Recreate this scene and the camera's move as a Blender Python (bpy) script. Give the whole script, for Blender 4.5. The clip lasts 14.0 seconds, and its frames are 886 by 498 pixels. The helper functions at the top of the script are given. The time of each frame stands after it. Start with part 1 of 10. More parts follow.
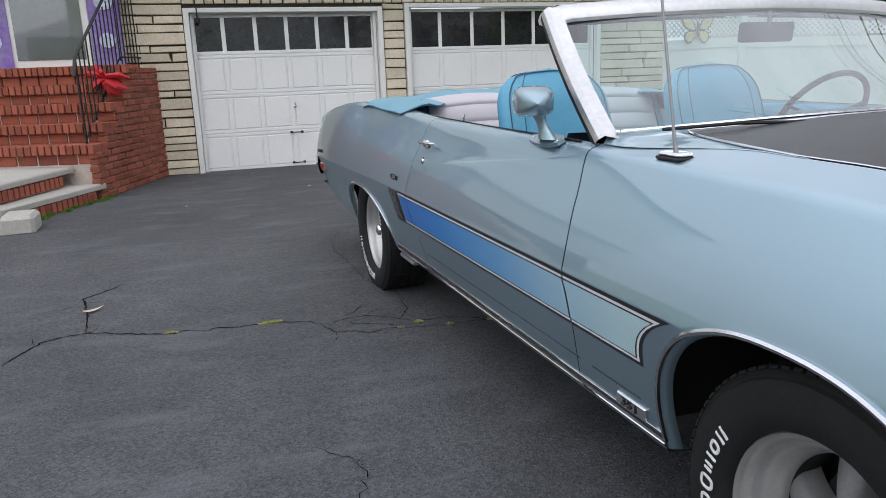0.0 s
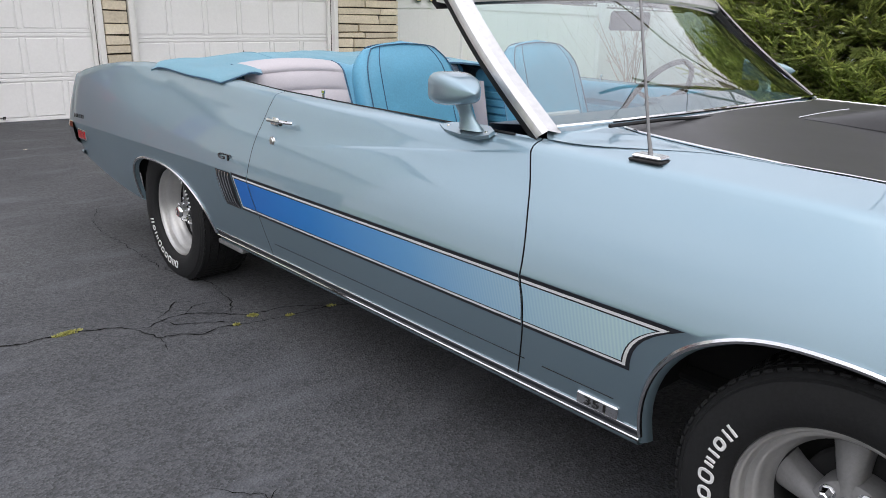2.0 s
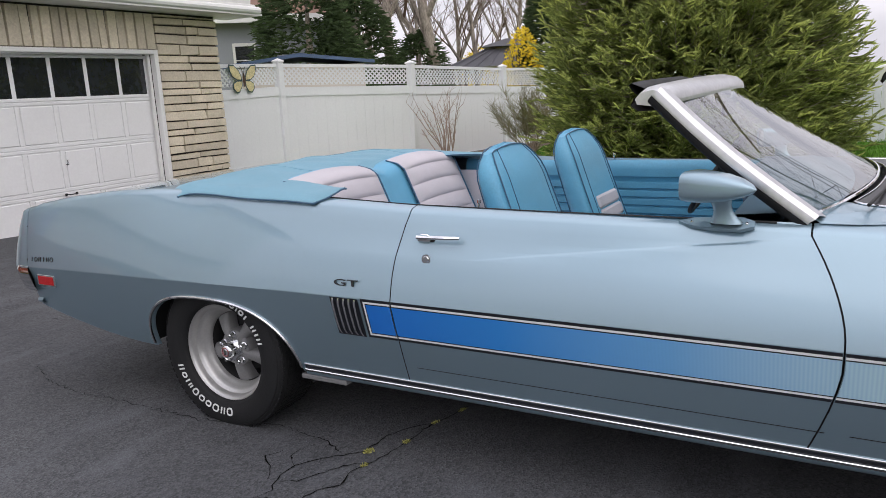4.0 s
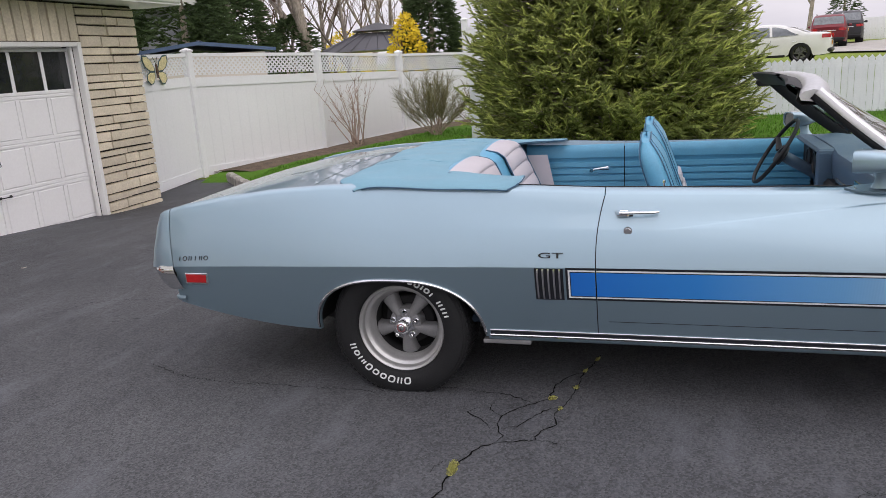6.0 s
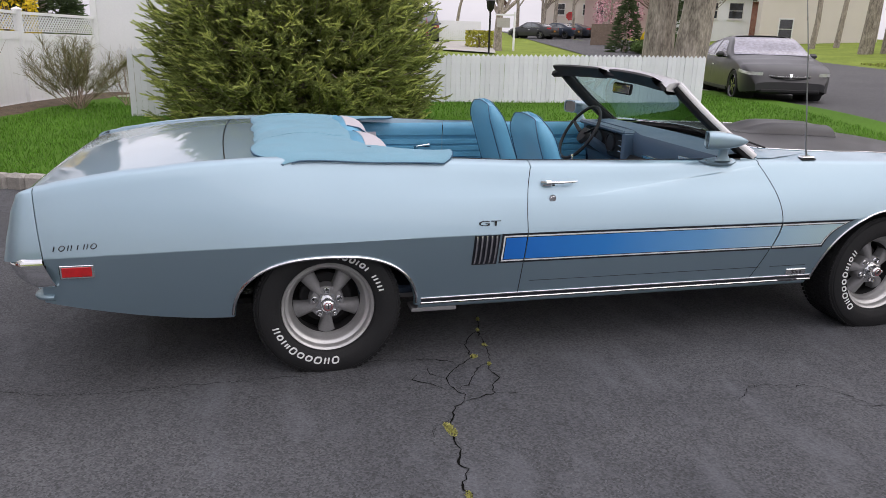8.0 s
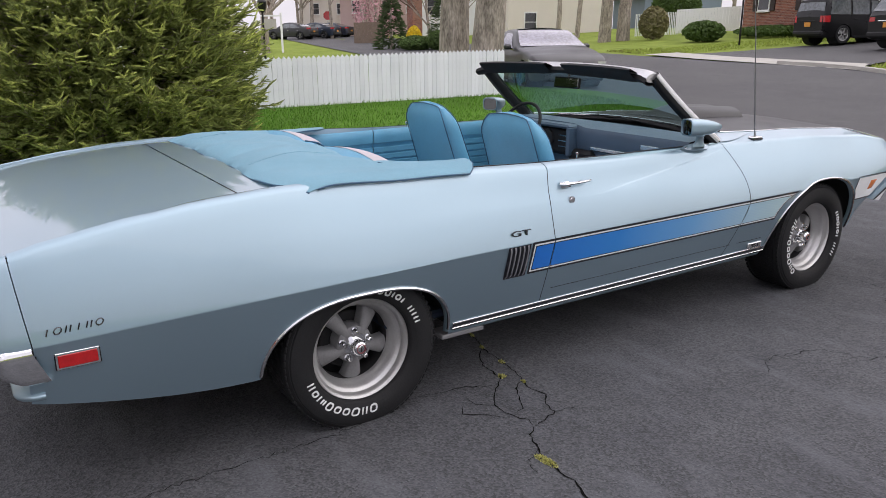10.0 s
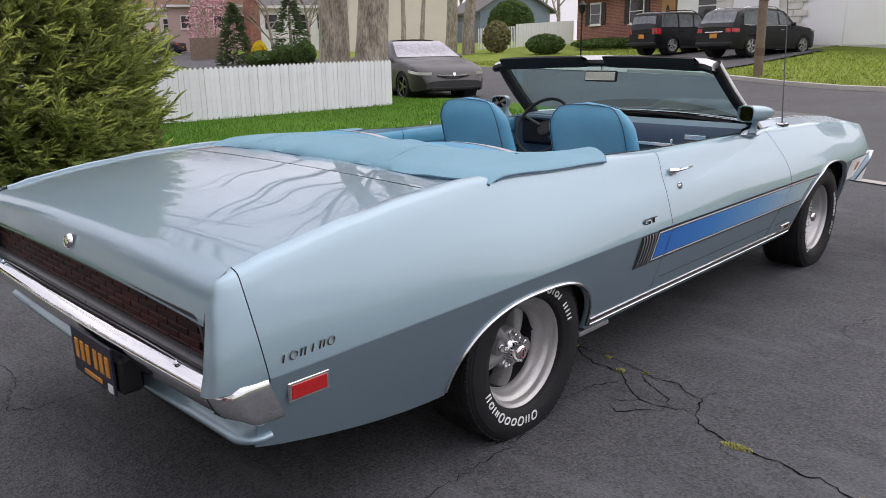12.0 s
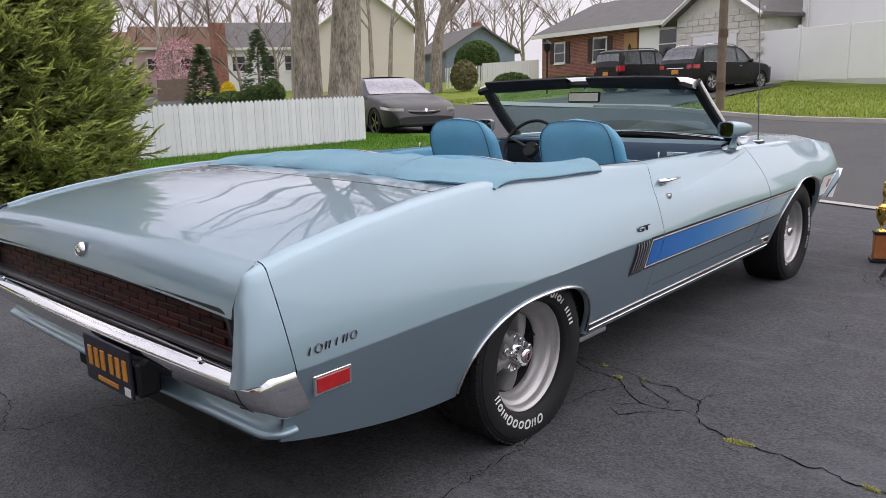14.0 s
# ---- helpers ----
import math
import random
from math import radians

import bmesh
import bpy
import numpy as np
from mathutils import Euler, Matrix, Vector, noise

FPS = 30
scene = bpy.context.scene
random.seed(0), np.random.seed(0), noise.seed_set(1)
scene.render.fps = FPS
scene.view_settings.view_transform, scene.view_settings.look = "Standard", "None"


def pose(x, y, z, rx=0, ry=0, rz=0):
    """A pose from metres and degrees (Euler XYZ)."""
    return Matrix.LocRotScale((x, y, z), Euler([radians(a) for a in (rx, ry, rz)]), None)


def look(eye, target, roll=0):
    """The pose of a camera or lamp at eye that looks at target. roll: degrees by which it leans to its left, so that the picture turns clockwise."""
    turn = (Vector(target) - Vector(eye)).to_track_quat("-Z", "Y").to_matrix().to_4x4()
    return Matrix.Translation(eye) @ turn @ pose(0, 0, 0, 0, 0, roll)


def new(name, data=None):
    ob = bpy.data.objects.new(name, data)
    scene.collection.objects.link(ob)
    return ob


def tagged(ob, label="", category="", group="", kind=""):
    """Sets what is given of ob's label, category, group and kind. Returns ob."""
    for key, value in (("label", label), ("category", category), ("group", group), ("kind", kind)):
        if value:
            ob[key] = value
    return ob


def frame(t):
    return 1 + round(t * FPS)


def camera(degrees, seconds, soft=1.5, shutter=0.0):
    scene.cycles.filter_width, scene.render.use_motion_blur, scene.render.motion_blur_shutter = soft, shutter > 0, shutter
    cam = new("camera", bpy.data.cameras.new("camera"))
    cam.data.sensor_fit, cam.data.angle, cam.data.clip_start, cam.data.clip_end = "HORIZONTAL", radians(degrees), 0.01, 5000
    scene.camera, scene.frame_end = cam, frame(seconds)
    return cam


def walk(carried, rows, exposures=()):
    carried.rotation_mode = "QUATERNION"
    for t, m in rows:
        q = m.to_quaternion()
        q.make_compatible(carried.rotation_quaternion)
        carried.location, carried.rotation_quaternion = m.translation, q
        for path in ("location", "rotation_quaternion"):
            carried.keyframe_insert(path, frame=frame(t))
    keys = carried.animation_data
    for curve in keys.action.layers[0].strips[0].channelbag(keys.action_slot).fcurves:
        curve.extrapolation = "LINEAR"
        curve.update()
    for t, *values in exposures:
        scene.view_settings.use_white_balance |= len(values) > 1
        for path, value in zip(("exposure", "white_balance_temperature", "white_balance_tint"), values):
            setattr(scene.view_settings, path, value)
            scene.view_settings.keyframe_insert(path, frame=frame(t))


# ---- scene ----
cam = camera(61.6, 14.0, soft=0.6)
PATH = [
    (0, (-1.833, -3.898, 1.151), (-1.201, -2.059, 0.683), -2.1),
    (0.5, (-1.793, -3.818, 1.148), (-1.092, -2.068, 0.48), -1.7),
    (1, (-1.947, -3.734, 1.163), (-1.127, -2.016, 0.547), 2.2),
    (1.5, (-2.199, -3.601, 1.209), (-1.043, -2.094, 0.583), -4.2),
    (2, (-2.243, -3.416, 1.243), (-0.962, -2.003, 0.641), 1.3),
    (2.5, (-2.261, -3.085, 1.231), (-1.001, -1.656, 0.62), 0.7),
    (3, (-2.449, -2.815, 1.264), (-0.904, -1.656, 0.745), 2.5),
    (3.5, (-2.744, -2.589, 1.341), (-1.076, -1.587, 0.876), 0.1),
    (4, (-3.008, -2.283, 1.356), (-1.306, -1.322, 0.932), -2.8),
    (4.2, (-3.137, -2.163, 1.359), (-1.44, -1.194, 0.935), -2.1),
    (6.3, (-4.04, -1.013, 1.531), (-2.153, -0.605, 1.011), -2.3),
    (6.5, (-4.068, -0.888, 1.531), (-2.156, -0.633, 1.004), -0.8),
    (7, (-3.986, -0.5, 1.519), (-2.064, -0.743, 1.023), -0.8),
    (7.5, (-4.031, -0.058, 1.5), (-2.128, -0.381, 0.977), -0.3),
    (8, (-4.083, 0.306, 1.524), (-2.225, -0.179, 0.966), 1.6),
    (8.2, (-4.067, 0.409, 1.502), (-2.219, -0.106, 0.938), 2.1),
    (10.3, (-3.171, 1.317, 1.514), (-1.584, 0.242, 0.944), -0.2),
    (10.5, (-3.051, 1.393, 1.517), (-1.477, 0.306, 0.932), 0.2),
    (11, (-2.864, 1.598, 1.486), (-1.339, 0.438, 0.91), 0.4),
    (11.5, (-2.61, 1.817, 1.407), (-1.138, 0.576, 0.864), -0.7),
    (12, (-2.47, 2.027, 1.4), (-1.11, 0.655, 0.882), -0.9),
    (12.5, (-2.415, 2.14, 1.391), (-1.136, 0.687, 0.889), -1.2),
    (13, (-2.402, 2.15, 1.378), (-1.143, 0.676, 0.886), -1.1),
    (13.5, (-2.411, 2.159, 1.343), (-1.14, 0.687, 0.872), -1.1),
    (14, (-2.429, 2.179, 1.301), (-1.114, 0.731, 0.882), -1.4),
]
walk(cam, [(t, look(eye, target, roll)) for t, eye, target, roll in PATH], exposures=((0.0, -0.03, 6250, 5.5), (1.5, 0.18, 6450, 6.5), (3.0, 0.02, 6550, 9), (4.0, -0.04, 6500, 11), (6.5, 0.0, 6600, 13), (8.0, 0.0, 6600, 13), (10.5, 0.06, 6600, 13), (12.0, 0.0, 6600, 13), (14.0, -0.04, 6600, 13)))

# ---- world, sun, exposure ----
world = bpy.data.worlds.new("overcast_sky")
scene.world = world
world.use_nodes = True
wn, wl = world.node_tree.nodes, world.node_tree.links
wn.clear()
w_out = wn.new("ShaderNodeOutputWorld")
w_bg = wn.new("ShaderNodeBackground")
w_sky = wn.new("ShaderNodeTexSky")
w_sky.sky_type = "NISHITA"
w_sky.sun_disc = False
w_sky.sun_elevation, w_sky.sun_rotation = radians(51), radians(208)
w_sky.air_density, w_sky.dust_density = 1.0, 4.0
w_tc = wn.new("ShaderNodeTexCoord")
w_map = wn.new("ShaderNodeMapping")
w_map.inputs["Scale"].default_value = (1.0, 1.0, 2.6)
w_noise = wn.new("ShaderNodeTexNoise")
w_noise.inputs["Scale"].default_value = 2.3
w_noise.inputs["Detail"].default_value = 7.0
w_noise.inputs["Roughness"].default_value = 0.55
w_ramp = wn.new("ShaderNodeValToRGB")
w_ramp.color_ramp.elements[0].position, w_ramp.color_ramp.elements[0].color = 0.32, (7.0, 6.9, 7.75, 1)
w_ramp.color_ramp.elements[1].position, w_ramp.color_ramp.elements[1].color = 0.68, (10.9, 10.5, 11.2, 1)
w_mix = wn.new("ShaderNodeMix")
w_mix.data_type = "RGBA"
w_mix.inputs["Factor"].default_value = 0.86
wl.new(w_tc.outputs["Generated"], w_map.inputs["Vector"])
wl.new(w_map.outputs["Vector"], w_noise.inputs["Vector"])
wl.new(w_noise.outputs["Fac"], w_ramp.inputs["Fac"])
wl.new(w_sky.outputs["Color"], w_mix.inputs["A"])
wl.new(w_ramp.outputs["Color"], w_mix.inputs["B"])
w_sep = wn.new("ShaderNodeSeparateXYZ")
w_grad = wn.new("ShaderNodeMapRange")
w_grad.inputs["From Min"].default_value, w_grad.inputs["From Max"].default_value = 0.0, 0.9
w_grad.inputs["To Min"].default_value, w_grad.inputs["To Max"].default_value = 0.78, 1.30
w_mul = wn.new("ShaderNodeVectorMath")
w_mul.operation = "SCALE"
wl.new(w_tc.outputs["Generated"], w_sep.inputs["Vector"])
wl.new(w_sep.outputs["Z"], w_grad.inputs["Value"])
wl.new(w_mix.outputs["Result"], w_mul.inputs[0])
wl.new(w_grad.outputs["Result"], w_mul.inputs["Scale"])
wl.new(w_mul.outputs["Vector"], w_bg.inputs["Color"])
w_bg.inputs["Strength"].default_value = 0.132
wl.new(w_bg.outputs["Background"], w_out.inputs["Surface"])

sun_data = bpy.data.lights.new("sun", "SUN")
sun_data.energy, sun_data.angle, sun_data.color = 0.85, radians(100), (1.0, 0.97, 0.92)
sun = new("sun", sun_data)
sun.matrix_world = look((-7, -13, 18), (0, 0, 0))


# ---- materials ----
def node_mat(name):
    m = bpy.data.materials.new(name)
    m.use_nodes = True
    return m, m.node_tree.nodes, m.node_tree.links, m.node_tree.nodes["Principled BSDF"]


def mat(name, color, rough=0.6, metal=0.0, vary=0.12, scale=6.0, fine=60.0, bump=0.0, bump_scale=80.0, coat=0.0,
        second=None, piece=0.0, spec=0.5, rough_vary=0.08):
    """A procedural surface: colour with variation at two scales, uneven gloss, fine relief. second: colour of stains; piece: tone change piece by piece."""
    m, n, l, b = node_mat(name)
    tc = n.new("ShaderNodeTexCoord")
    big, small = n.new("ShaderNodeTexNoise"), n.new("ShaderNodeTexNoise")
    big.inputs["Scale"].default_value, small.inputs["Scale"].default_value = scale, fine
    big.inputs["Detail"].default_value, small.inputs["Detail"].default_value = 5, 4
    for t in (big, small):
        l.new(tc.outputs["Object"], t.inputs["Vector"])
    add = n.new("ShaderNodeMath")
    add.operation = "ADD"
    l.new(big.outputs["Fac"], add.inputs[0])
    l.new(small.outputs["Fac"], add.inputs[1])
    mr = n.new("ShaderNodeMapRange")
    mr.inputs["From Min"].default_value, mr.inputs["From Max"].default_value = 0.6, 1.4
    l.new(add.outputs[0], mr.inputs["Value"])
    mix = n.new("ShaderNodeMix")
    mix.data_type = "RGBA"
    dark = [c * (1 - vary) for c in color] if second is None else list(second)
    lite = [min(1.0, c * (1 + vary)) for c in color]
    mix.inputs["A"].default_value, mix.inputs["B"].default_value = (*dark, 1), (*lite, 1)
    l.new(mr.outputs["Result"], mix.inputs["Factor"])
    col = mix.outputs["Result"]
    if piece:
        inf = n.new("ShaderNodeObjectInfo")
        geo = n.new("ShaderNodeNewGeometry")
        s = n.new("ShaderNodeMath")
        s.operation = "ADD"
        l.new(inf.outputs["Random"], s.inputs[0])
        l.new(geo.outputs["Random Per Island"], s.inputs[1])
        f = n.new("ShaderNodeMath")
        f.operation = "FRACT"
        l.new(s.outputs[0], f.inputs[0])
        r = n.new("ShaderNodeMapRange")
        r.inputs["To Min"].default_value, r.inputs["To Max"].default_value = 1 - piece, 1 + piece
        l.new(f.outputs[0], r.inputs["Value"])
        hs = n.new("ShaderNodeHueSaturation")
        l.new(col, hs.inputs["Color"])
        l.new(r.outputs["Result"], hs.inputs["Value"])
        col = hs.outputs["Color"]
    l.new(col, b.inputs["Base Color"])
    b.inputs["Metallic"].default_value = metal
    b.inputs["Specular IOR Level"].default_value = spec
    rr = n.new("ShaderNodeMapRange")
    rr.inputs["To Min"].default_value, rr.inputs["To Max"].default_value = max(0.02, rough - rough_vary), min(1, rough + rough_vary)
    l.new(big.outputs["Fac"], rr.inputs["Value"])
    l.new(rr.outputs["Result"], b.inputs["Roughness"])
    if coat:
        b.inputs["Coat Weight"].default_value, b.inputs["Coat Roughness"].default_value = coat, 0.03
    if bump:
        tex = n.new("ShaderNodeTexNoise")
        tex.inputs["Scale"].default_value, tex.inputs["Detail"].default_value = bump_scale, 5
        l.new(tc.outputs["Object"], tex.inputs["Vector"])
        bp = n.new("ShaderNodeBump")
        bp.inputs["Strength"].default_value, bp.inputs["Distance"].default_value = bump, 0.01
        l.new(tex.outputs["Fac"], bp.inputs["Height"])
        l.new(bp.outputs["Normal"], b.inputs["Normal"])
    return m


def thin_glass_mat(name, tint, gloss=0.1):
    """Thin flat pane: clear with a tint, and a mirror reflection that grows at grazing angles."""
    m, n, l, b = node_mat(name)
    n.remove(b)
    out = n["Material Output"]
    tr, gl, fr, mx = n.new("ShaderNodeBsdfTransparent"), n.new("ShaderNodeBsdfGlossy"), n.new("ShaderNodeLayerWeight"), n.new("ShaderNodeMixShader")
    pw = n.new("ShaderNodeMath")
    pw.operation, pw.inputs[1].default_value = "POWER", 1.95
    sc = n.new("ShaderNodeMath")
    sc.operation, sc.inputs[1].default_value, sc.inputs[2].default_value = "MULTIPLY_ADD", 0.95, gloss * 0.25
    tr.inputs["Color"].default_value = (*tint, 1)
    gl.inputs["Roughness"].default_value = 0.01
    fr.inputs["Blend"].default_value = 0.5
    l.new(fr.outputs["Facing"], pw.inputs[0])
    l.new(pw.outputs[0], sc.inputs[0])
    l.new(sc.outputs[0], mx.inputs["Fac"])
    l.new(tr.outputs["BSDF"], mx.inputs[1])
    l.new(gl.outputs["BSDF"], mx.inputs[2])
    l.new(mx.outputs["Shader"], out.inputs["Surface"])
    return m


def asphalt_mat(name, color, patch, aggregate=0.5, smear=0.70):
    m, n, l, b = node_mat(name)
    tc = n.new("ShaderNodeTexCoord")
    big, mid, fine = (n.new("ShaderNodeTexNoise") for _ in range(3))
    for t, s, d in ((big, 0.55, 4), (mid, 3.0, 6), (fine, 260.0, 2)):
        t.inputs["Scale"].default_value, t.inputs["Detail"].default_value = s, d
        l.new(tc.outputs["Object"], t.inputs["Vector"])
    ramp = n.new("ShaderNodeValToRGB")
    ramp.color_ramp.elements[0].position, ramp.color_ramp.elements[0].color = 0.35, (*color, 1)
    ramp.color_ramp.elements[1].position, ramp.color_ramp.elements[1].color = 0.72, (*patch, 1)
    add = n.new("ShaderNodeMath")
    add.operation = "MULTIPLY_ADD"
    add.inputs[1].default_value, add.inputs[2].default_value = 0.55, 0.22
    l.new(mid.outputs["Fac"], add.inputs[0])
    avg = n.new("ShaderNodeMath")
    avg.operation = "MULTIPLY_ADD"
    avg.inputs[1].default_value = 0.5
    l.new(big.outputs["Fac"], avg.inputs[0])
    half = n.new("ShaderNodeMath")
    half.operation = "MULTIPLY"
    half.inputs[1].default_value = 0.5
    l.new(add.outputs[0], half.inputs[0])
    l.new(half.outputs[0], avg.inputs[2])
    l.new(avg.outputs[0], ramp.inputs["Fac"])
    vor = n.new("ShaderNodeTexVoronoi")
    vor.inputs["Scale"].default_value = 125.0
    l.new(tc.outputs["Object"], vor.inputs["Vector"])
    speck = n.new("ShaderNodeMapRange")
    speck.inputs["From Min"].default_value, speck.inputs["From Max"].default_value = 0.0, 1.0
    speck.inputs["To Min"].default_value, speck.inputs["To Max"].default_value = 1 - aggregate * 0.6, 1 + aggregate
    sep = n.new("ShaderNodeSeparateColor")
    l.new(vor.outputs["Color"], sep.inputs["Color"])
    l.new(sep.outputs["Red"], speck.inputs["Value"])
    hs = n.new("ShaderNodeHueSaturation")
    l.new(ramp.outputs["Color"], hs.inputs["Color"])
    l.new(speck.outputs["Result"], hs.inputs["Value"])
    grit = n.new("ShaderNodeTexVoronoi")
    grit.inputs["Scale"].default_value = 85.0
    l.new(tc.outputs["Object"], grit.inputs["Vector"])
    gsep = n.new("ShaderNodeSeparateColor")
    l.new(grit.outputs["Color"], gsep.inputs["Color"])
    gr = n.new("ShaderNodeMapRange")
    gr.inputs["From Min"].default_value, gr.inputs["From Max"].default_value = 0.86, 0.95
    l.new(gsep.outputs["Green"], gr.inputs["Value"])
    near = n.new("ShaderNodeMapRange")
    near.inputs["From Min"].default_value, near.inputs["From Max"].default_value = 0.32, 0.16
    l.new(grit.outputs["Distance"], near.inputs["Value"])
    gm = n.new("ShaderNodeMath")
    gm.operation = "MULTIPLY"
    l.new(gr.outputs["Result"], gm.inputs[0])
    l.new(near.outputs["Result"], gm.inputs[1])
    # dusty smears, long across the drive
    smap = n.new("ShaderNodeMapping")
    smap.inputs["Scale"].default_value = (1.0, 2.6, 1.0)
    smap.inputs["Rotation"].default_value = (0, 0, 0.25)
    l.new(tc.outputs["Object"], smap.inputs["Vector"])
    sm = n.new("ShaderNodeTexNoise")
    sm.inputs["Scale"].default_value, sm.inputs["Detail"].default_value, sm.inputs["Roughness"].default_value = 1.7, 8, 0.62
    l.new(smap.outputs["Vector"], sm.inputs["Vector"])
    smr = n.new("ShaderNodeMapRange")
    smr.inputs["From Min"].default_value, smr.inputs["From Max"].default_value = 0.52, 0.74
    smr.inputs["To Max"].default_value = smear
    l.new(sm.outputs["Fac"], smr.inputs["Value"])
    tot = n.new("ShaderNodeMath")
    tot.operation, tot.use_clamp = "ADD", True
    l.new(gm.outputs[0], tot.inputs[0])
    l.new(smr.outputs["Result"], tot.inputs[1])
    mxs = n.new("ShaderNodeMix")
    mxs.data_type = "RGBA"
    mxs.inputs["B"].default_value = (*[c * 2.9 for c in color], 1)
    l.new(tot.outputs[0], mxs.inputs["Factor"])
    l.new(hs.outputs["Color"], mxs.inputs["A"])
    l.new(mxs.outputs["Result"], b.inputs["Base Color"])
    b.inputs["Roughness"].default_value = 0.78
    b.inputs["Specular IOR Level"].default_value = 0.35
    bp = n.new("ShaderNodeBump")
    bp.inputs["Strength"].default_value, bp.inputs["Distance"].default_value = 0.55, 0.006
    l.new(vor.outputs["Distance"], bp.inputs["Height"])
    bp2 = n.new("ShaderNodeBump")
    bp2.inputs["Strength"].default_value, bp2.inputs["Distance"].default_value = 0.25, 0.03
    l.new(mid.outputs["Fac"], bp2.inputs["Height"])
    l.new(bp.outputs["Normal"], bp2.inputs["Normal"])
    l.new(bp2.outputs["Normal"], b.inputs["Normal"])
    return m


def paint_mat(name, color):
    """Metallic car paint under clear lacquer, with a little orange peel."""
    m, n, l, b = node_mat(name)
    tc = n.new("ShaderNodeTexCoord")
    fl, big = n.new("ShaderNodeTexNoise"), n.new("ShaderNodeTexNoise")
    fl.inputs["Scale"].default_value, big.inputs["Scale"].default_value = 900, 2.0
    l.new(tc.outputs["Object"], fl.inputs["Vector"])
    l.new(tc.outputs["Object"], big.inputs["Vector"])
    mix = n.new("ShaderNodeMix")
    mix.data_type = "RGBA"
    mix.inputs["A"].default_value = (*[c * 0.86 for c in color], 1)
    mix.inputs["B"].default_value = (*[min(1, c * 1.14) for c in color], 1)
    l.new(fl.outputs["Fac"], mix.inputs["Factor"])
    l.new(mix.outputs["Result"], b.inputs["Base Color"])
    b.inputs["Metallic"].default_value = 0.78
    rr = n.new("ShaderNodeMapRange")
    rr.inputs["To Min"].default_value, rr.inputs["To Max"].default_value = 0.42, 0.52
    l.new(big.outputs["Fac"], rr.inputs["Value"])
    l.new(rr.outputs["Result"], b.inputs["Roughness"])
    b.inputs["Coat Weight"].default_value, b.inputs["Coat Roughness"].default_value, b.inputs["Coat IOR"].default_value = 1.0, 0.02, 1.65
    peel = n.new("ShaderNodeTexNoise")
    peel.inputs["Scale"].default_value = 45
    l.new(tc.outputs["Object"], peel.inputs["Vector"])
    bp = n.new("ShaderNodeBump")
    bp.inputs["Strength"].default_value, bp.inputs["Distance"].default_value = 0.006, 0.003
    l.new(peel.outputs["Fac"], bp.inputs["Height"])
    l.new(bp.outputs["Normal"], b.inputs["Coat Normal"])
    return m


def leaf_mat(name, color, second, vary=0.3, scale=1.5, fine=30.0, piece=0.35, thin=0.4):
    """Foliage: part of the light goes through the blade."""
    m = mat(name, color, 0.6, 0, vary, scale, fine, second=second, piece=piece, spec=0.3)
    n, l = m.node_tree.nodes, m.node_tree.links
    b = n["Principled BSDF"]
    tr, mx = n.new("ShaderNodeBsdfTranslucent"), n.new("ShaderNodeMixShader")
    src = b.inputs["Base Color"].links[0].from_socket
    l.new(src, tr.inputs["Color"])
    mx.inputs["Fac"].default_value = thin
    l.new(b.outputs["BSDF"], mx.inputs[1])
    l.new(tr.outputs["BSDF"], mx.inputs[2])
    l.new(mx.outputs["Shader"], n["Material Output"].inputs["Surface"])
    return m


M = {}
M["paint"] = paint_mat("car_paint_pale_blue", (0.298, 0.422, 0.498))
M["hood_black"] = mat("satin_black_paint", (0.026, 0.026, 0.028), 0.42, 0.0, 0.2, 3, 90, coat=0.08, spec=0.4)
M["chrome"] = mat("chrome", (0.80, 0.81, 0.82), 0.045, 1.0, 0.04, 5, 40, rough_vary=0.025)
M["bright"] = mat("bright_trim", (0.74, 0.75, 0.77), 0.2, 1.0, 0.06, 9, 70)
M["dull_steel"] = mat("dull_steel", (0.30, 0.30, 0.31), 0.3, 0.9, 0.1, 20, 80)
M["pillar"] = mat("dull_stainless_pillar", (0.64, 0.64, 0.65), 0.36, 0.8, 0.12, 12, 60)
M["black"] = mat("black_rubber", (0.011, 0.011, 0.012), 0.55, 0, 0.25, 8, 70, spec=0.35)
M["dark"] = mat("dark_underbody", (0.012, 0.012, 0.013), 0.85, 0, 0.3, 6, 40)
M["tyre"] = mat("tyre_rubber", (0.013, 0.0135, 0.0145), 0.68, 0, 0.3, 9, 120, bump=0.15, bump_scale=160, spec=0.3)
M["white_letter"] = mat("white_rubber", (0.72, 0.73, 0.73), 0.6, 0, 0.12, 20, 90)
M["rim"] = mat("machined_alloy", (0.52, 0.52, 0.515), 0.40, 0.75, 0.1, 14, 120)
M["spoke"] = mat("grey_cast_spoke", (0.20, 0.20, 0.203), 0.5, 0.1, 0.15, 20, 140, bump=0.08, bump_scale=240)
M["vinyl"] = mat("blue_vinyl", (0.105, 0.335, 0.50), 0.42, 0, 0.13, 7, 150, bump=0.12, bump_scale=420)
M["vinyl_boot"] = mat("pale_blue_vinyl_cover", (0.155, 0.325, 0.415), 0.55, 0, 0.1, 4, 120, bump=0.14, bump_scale=380)
M["vinyl_grey"] = mat("pale_grey_vinyl", (0.50, 0.47, 0.50), 0.5, 0, 0.08, 8, 150, bump=0.1, bump_scale=420)
M["dash"] = mat("blue_grey_dash", (0.070, 0.108, 0.158), 0.42, 0, 0.12, 8, 120, bump=0.08, bump_scale=380)
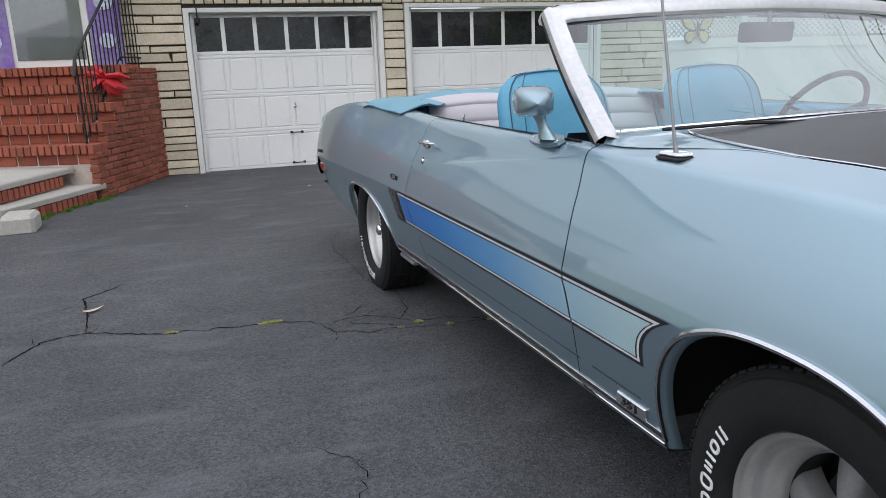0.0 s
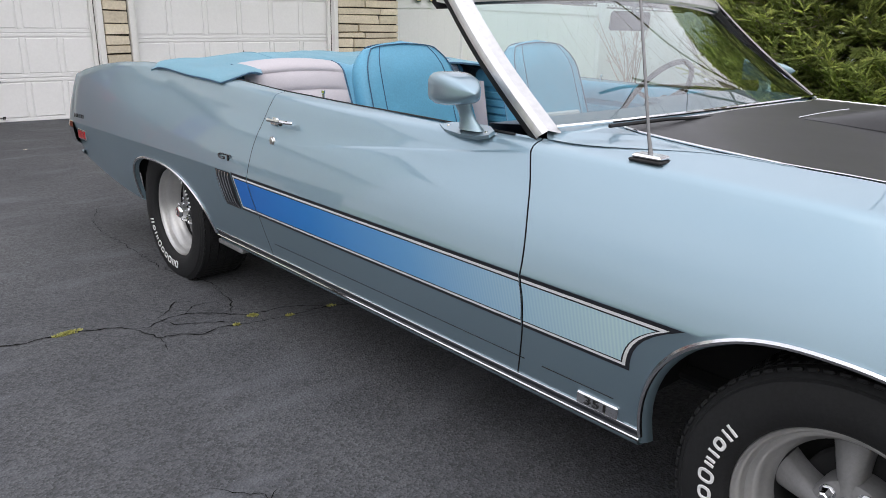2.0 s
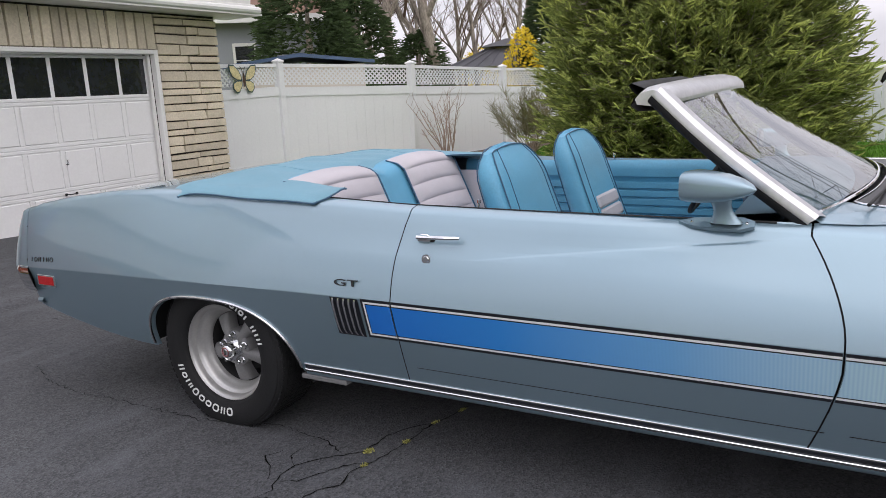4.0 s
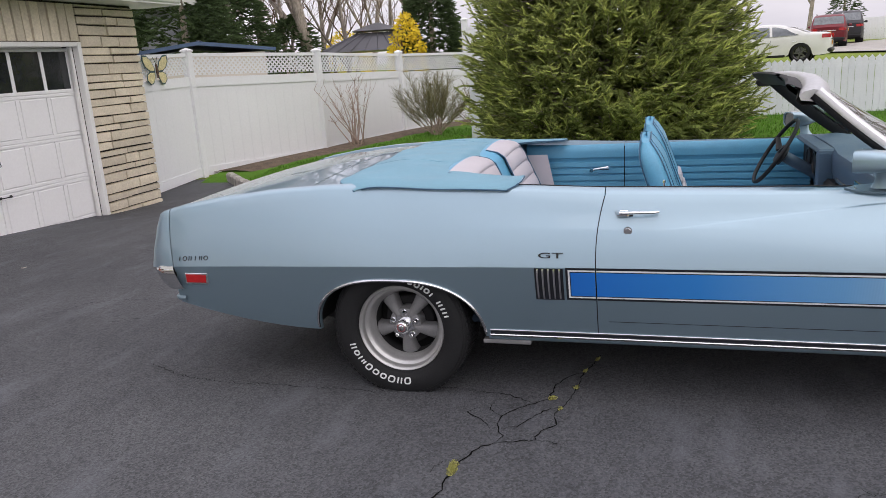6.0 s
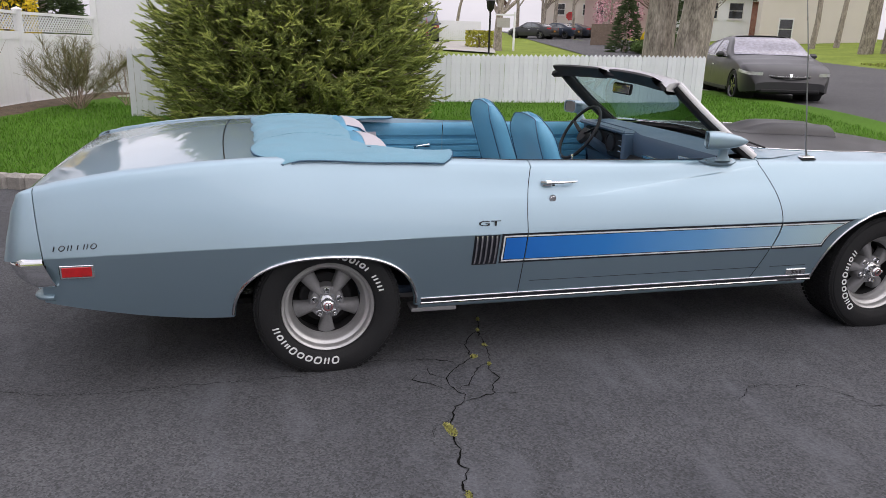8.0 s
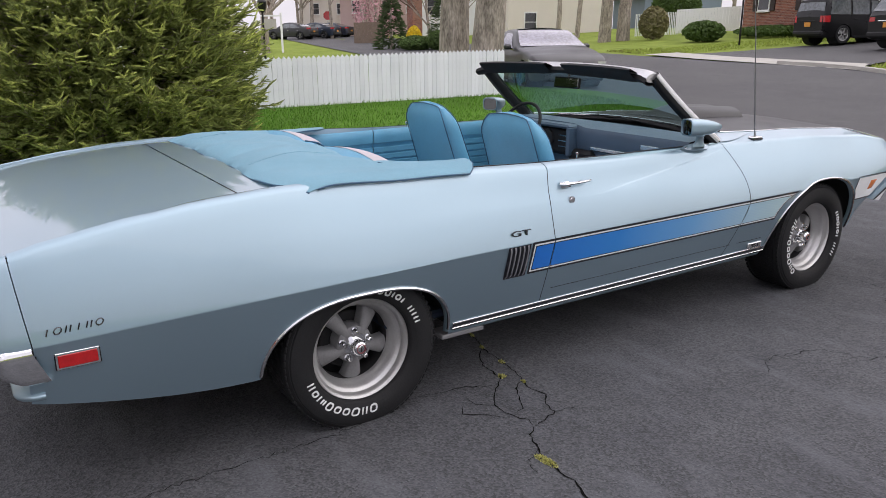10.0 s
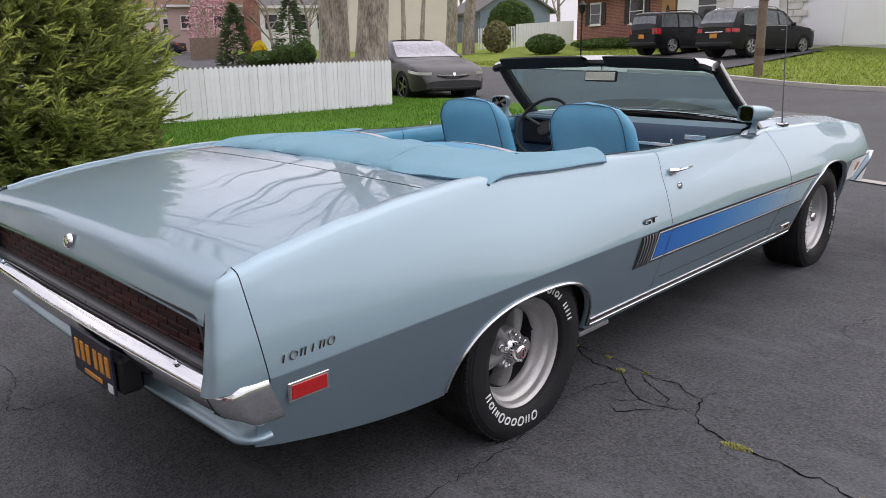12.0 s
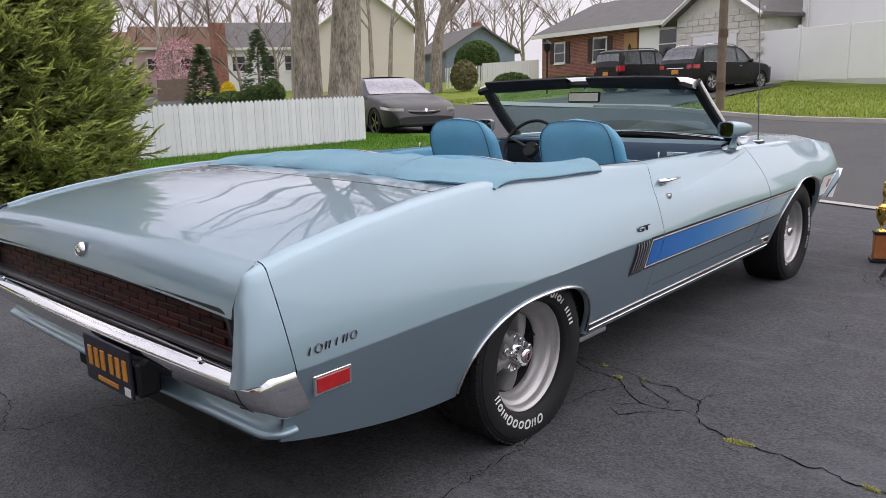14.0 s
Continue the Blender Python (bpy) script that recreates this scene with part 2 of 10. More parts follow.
M["carpet"] = mat("dark_blue_carpet", (0.02, 0.035, 0.06), 0.95, 0, 0.3, 12, 200)
M["s_black"] = mat("stripe_black", (0.012, 0.014, 0.02), 0.35, 0, 0.1, 9, 60, coat=0.4)
M["s_white"] = mat("stripe_white", (0.86, 0.88, 0.88), 0.35, 0, 0.05, 9, 60, coat=0.4)
M["red_lens"] = mat("red_lens", (0.42, 0.010, 0.012), 0.12, 0, 0.2, 30, 200, coat=0.8)
M["dark_lens"] = mat("dark_red_lens", (0.034, 0.005, 0.0045), 0.45, 0, 0.6, 14, 90, spec=0.2, piece=0.7)
M["amber"] = mat("amber_lens", (0.6, 0.16, 0.03), 0.2, 0, 0.15, 20, 90, coat=0.5)
M["piping"] = mat("navy_piping", (0.030, 0.095, 0.17), 0.45, 0, 0.15, 9, 80)
M["cap_red"] = mat("dull_red_badge", (0.30, 0.10, 0.11), 0.35, 0.3, 0.2, 60, 200)
M["plate"] = mat("navy_plate", (0.012, 0.014, 0.03), 0.4, 0, 0.1, 20, 90)
M["plate_gold"] = mat("gold_bars", (0.62, 0.27, 0.04), 0.4, 0, 0.1, 20, 90)
M["screen"] = thin_glass_mat("windscreen_glass", (0.66, 0.87, 0.85), 0.1)
# Interior mirror: colour dimmed for the dark greenery it should reflect.
M["dim_mirror"] = mat("interior_mirror_glass", (0.42, 0.44, 0.42), 0.03, 1.0, 0.1, rough_vary=0.01)
# Colour darkened to stand for the dim trees the door mirrors reflect.
M["mirror_darkened"] = mat("door_mirror_glass_darkened", (0.17, 0.175, 0.18), 0.04, 1.0, 0.1, rough_vary=0.01)
M["asphalt"] = asphalt_mat("driveway_asphalt", (0.044, 0.0460, 0.0515), (0.091, 0.0935, 0.099), 0.6)
M["street"] = asphalt_mat("street_asphalt", (0.070, 0.070, 0.073), (0.098, 0.097, 0.098), 0.4, 0.12)
M["concrete"] = mat("concrete", (0.42, 0.405, 0.37), 0.85, 0, 0.2, 1.6, 50, bump=0.25, bump_scale=70)
M["dark_chrome"] = mat("dark_chrome", (0.16, 0.16, 0.165), 0.2, 0.9, 0.1, 20, 80)
# near-black colour of the flat crack ribbons
M["crack"] = mat("crack_black", (0.006, 0.006, 0.0058), 1.0, 0, 0.5, 9, 90, spec=0.05)
M["moss"] = leaf_mat("moss", (0.44, 0.43, 0.15), (0.25, 0.25, 0.08), 0.4, 30, 120, 0.35)
M["lawn"] = mat("lawn_turf", (0.085, 0.185, 0.022), 0.95, 0, 0.35, 0.8, 30, bump=0.6, bump_scale=40, spec=0.1)
M["grass"] = leaf_mat("grass_blades", (0.125, 0.265, 0.032), (0.065, 0.16, 0.017), 0.3, 0.7, 12, 0.35)
M["far_lawn"] = mat("far_lawn_turf", (0.215, 0.265, 0.055), 0.95, 0, 0.3, 0.8, 7, second=(0.115, 0.165, 0.028), bump=0.5, bump_scale=22, spec=0.08)
M["soil"] = mat("garden_soil", (0.13, 0.095, 0.065), 0.95, 0, 0.5, 7, 60, second=(0.05, 0.035, 0.025), bump=0.8, bump_scale=60)
M["stone"] = mat("cream_ledge_stone", (0.67, 0.60, 0.47), 0.85, 0, 0.16, 5, 40, second=(0.54, 0.475, 0.365), piece=0.14, bump=0.5, bump_scale=45)
M["joint_dark"] = mat("dark_mortar", (0.035, 0.03, 0.026), 0.95, 0, 0.3, 12, 80)
M["brick"] = mat("red_brick", (0.30, 0.085, 0.05), 0.85, 0, 0.2, 8, 70, second=(0.19, 0.055, 0.035), piece=0.3, bump=0.35, bump_scale=90)
M["mortar"] = mat("pale_mortar", (0.52, 0.44, 0.39), 0.95, 0, 0.2, 12, 80, bump=0.4, bump_scale=90)
M["white_door"] = mat("white_door_paint", (0.85, 0.85, 0.85), 0.45, 0, 0.04, 1.5, 40, bump=0.04, bump_scale=60)
M["white_trim"] = mat("white_trim_paint", (0.78, 0.78, 0.76), 0.5, 0, 0.06, 3, 50)
M["vinyl_fence"] = mat("white_vinyl_fence", (0.85, 0.86, 0.87), 0.4, 0, 0.04, 0.8, 30)
M["picket"] = mat("white_picket_paint", (0.83, 0.845, 0.89), 0.6, 0, 0.07, 2.0, 60, piece=0.05)
M["iron"] = mat("black_iron", (0.012, 0.012, 0.013), 0.4, 0.3, 0.2, 20, 80)
M["pane_dark"] = mat("dark_window_glass", (0.02, 0.023, 0.026), 0.06, 0, 0.5, 3, 20, coat=0.6)
M["bark"] = mat("grey_bark", (0.40, 0.35, 0.295), 0.9, 0, 0.4, 9, 34, second=(0.07, 0.056, 0.045), bump=1.0, bump_scale=24)
for nd in [x for x in M["bark"].node_tree.nodes if x.type == "TEX_NOISE"]:
    st = M["bark"].node_tree.nodes.new("ShaderNodeMapping")
    st.inputs["Scale"].default_value = (1.0, 1.0, 0.30)
    M["bark"].node_tree.links.new(nd.inputs["Vector"].links[0].from_socket, st.inputs["Vector"])
    M["bark"].node_tree.links.new(st.outputs["Vector"], nd.inputs["Vector"])
M["twig"] = mat("brown_twigs", (0.13, 0.085, 0.06), 0.9, 0, 0.3, 6, 60)
M["needle"] = leaf_mat("spruce_needles", (0.33, 0.38, 0.12), (0.11, 0.142, 0.045), 0.3, 1.2, 30, 0.45)
M["needle_tip"] = leaf_mat("spruce_tips", (0.56, 0.60, 0.20), (0.36, 0.41, 0.12), 0.3, 2.0, 30, 0.35)
M["evergreen"] = leaf_mat("dark_evergreen", (0.085, 0.125, 0.05), (0.04, 0.065, 0.03), 0.3, 1.4, 30, 0.4)
M["forsythia"] = leaf_mat("yellow_blossom", (0.80, 0.62, 0.04), (0.55, 0.42, 0.03), 0.2, 3, 40, 0.25)
M["broom"] = leaf_mat("broom_green_twigs", (0.24, 0.225, 0.105), (0.13, 0.115, 0.06), 0.3, 4, 60, 0.3, 0.2)
M["pale_twig"] = mat("pale_pinkish_twigs", (0.40, 0.30, 0.25), 0.9, 0, 0.3, 6, 60)


# ---- building helpers ----
class Geo:
    """Gathers corners and faces for one mesh."""

    def __init__(self):
        self.v, self.f = [], []

    def add(self, verts, faces):
        k = len(self.v)
        self.v.extend(tuple(p) for p in verts)
        self.f.extend(tuple(i + k for i in f) for f in faces)
        return self

    def box(self, c, s, bev=0.0, m=None):
        """Box with chamfered edges, centre c and size s; m: a matrix applied last."""
        hx, hy, hz = s[0] / 2, s[1] / 2, s[2] / 2
        b = min(bev, hx * 0.9, hy * 0.9, hz * 0.9)
        vs, fs = [], []
        if b <= 0:
            for z in (-hz, hz):
                vs += [(-hx, -hy, z), (hx, -hy, z), (hx, hy, z), (-hx, hy, z)]
            fs = [(3, 2, 1, 0), (4, 5, 6, 7), (0, 1, 5, 4), (1, 2, 6, 5), (2, 3, 7, 6), (3, 0, 4, 7)]
        else:
            rings = [(-hz, b), (-hz + b, 0), (hz - b, 0), (hz, b)]
            for z, ins in rings:
                ax, ay = hx - ins, hy - ins
                c2 = b if ins == 0 else 0.0
                if ins == 0:
                    vs += [(-ax + c2, -ay, z), (ax - c2, -ay, z), (ax, -ay + c2, z), (ax, ay - c2, z), (ax - c2, ay, z), (-ax + c2, ay, z), (-ax, ay - c2, z), (-ax, -ay + c2, z)]
                else:
                    vs += [(-ax, -ay, z), (ax, -ay, z), (ax, -ay, z), (ax, ay, z), (ax, ay, z), (-ax, ay, z), (-ax, ay, z), (-ax, -ay, z)]
            for r in range(3):
                for i in range(8):
                    j = (i + 1) % 8
                    fs.append((r * 8 + i, r * 8 + j, r * 8 + 8 + j, r * 8 + 8 + i))
            fs.append((0, 7, 5, 3, 1)[:0] or (6, 4, 2, 0))
            fs.append((24, 26, 28, 30))
        mm = Matrix.Translation(c)
        if m is not None:
            mm = m @ mm
        return self.add([mm @ Vector(p) for p in vs], fs)

    def tube(self, pts, r, seg=8, cap=True, flat=1.0):
        """Round bar along points; r: one radius or one for each point."""
        pts = [Vector(p) for p in pts]
        rs = r if isinstance(r, (list, tuple)) else [r] * len(pts)
        vs, fs = [], []
        up = Vector((0, 0, 1))
        for i, p in enumerate(pts):
            d = (pts[min(i + 1, len(pts) - 1)] - pts[max(i - 1, 0)])
            d = d.normalized() if d.length > 1e-9 else Vector((0, 0, 1))
            if i == 0:
                a = d.cross(up if abs(d.z) < 0.95 else Vector((1, 0, 0))).normalized()
            else:
                a = (a - d * a.dot(d))
                a = a.normalized() if a.length > 1e-6 else d.orthogonal().normalized()
            b = d.cross(a)
            for k in range(seg):
                t = 2 * math.pi * k / seg
                vs.append(p + a * math.cos(t) * rs[i] + b * math.sin(t) * rs[i] * flat)
        n = len(pts)
        for i in range(n - 1):
            for k in range(seg):
                j = (k + 1) % seg
                fs.append((i * seg + k, i * seg + j, (i + 1) * seg + j, (i + 1) * seg + k))
        if cap:
            fs.append(tuple(range(seg - 1, -1, -1)))
            fs.append(tuple((n - 1) * seg + k for k in range(seg)))
        return self.add(vs, fs)

    def lathe(self, prof, m=None, seg=32, closed=False, cap=False):
        """Turns a profile of (radius, height) round the local z axis."""
        m = m or Matrix.Identity(4)
        vs, fs = [], []
        for r, h in prof:
            for k in range(seg):
                t = 2 * math.pi * k / seg
                vs.append(m @ Vector((r * math.cos(t), r * math.sin(t), h)))
        n = len(prof)
        for i in range(n - 1 + (1 if closed else 0)):
            for k in range(seg):
                j = (k + 1) % seg
                i2 = (i + 1) % n
                fs.append((i * seg + k, i * seg + j, i2 * seg + j, i2 * seg + k))
        if cap and not closed:
            if prof[0][0] > 1e-5:
                fs.append(tuple(range(seg - 1, -1, -1)))
            if prof[-1][0] > 1e-5:
                fs.append(tuple((n - 1) * seg + k for k in range(seg)))
        return self.add(vs, fs)

    def grid(self, rows):
        """Skin over rows of points, all of one length."""
        k = len(rows[0])
        vs = [p for r in rows for p in r]
        fs = [(i * k + j, i * k + j + 1, (i + 1) * k + j + 1, (i + 1) * k + j) for i in range(len(rows) - 1) for j in range(k - 1)]
        return self.add(vs, fs)

    def slab(self, outline, h0, h1, m=None):
        """Prism over a flat outline (x, y), from height h0 to h1."""
        m = m or Matrix.Identity(4)
        n = len(outline)
        vs = [m @ Vector((x, y, h)) for h in (h0, h1) for x, y in outline]
        fs = [tuple(range(n - 1, -1, -1)), tuple(range(n, 2 * n))] + [(i, (i + 1) % n, n + (i + 1) % n, n + i) for i in range(n)]
        return self.add(vs, fs)

    def mesh(self, name, material, smooth=35):
        me = bpy.data.meshes.new(name)
        me.from_pydata([tuple(p) for p in self.v], [], self.f)
        me.update()
        me.materials.append(material)
        if smooth:
            me.shade_smooth()
            me.set_sharp_from_angle(angle=radians(smooth))
        return me


def thing(name, label, category, m=None, group="", kind=""):
    """An empty at the base of a thing; its parts hang under it, in its own coordinates."""
    ob = new(name)
    ob.empty_display_size = 0.1
    if m is not None:
        ob.matrix_basis = m
    return tagged(ob, label, category, group, kind)


def part(name, geo, material, parent, label="", smooth=35, kind=""):
    ob = new(name, geo.mesh(name, material, smooth))
    ob.parent = parent
    return tagged(ob, label, "", "", kind)


def solo(name, geo, material, label, category="", kind="", smooth=35, m=None, group=""):
    """A thing that is one mesh."""
    ob = new(name, geo.mesh(name, material, smooth))
    if m is not None:
        ob.matrix_basis = m
    return tagged(ob, label, category, group, kind)


def lerp_table(tab, y):
    if y <= tab[0][0]:
        return tab[0][1]
    for (a, va), (b, vb) in zip(tab, tab[1:]):
        if y <= b:
            t = (y - a) / (b - a)
            t = t * t * (3 - 2 * t) * 0.5 + t * 0.5
            return va + (vb - va) * t
    return tab[-1][1]


def smooth01(t):
    t = max(0.0, min(1.0, t))
    return t * t * (3 - 2 * t)


# ---- ground ----
def gz(x, y):
    """Height of the ground: it dips at the garage's far corner and climbs across the street."""
    dip = -0.23 * math.exp(-((x - 5.3) / 3.0) ** 2) * smooth01((y - 1.0) / 4.5)
    east = 0.25 * smooth01((x - 3) / 6) * smooth01((1.5 - y) / 4)
    d = -(y + 6.7) * 0.945 - x * 0.327          # way across the street, from its near edge
    rise = 0.047 * max(0.0, d - 1.0) + 0.02 * max(0.0, d - 12) if d > 0 else 0.0
    slope = 0.02 * max(0.0, x - 13.0) * smooth01((8 - y) / 12)
    return dip + east + min(1.7, rise + slope)


def street_xy(u, d):
    """A place by its way along the street (u, eastwards) and across it (d, from the near edge)."""
    return (0.945 * u - 0.327 * d, -6.7 - 0.327 * u - 0.945 * d)


def sheet(name, inside, step, x0, x1, y0, y1, lift, material, label, edge=None):
    """Ground cover: a grid on the ground's height, cut to the cells where inside(x, y) holds."""
    g = Geo()
    nx, ny = int((x1 - x0) / step), int((y1 - y0) / step)
    idx = {}

    def vid(i, j):
        if (i, j) not in idx:
            x, y = x0 + i * step, y0 + j * step
            idx[(i, j)] = len(g.v)
            g.v.append((x, y, gz(x, y) + lift))
        return idx[(i, j)]
    for i in range(nx):
        for j in range(ny):
            if inside(x0 + (i + 0.5) * step, y0 + (j + 0.5) * step):
                g.f.append((vid(i, j), vid(i + 1, j), vid(i + 1, j + 1), vid(i, j + 1)))
    return solo(name, g, material, label, "ground", "structure")


def lawn_edge(y):
    """The driveway's east edge."""
    if y < 2.2:
        return 3.7
    if y < 5.8:
        t = (y - 2.2) / 3.6
        return 3.7 + 3.1 * t ** 1.2
    return 6.8


def strip(name, rows, material, label, category="ground"):
    return solo(name, Geo().grid(rows), material, label, category, "structure")


def axis_steps(lo, hi, near, far):
    """Grid lines: fine near the middle, coarse far off."""
    out, v = [], 0.0
    while v < hi:
        out.append(v)
        v += near if v < 24 else near + (v - 24) * far
    out.append(hi)
    v = -near
    while v > lo:
        out.insert(0, v)
        v -= near if v > -40 else near + (-v - 40) * far
    out.insert(0, lo)
    return out


ground_rows = [[(x, y, gz(x, y) - 0.035) for y in axis_steps(-900, 900, 1.0, 0.3)] for x in axis_steps(-900, 900, 1.0, 0.3)]
strip("ground", ground_rows, M["far_lawn"], "spring grass of the yards and verges, reaching the horizon")
# driveway: rows across it, from the garage to the street's edge
drive_ys = [-6.6 + 0.35 * i for i in range(39)]
rows = []
for y in drive_ys:
    y2 = min(y, 6.7)
    x1 = lawn_edge(y2)
    rows.append([(-7 + (x1 + 7) * k / 30, y2 - (0.346 * (-7 + (x1 + 7) * k / 30)) * smooth01((-3.5 - y2) / 3.1), 0) for k in range(31)])
rows = [[(x, y, gz(x, y) + 0.0) for x, y, _ in r] for r in rows]
strip("driveway", rows, M["asphalt"], "dark sealed asphalt driveway with cracks and worn patches")
rows = []
for i in range(-30, 121):
    u = i * 1.2
    row = []
    for d in (0, 1, 2, 3.5, 5, 6.5, 8.0, 8.6):
        x, y = street_xy(u, d)
        y += 0.08 * max(0.0, u - 16)
        row.append((x, y, gz(x, y) + 0.004))
    rows.append(row)
strip("road", rows, M["street"], "grey weathered asphalt street")
rows = []
for i in range(-20, 40):
    u = i * 0.5
    rows.append([(*street_xy(u, d), gz(*street_xy(u, d)) + 0.012) for d in (-0.16, 0.0)])
strip("gutter_line", rows, M["concrete"], "pale concrete strip where the driveway meets the street")
lawn_rows = []
for i in range(64):
    y = -9.6 + i * 0.25
    xe = lawn_edge(min(y, 5.4))
    r = []
    for k in range(15):
        x = xe + (13.0 - xe) * k / 14
        yy = y - (0.346 * x) * smooth01((-3.5 - y) / 3.1) * 0.35
        r.append((x, yy, gz(x, yy) + (0.05 if k else -0.02)))
    lawn_rows.append(r)
strip("lawn", lawn_rows, M["lawn"], "mown bright green lawn beside the driveway")


# ---- the convertible ----
# The car stands along y, its nose towards -y, the rear axle over y = 0; the passenger side is at -x.
BELT = [(-3.86, 0.80), (-3.74, 0.862), (-3.5, 0.897), (-2.9, 0.932), (-2.2, 0.946), (-1.45, 0.950), (-0.95, 0.956), (-0.5, 0.974), (0.0, 0.992), (0.3, 0.994), (0.55, 0.983), (0.82, 0.955), (1.04, 0.922), (1.15, 0.897), (1.3, 0.85)]
PLAN = [(-3.88, 0.922), (-3.7, 0.944), (-3.4, 0.953), (-2.9, 0.963), (-2.2, 0.966), (-1.0, 0.968), (0.0, 0.976), (0.7, 0.981), (1.1, 0.977), (1.3, 0.958)]
INSET = [(-3.8, 0.06), (-3.4, 0.105), (-2.2, 0.125), (-1.5, 0.105), (-0.9, 0.110), (0.0, 0.132), (0.6, 0.092), (1.15, 0.062), (1.3, 0.05)]
CREASE = [(-3.8, 0.655), (-2.6, 0.648), (-0.5, 0.645), (0.5, 0.632), (1.3, 0.618)]


def arch(y, yc, half, base, top, p, q):
    u = abs((y - yc) / half)
    return base if u >= 1 else base + (top - base) * (1 - u ** p) ** (1 / q)


def z_low(y):
    """Lower edge of the body side, with both wheel arches."""
    if y > 0.42:
        return 0.288 + 0.142 * ((y - 0.42) / 0.765) ** 1.7
    if y > -0.41:
        return arch(y, 0.005, 0.415, 0.285, 0.572, 2.6, 2.2)
    if y > -2.595:
        return 0.285
    if y > -3.46:
        return arch(y, -2.99, 0.395 if y > -2.99 else 0.47, 0.285, 0.69, 2.4, 2.1)
    return 0.31 + 0.05 * smooth01((-3.46 - y) / 0.34)


def side_line(y):
    """Height of the soft ledge that climbs along the door and runs out over the fender."""
    return 0.800 + 0.130 * (1 - max(0.0, min(1.0, (y + 2.45) / 1.25)) ** 1.25) + 0.006 * smooth01((-2.45 - y) / 0.5)


def half_w(y, z):
    """Half width of the body at a height: widest at the crease, leaning in above and below."""
    zc, zs, w = lerp_table(CREASE, y), lerp_table(BELT, y) - 0.022, lerp_table(PLAN, y)
    if z < zc:
        d = (zc - z) / 0.34
        return w - 0.088 * d - 0.017 * d * d
    t = min(1.15, (z - zc) / (zs - zc))
    hollow = 0.005 * math.exp(-((t - 0.72) / 0.14) ** 2) * smooth01((y + 2.6) / 0.5) * smooth01((-0.2 - y) / 0.6)
    k = 0.42 + 0.18 * smooth01((y + 2.2) / 1.6)
    zl = side_line(y)
    ledge_in = 0.0045 * smooth01((z - zl + 0.002) / 0.007) * smooth01((zs + 0.02 - z) / 0.06) * smooth01((-1.15 - y) / 0.35) * smooth01((y + 3.45) / 0.5)
    return w - lerp_table(INSET, y) * (k * t + (1 - k) * t * t) - hollow - ledge_in


def seam_rear(z):
    return -0.912 - 0.038 * max(0.0, (z - 0.70) / 0.25) ** 2


def seam_front(z):
    return -2.285 + 0.115 * max(0.0, (z - 0.67) / 0.28) ** 1.7 + 0.062 * max(0.0, (0.60 - z) / 0.24) ** 1.4


def seam_tail(z):
    """Seam before the tail cap, running forwards as it drops."""
    return 1.157 - 0.026 * (max(0.0, 0.903 - max(z, 0.62)) / 0.28) ** 1.2 * smooth01((z - 0.47) / 0.11)


def warp(y, z):
    """Bends the lines of the grid to the doors' curved seams."""
    a = (seam_rear(z) + 0.912) * max(0.0, 1 - abs(y + 0.912) / 0.35)
    b = (seam_front(z) + 2.285) * max(0.0, 1 - abs(y + 2.285) / 0.30)
    c = 1.1 * max(0.0, 0.68 - z) * min(1.0, max(0.0, (-3.50 - y) / 0.34))
    d = (seam_tail(z) - 1.157) * max(0.0, min(1.0, (y - 0.93) / 0.225))
    return y + a + b + c + d


def top_inner(y):
    """Inner edge of the panel's top: (half width, height)."""
    b = lerp_table(BELT, y)
    if y > 0.05:
        k = smooth01((y - 0.05) / 0.4)
        return (0.80 + 0.012 * k + 0.055 * smooth01((y - 0.4) / 0.6), b - 0.004)
    if y > -2.25:
        return (0.80, b + 0.004)
    k = smooth01((-2.25 - y) / 0.42)
    return (0.80 - 0.10 * k, b + 0.004 + 0.022 * k)


def lip_points(y, zb, sgn):
    """Rolled edge under the skin: broad round the wheel arches, narrow elsewhere."""
    hw = half_w(y, zb)
    for yc, half in ((0.005, 0.416), (-2.99, 0.396 if y > -2.99 else 0.471)):
        u = abs(y - yc) / half
        if u <= 1.0:
            d = Vector((yc - y, 0.36 - zb))
            d = d.normalized() if d.length > 1e-4 else Vector((0, -1))
            d = Vector((d.x, min(d.y, 0.15)))
            f = 0.5 if yc < -1 and y > -3.0 else 0.35
            return [(sgn * (hw - k * f), y + d.x * e * f, zb + d.y * e * f) for k, e in ((0.055, 0.030), (0.032, 0.027), (0.012, 0.016))]
    return [(sgn * (hw - 0.022), warp(y, zb), zb + 0.004), (sgn * (hw - 0.014), warp(y, zb), zb + 0.001), (sgn * (hw - 0.006), warp(y, zb), zb - 0.001)]


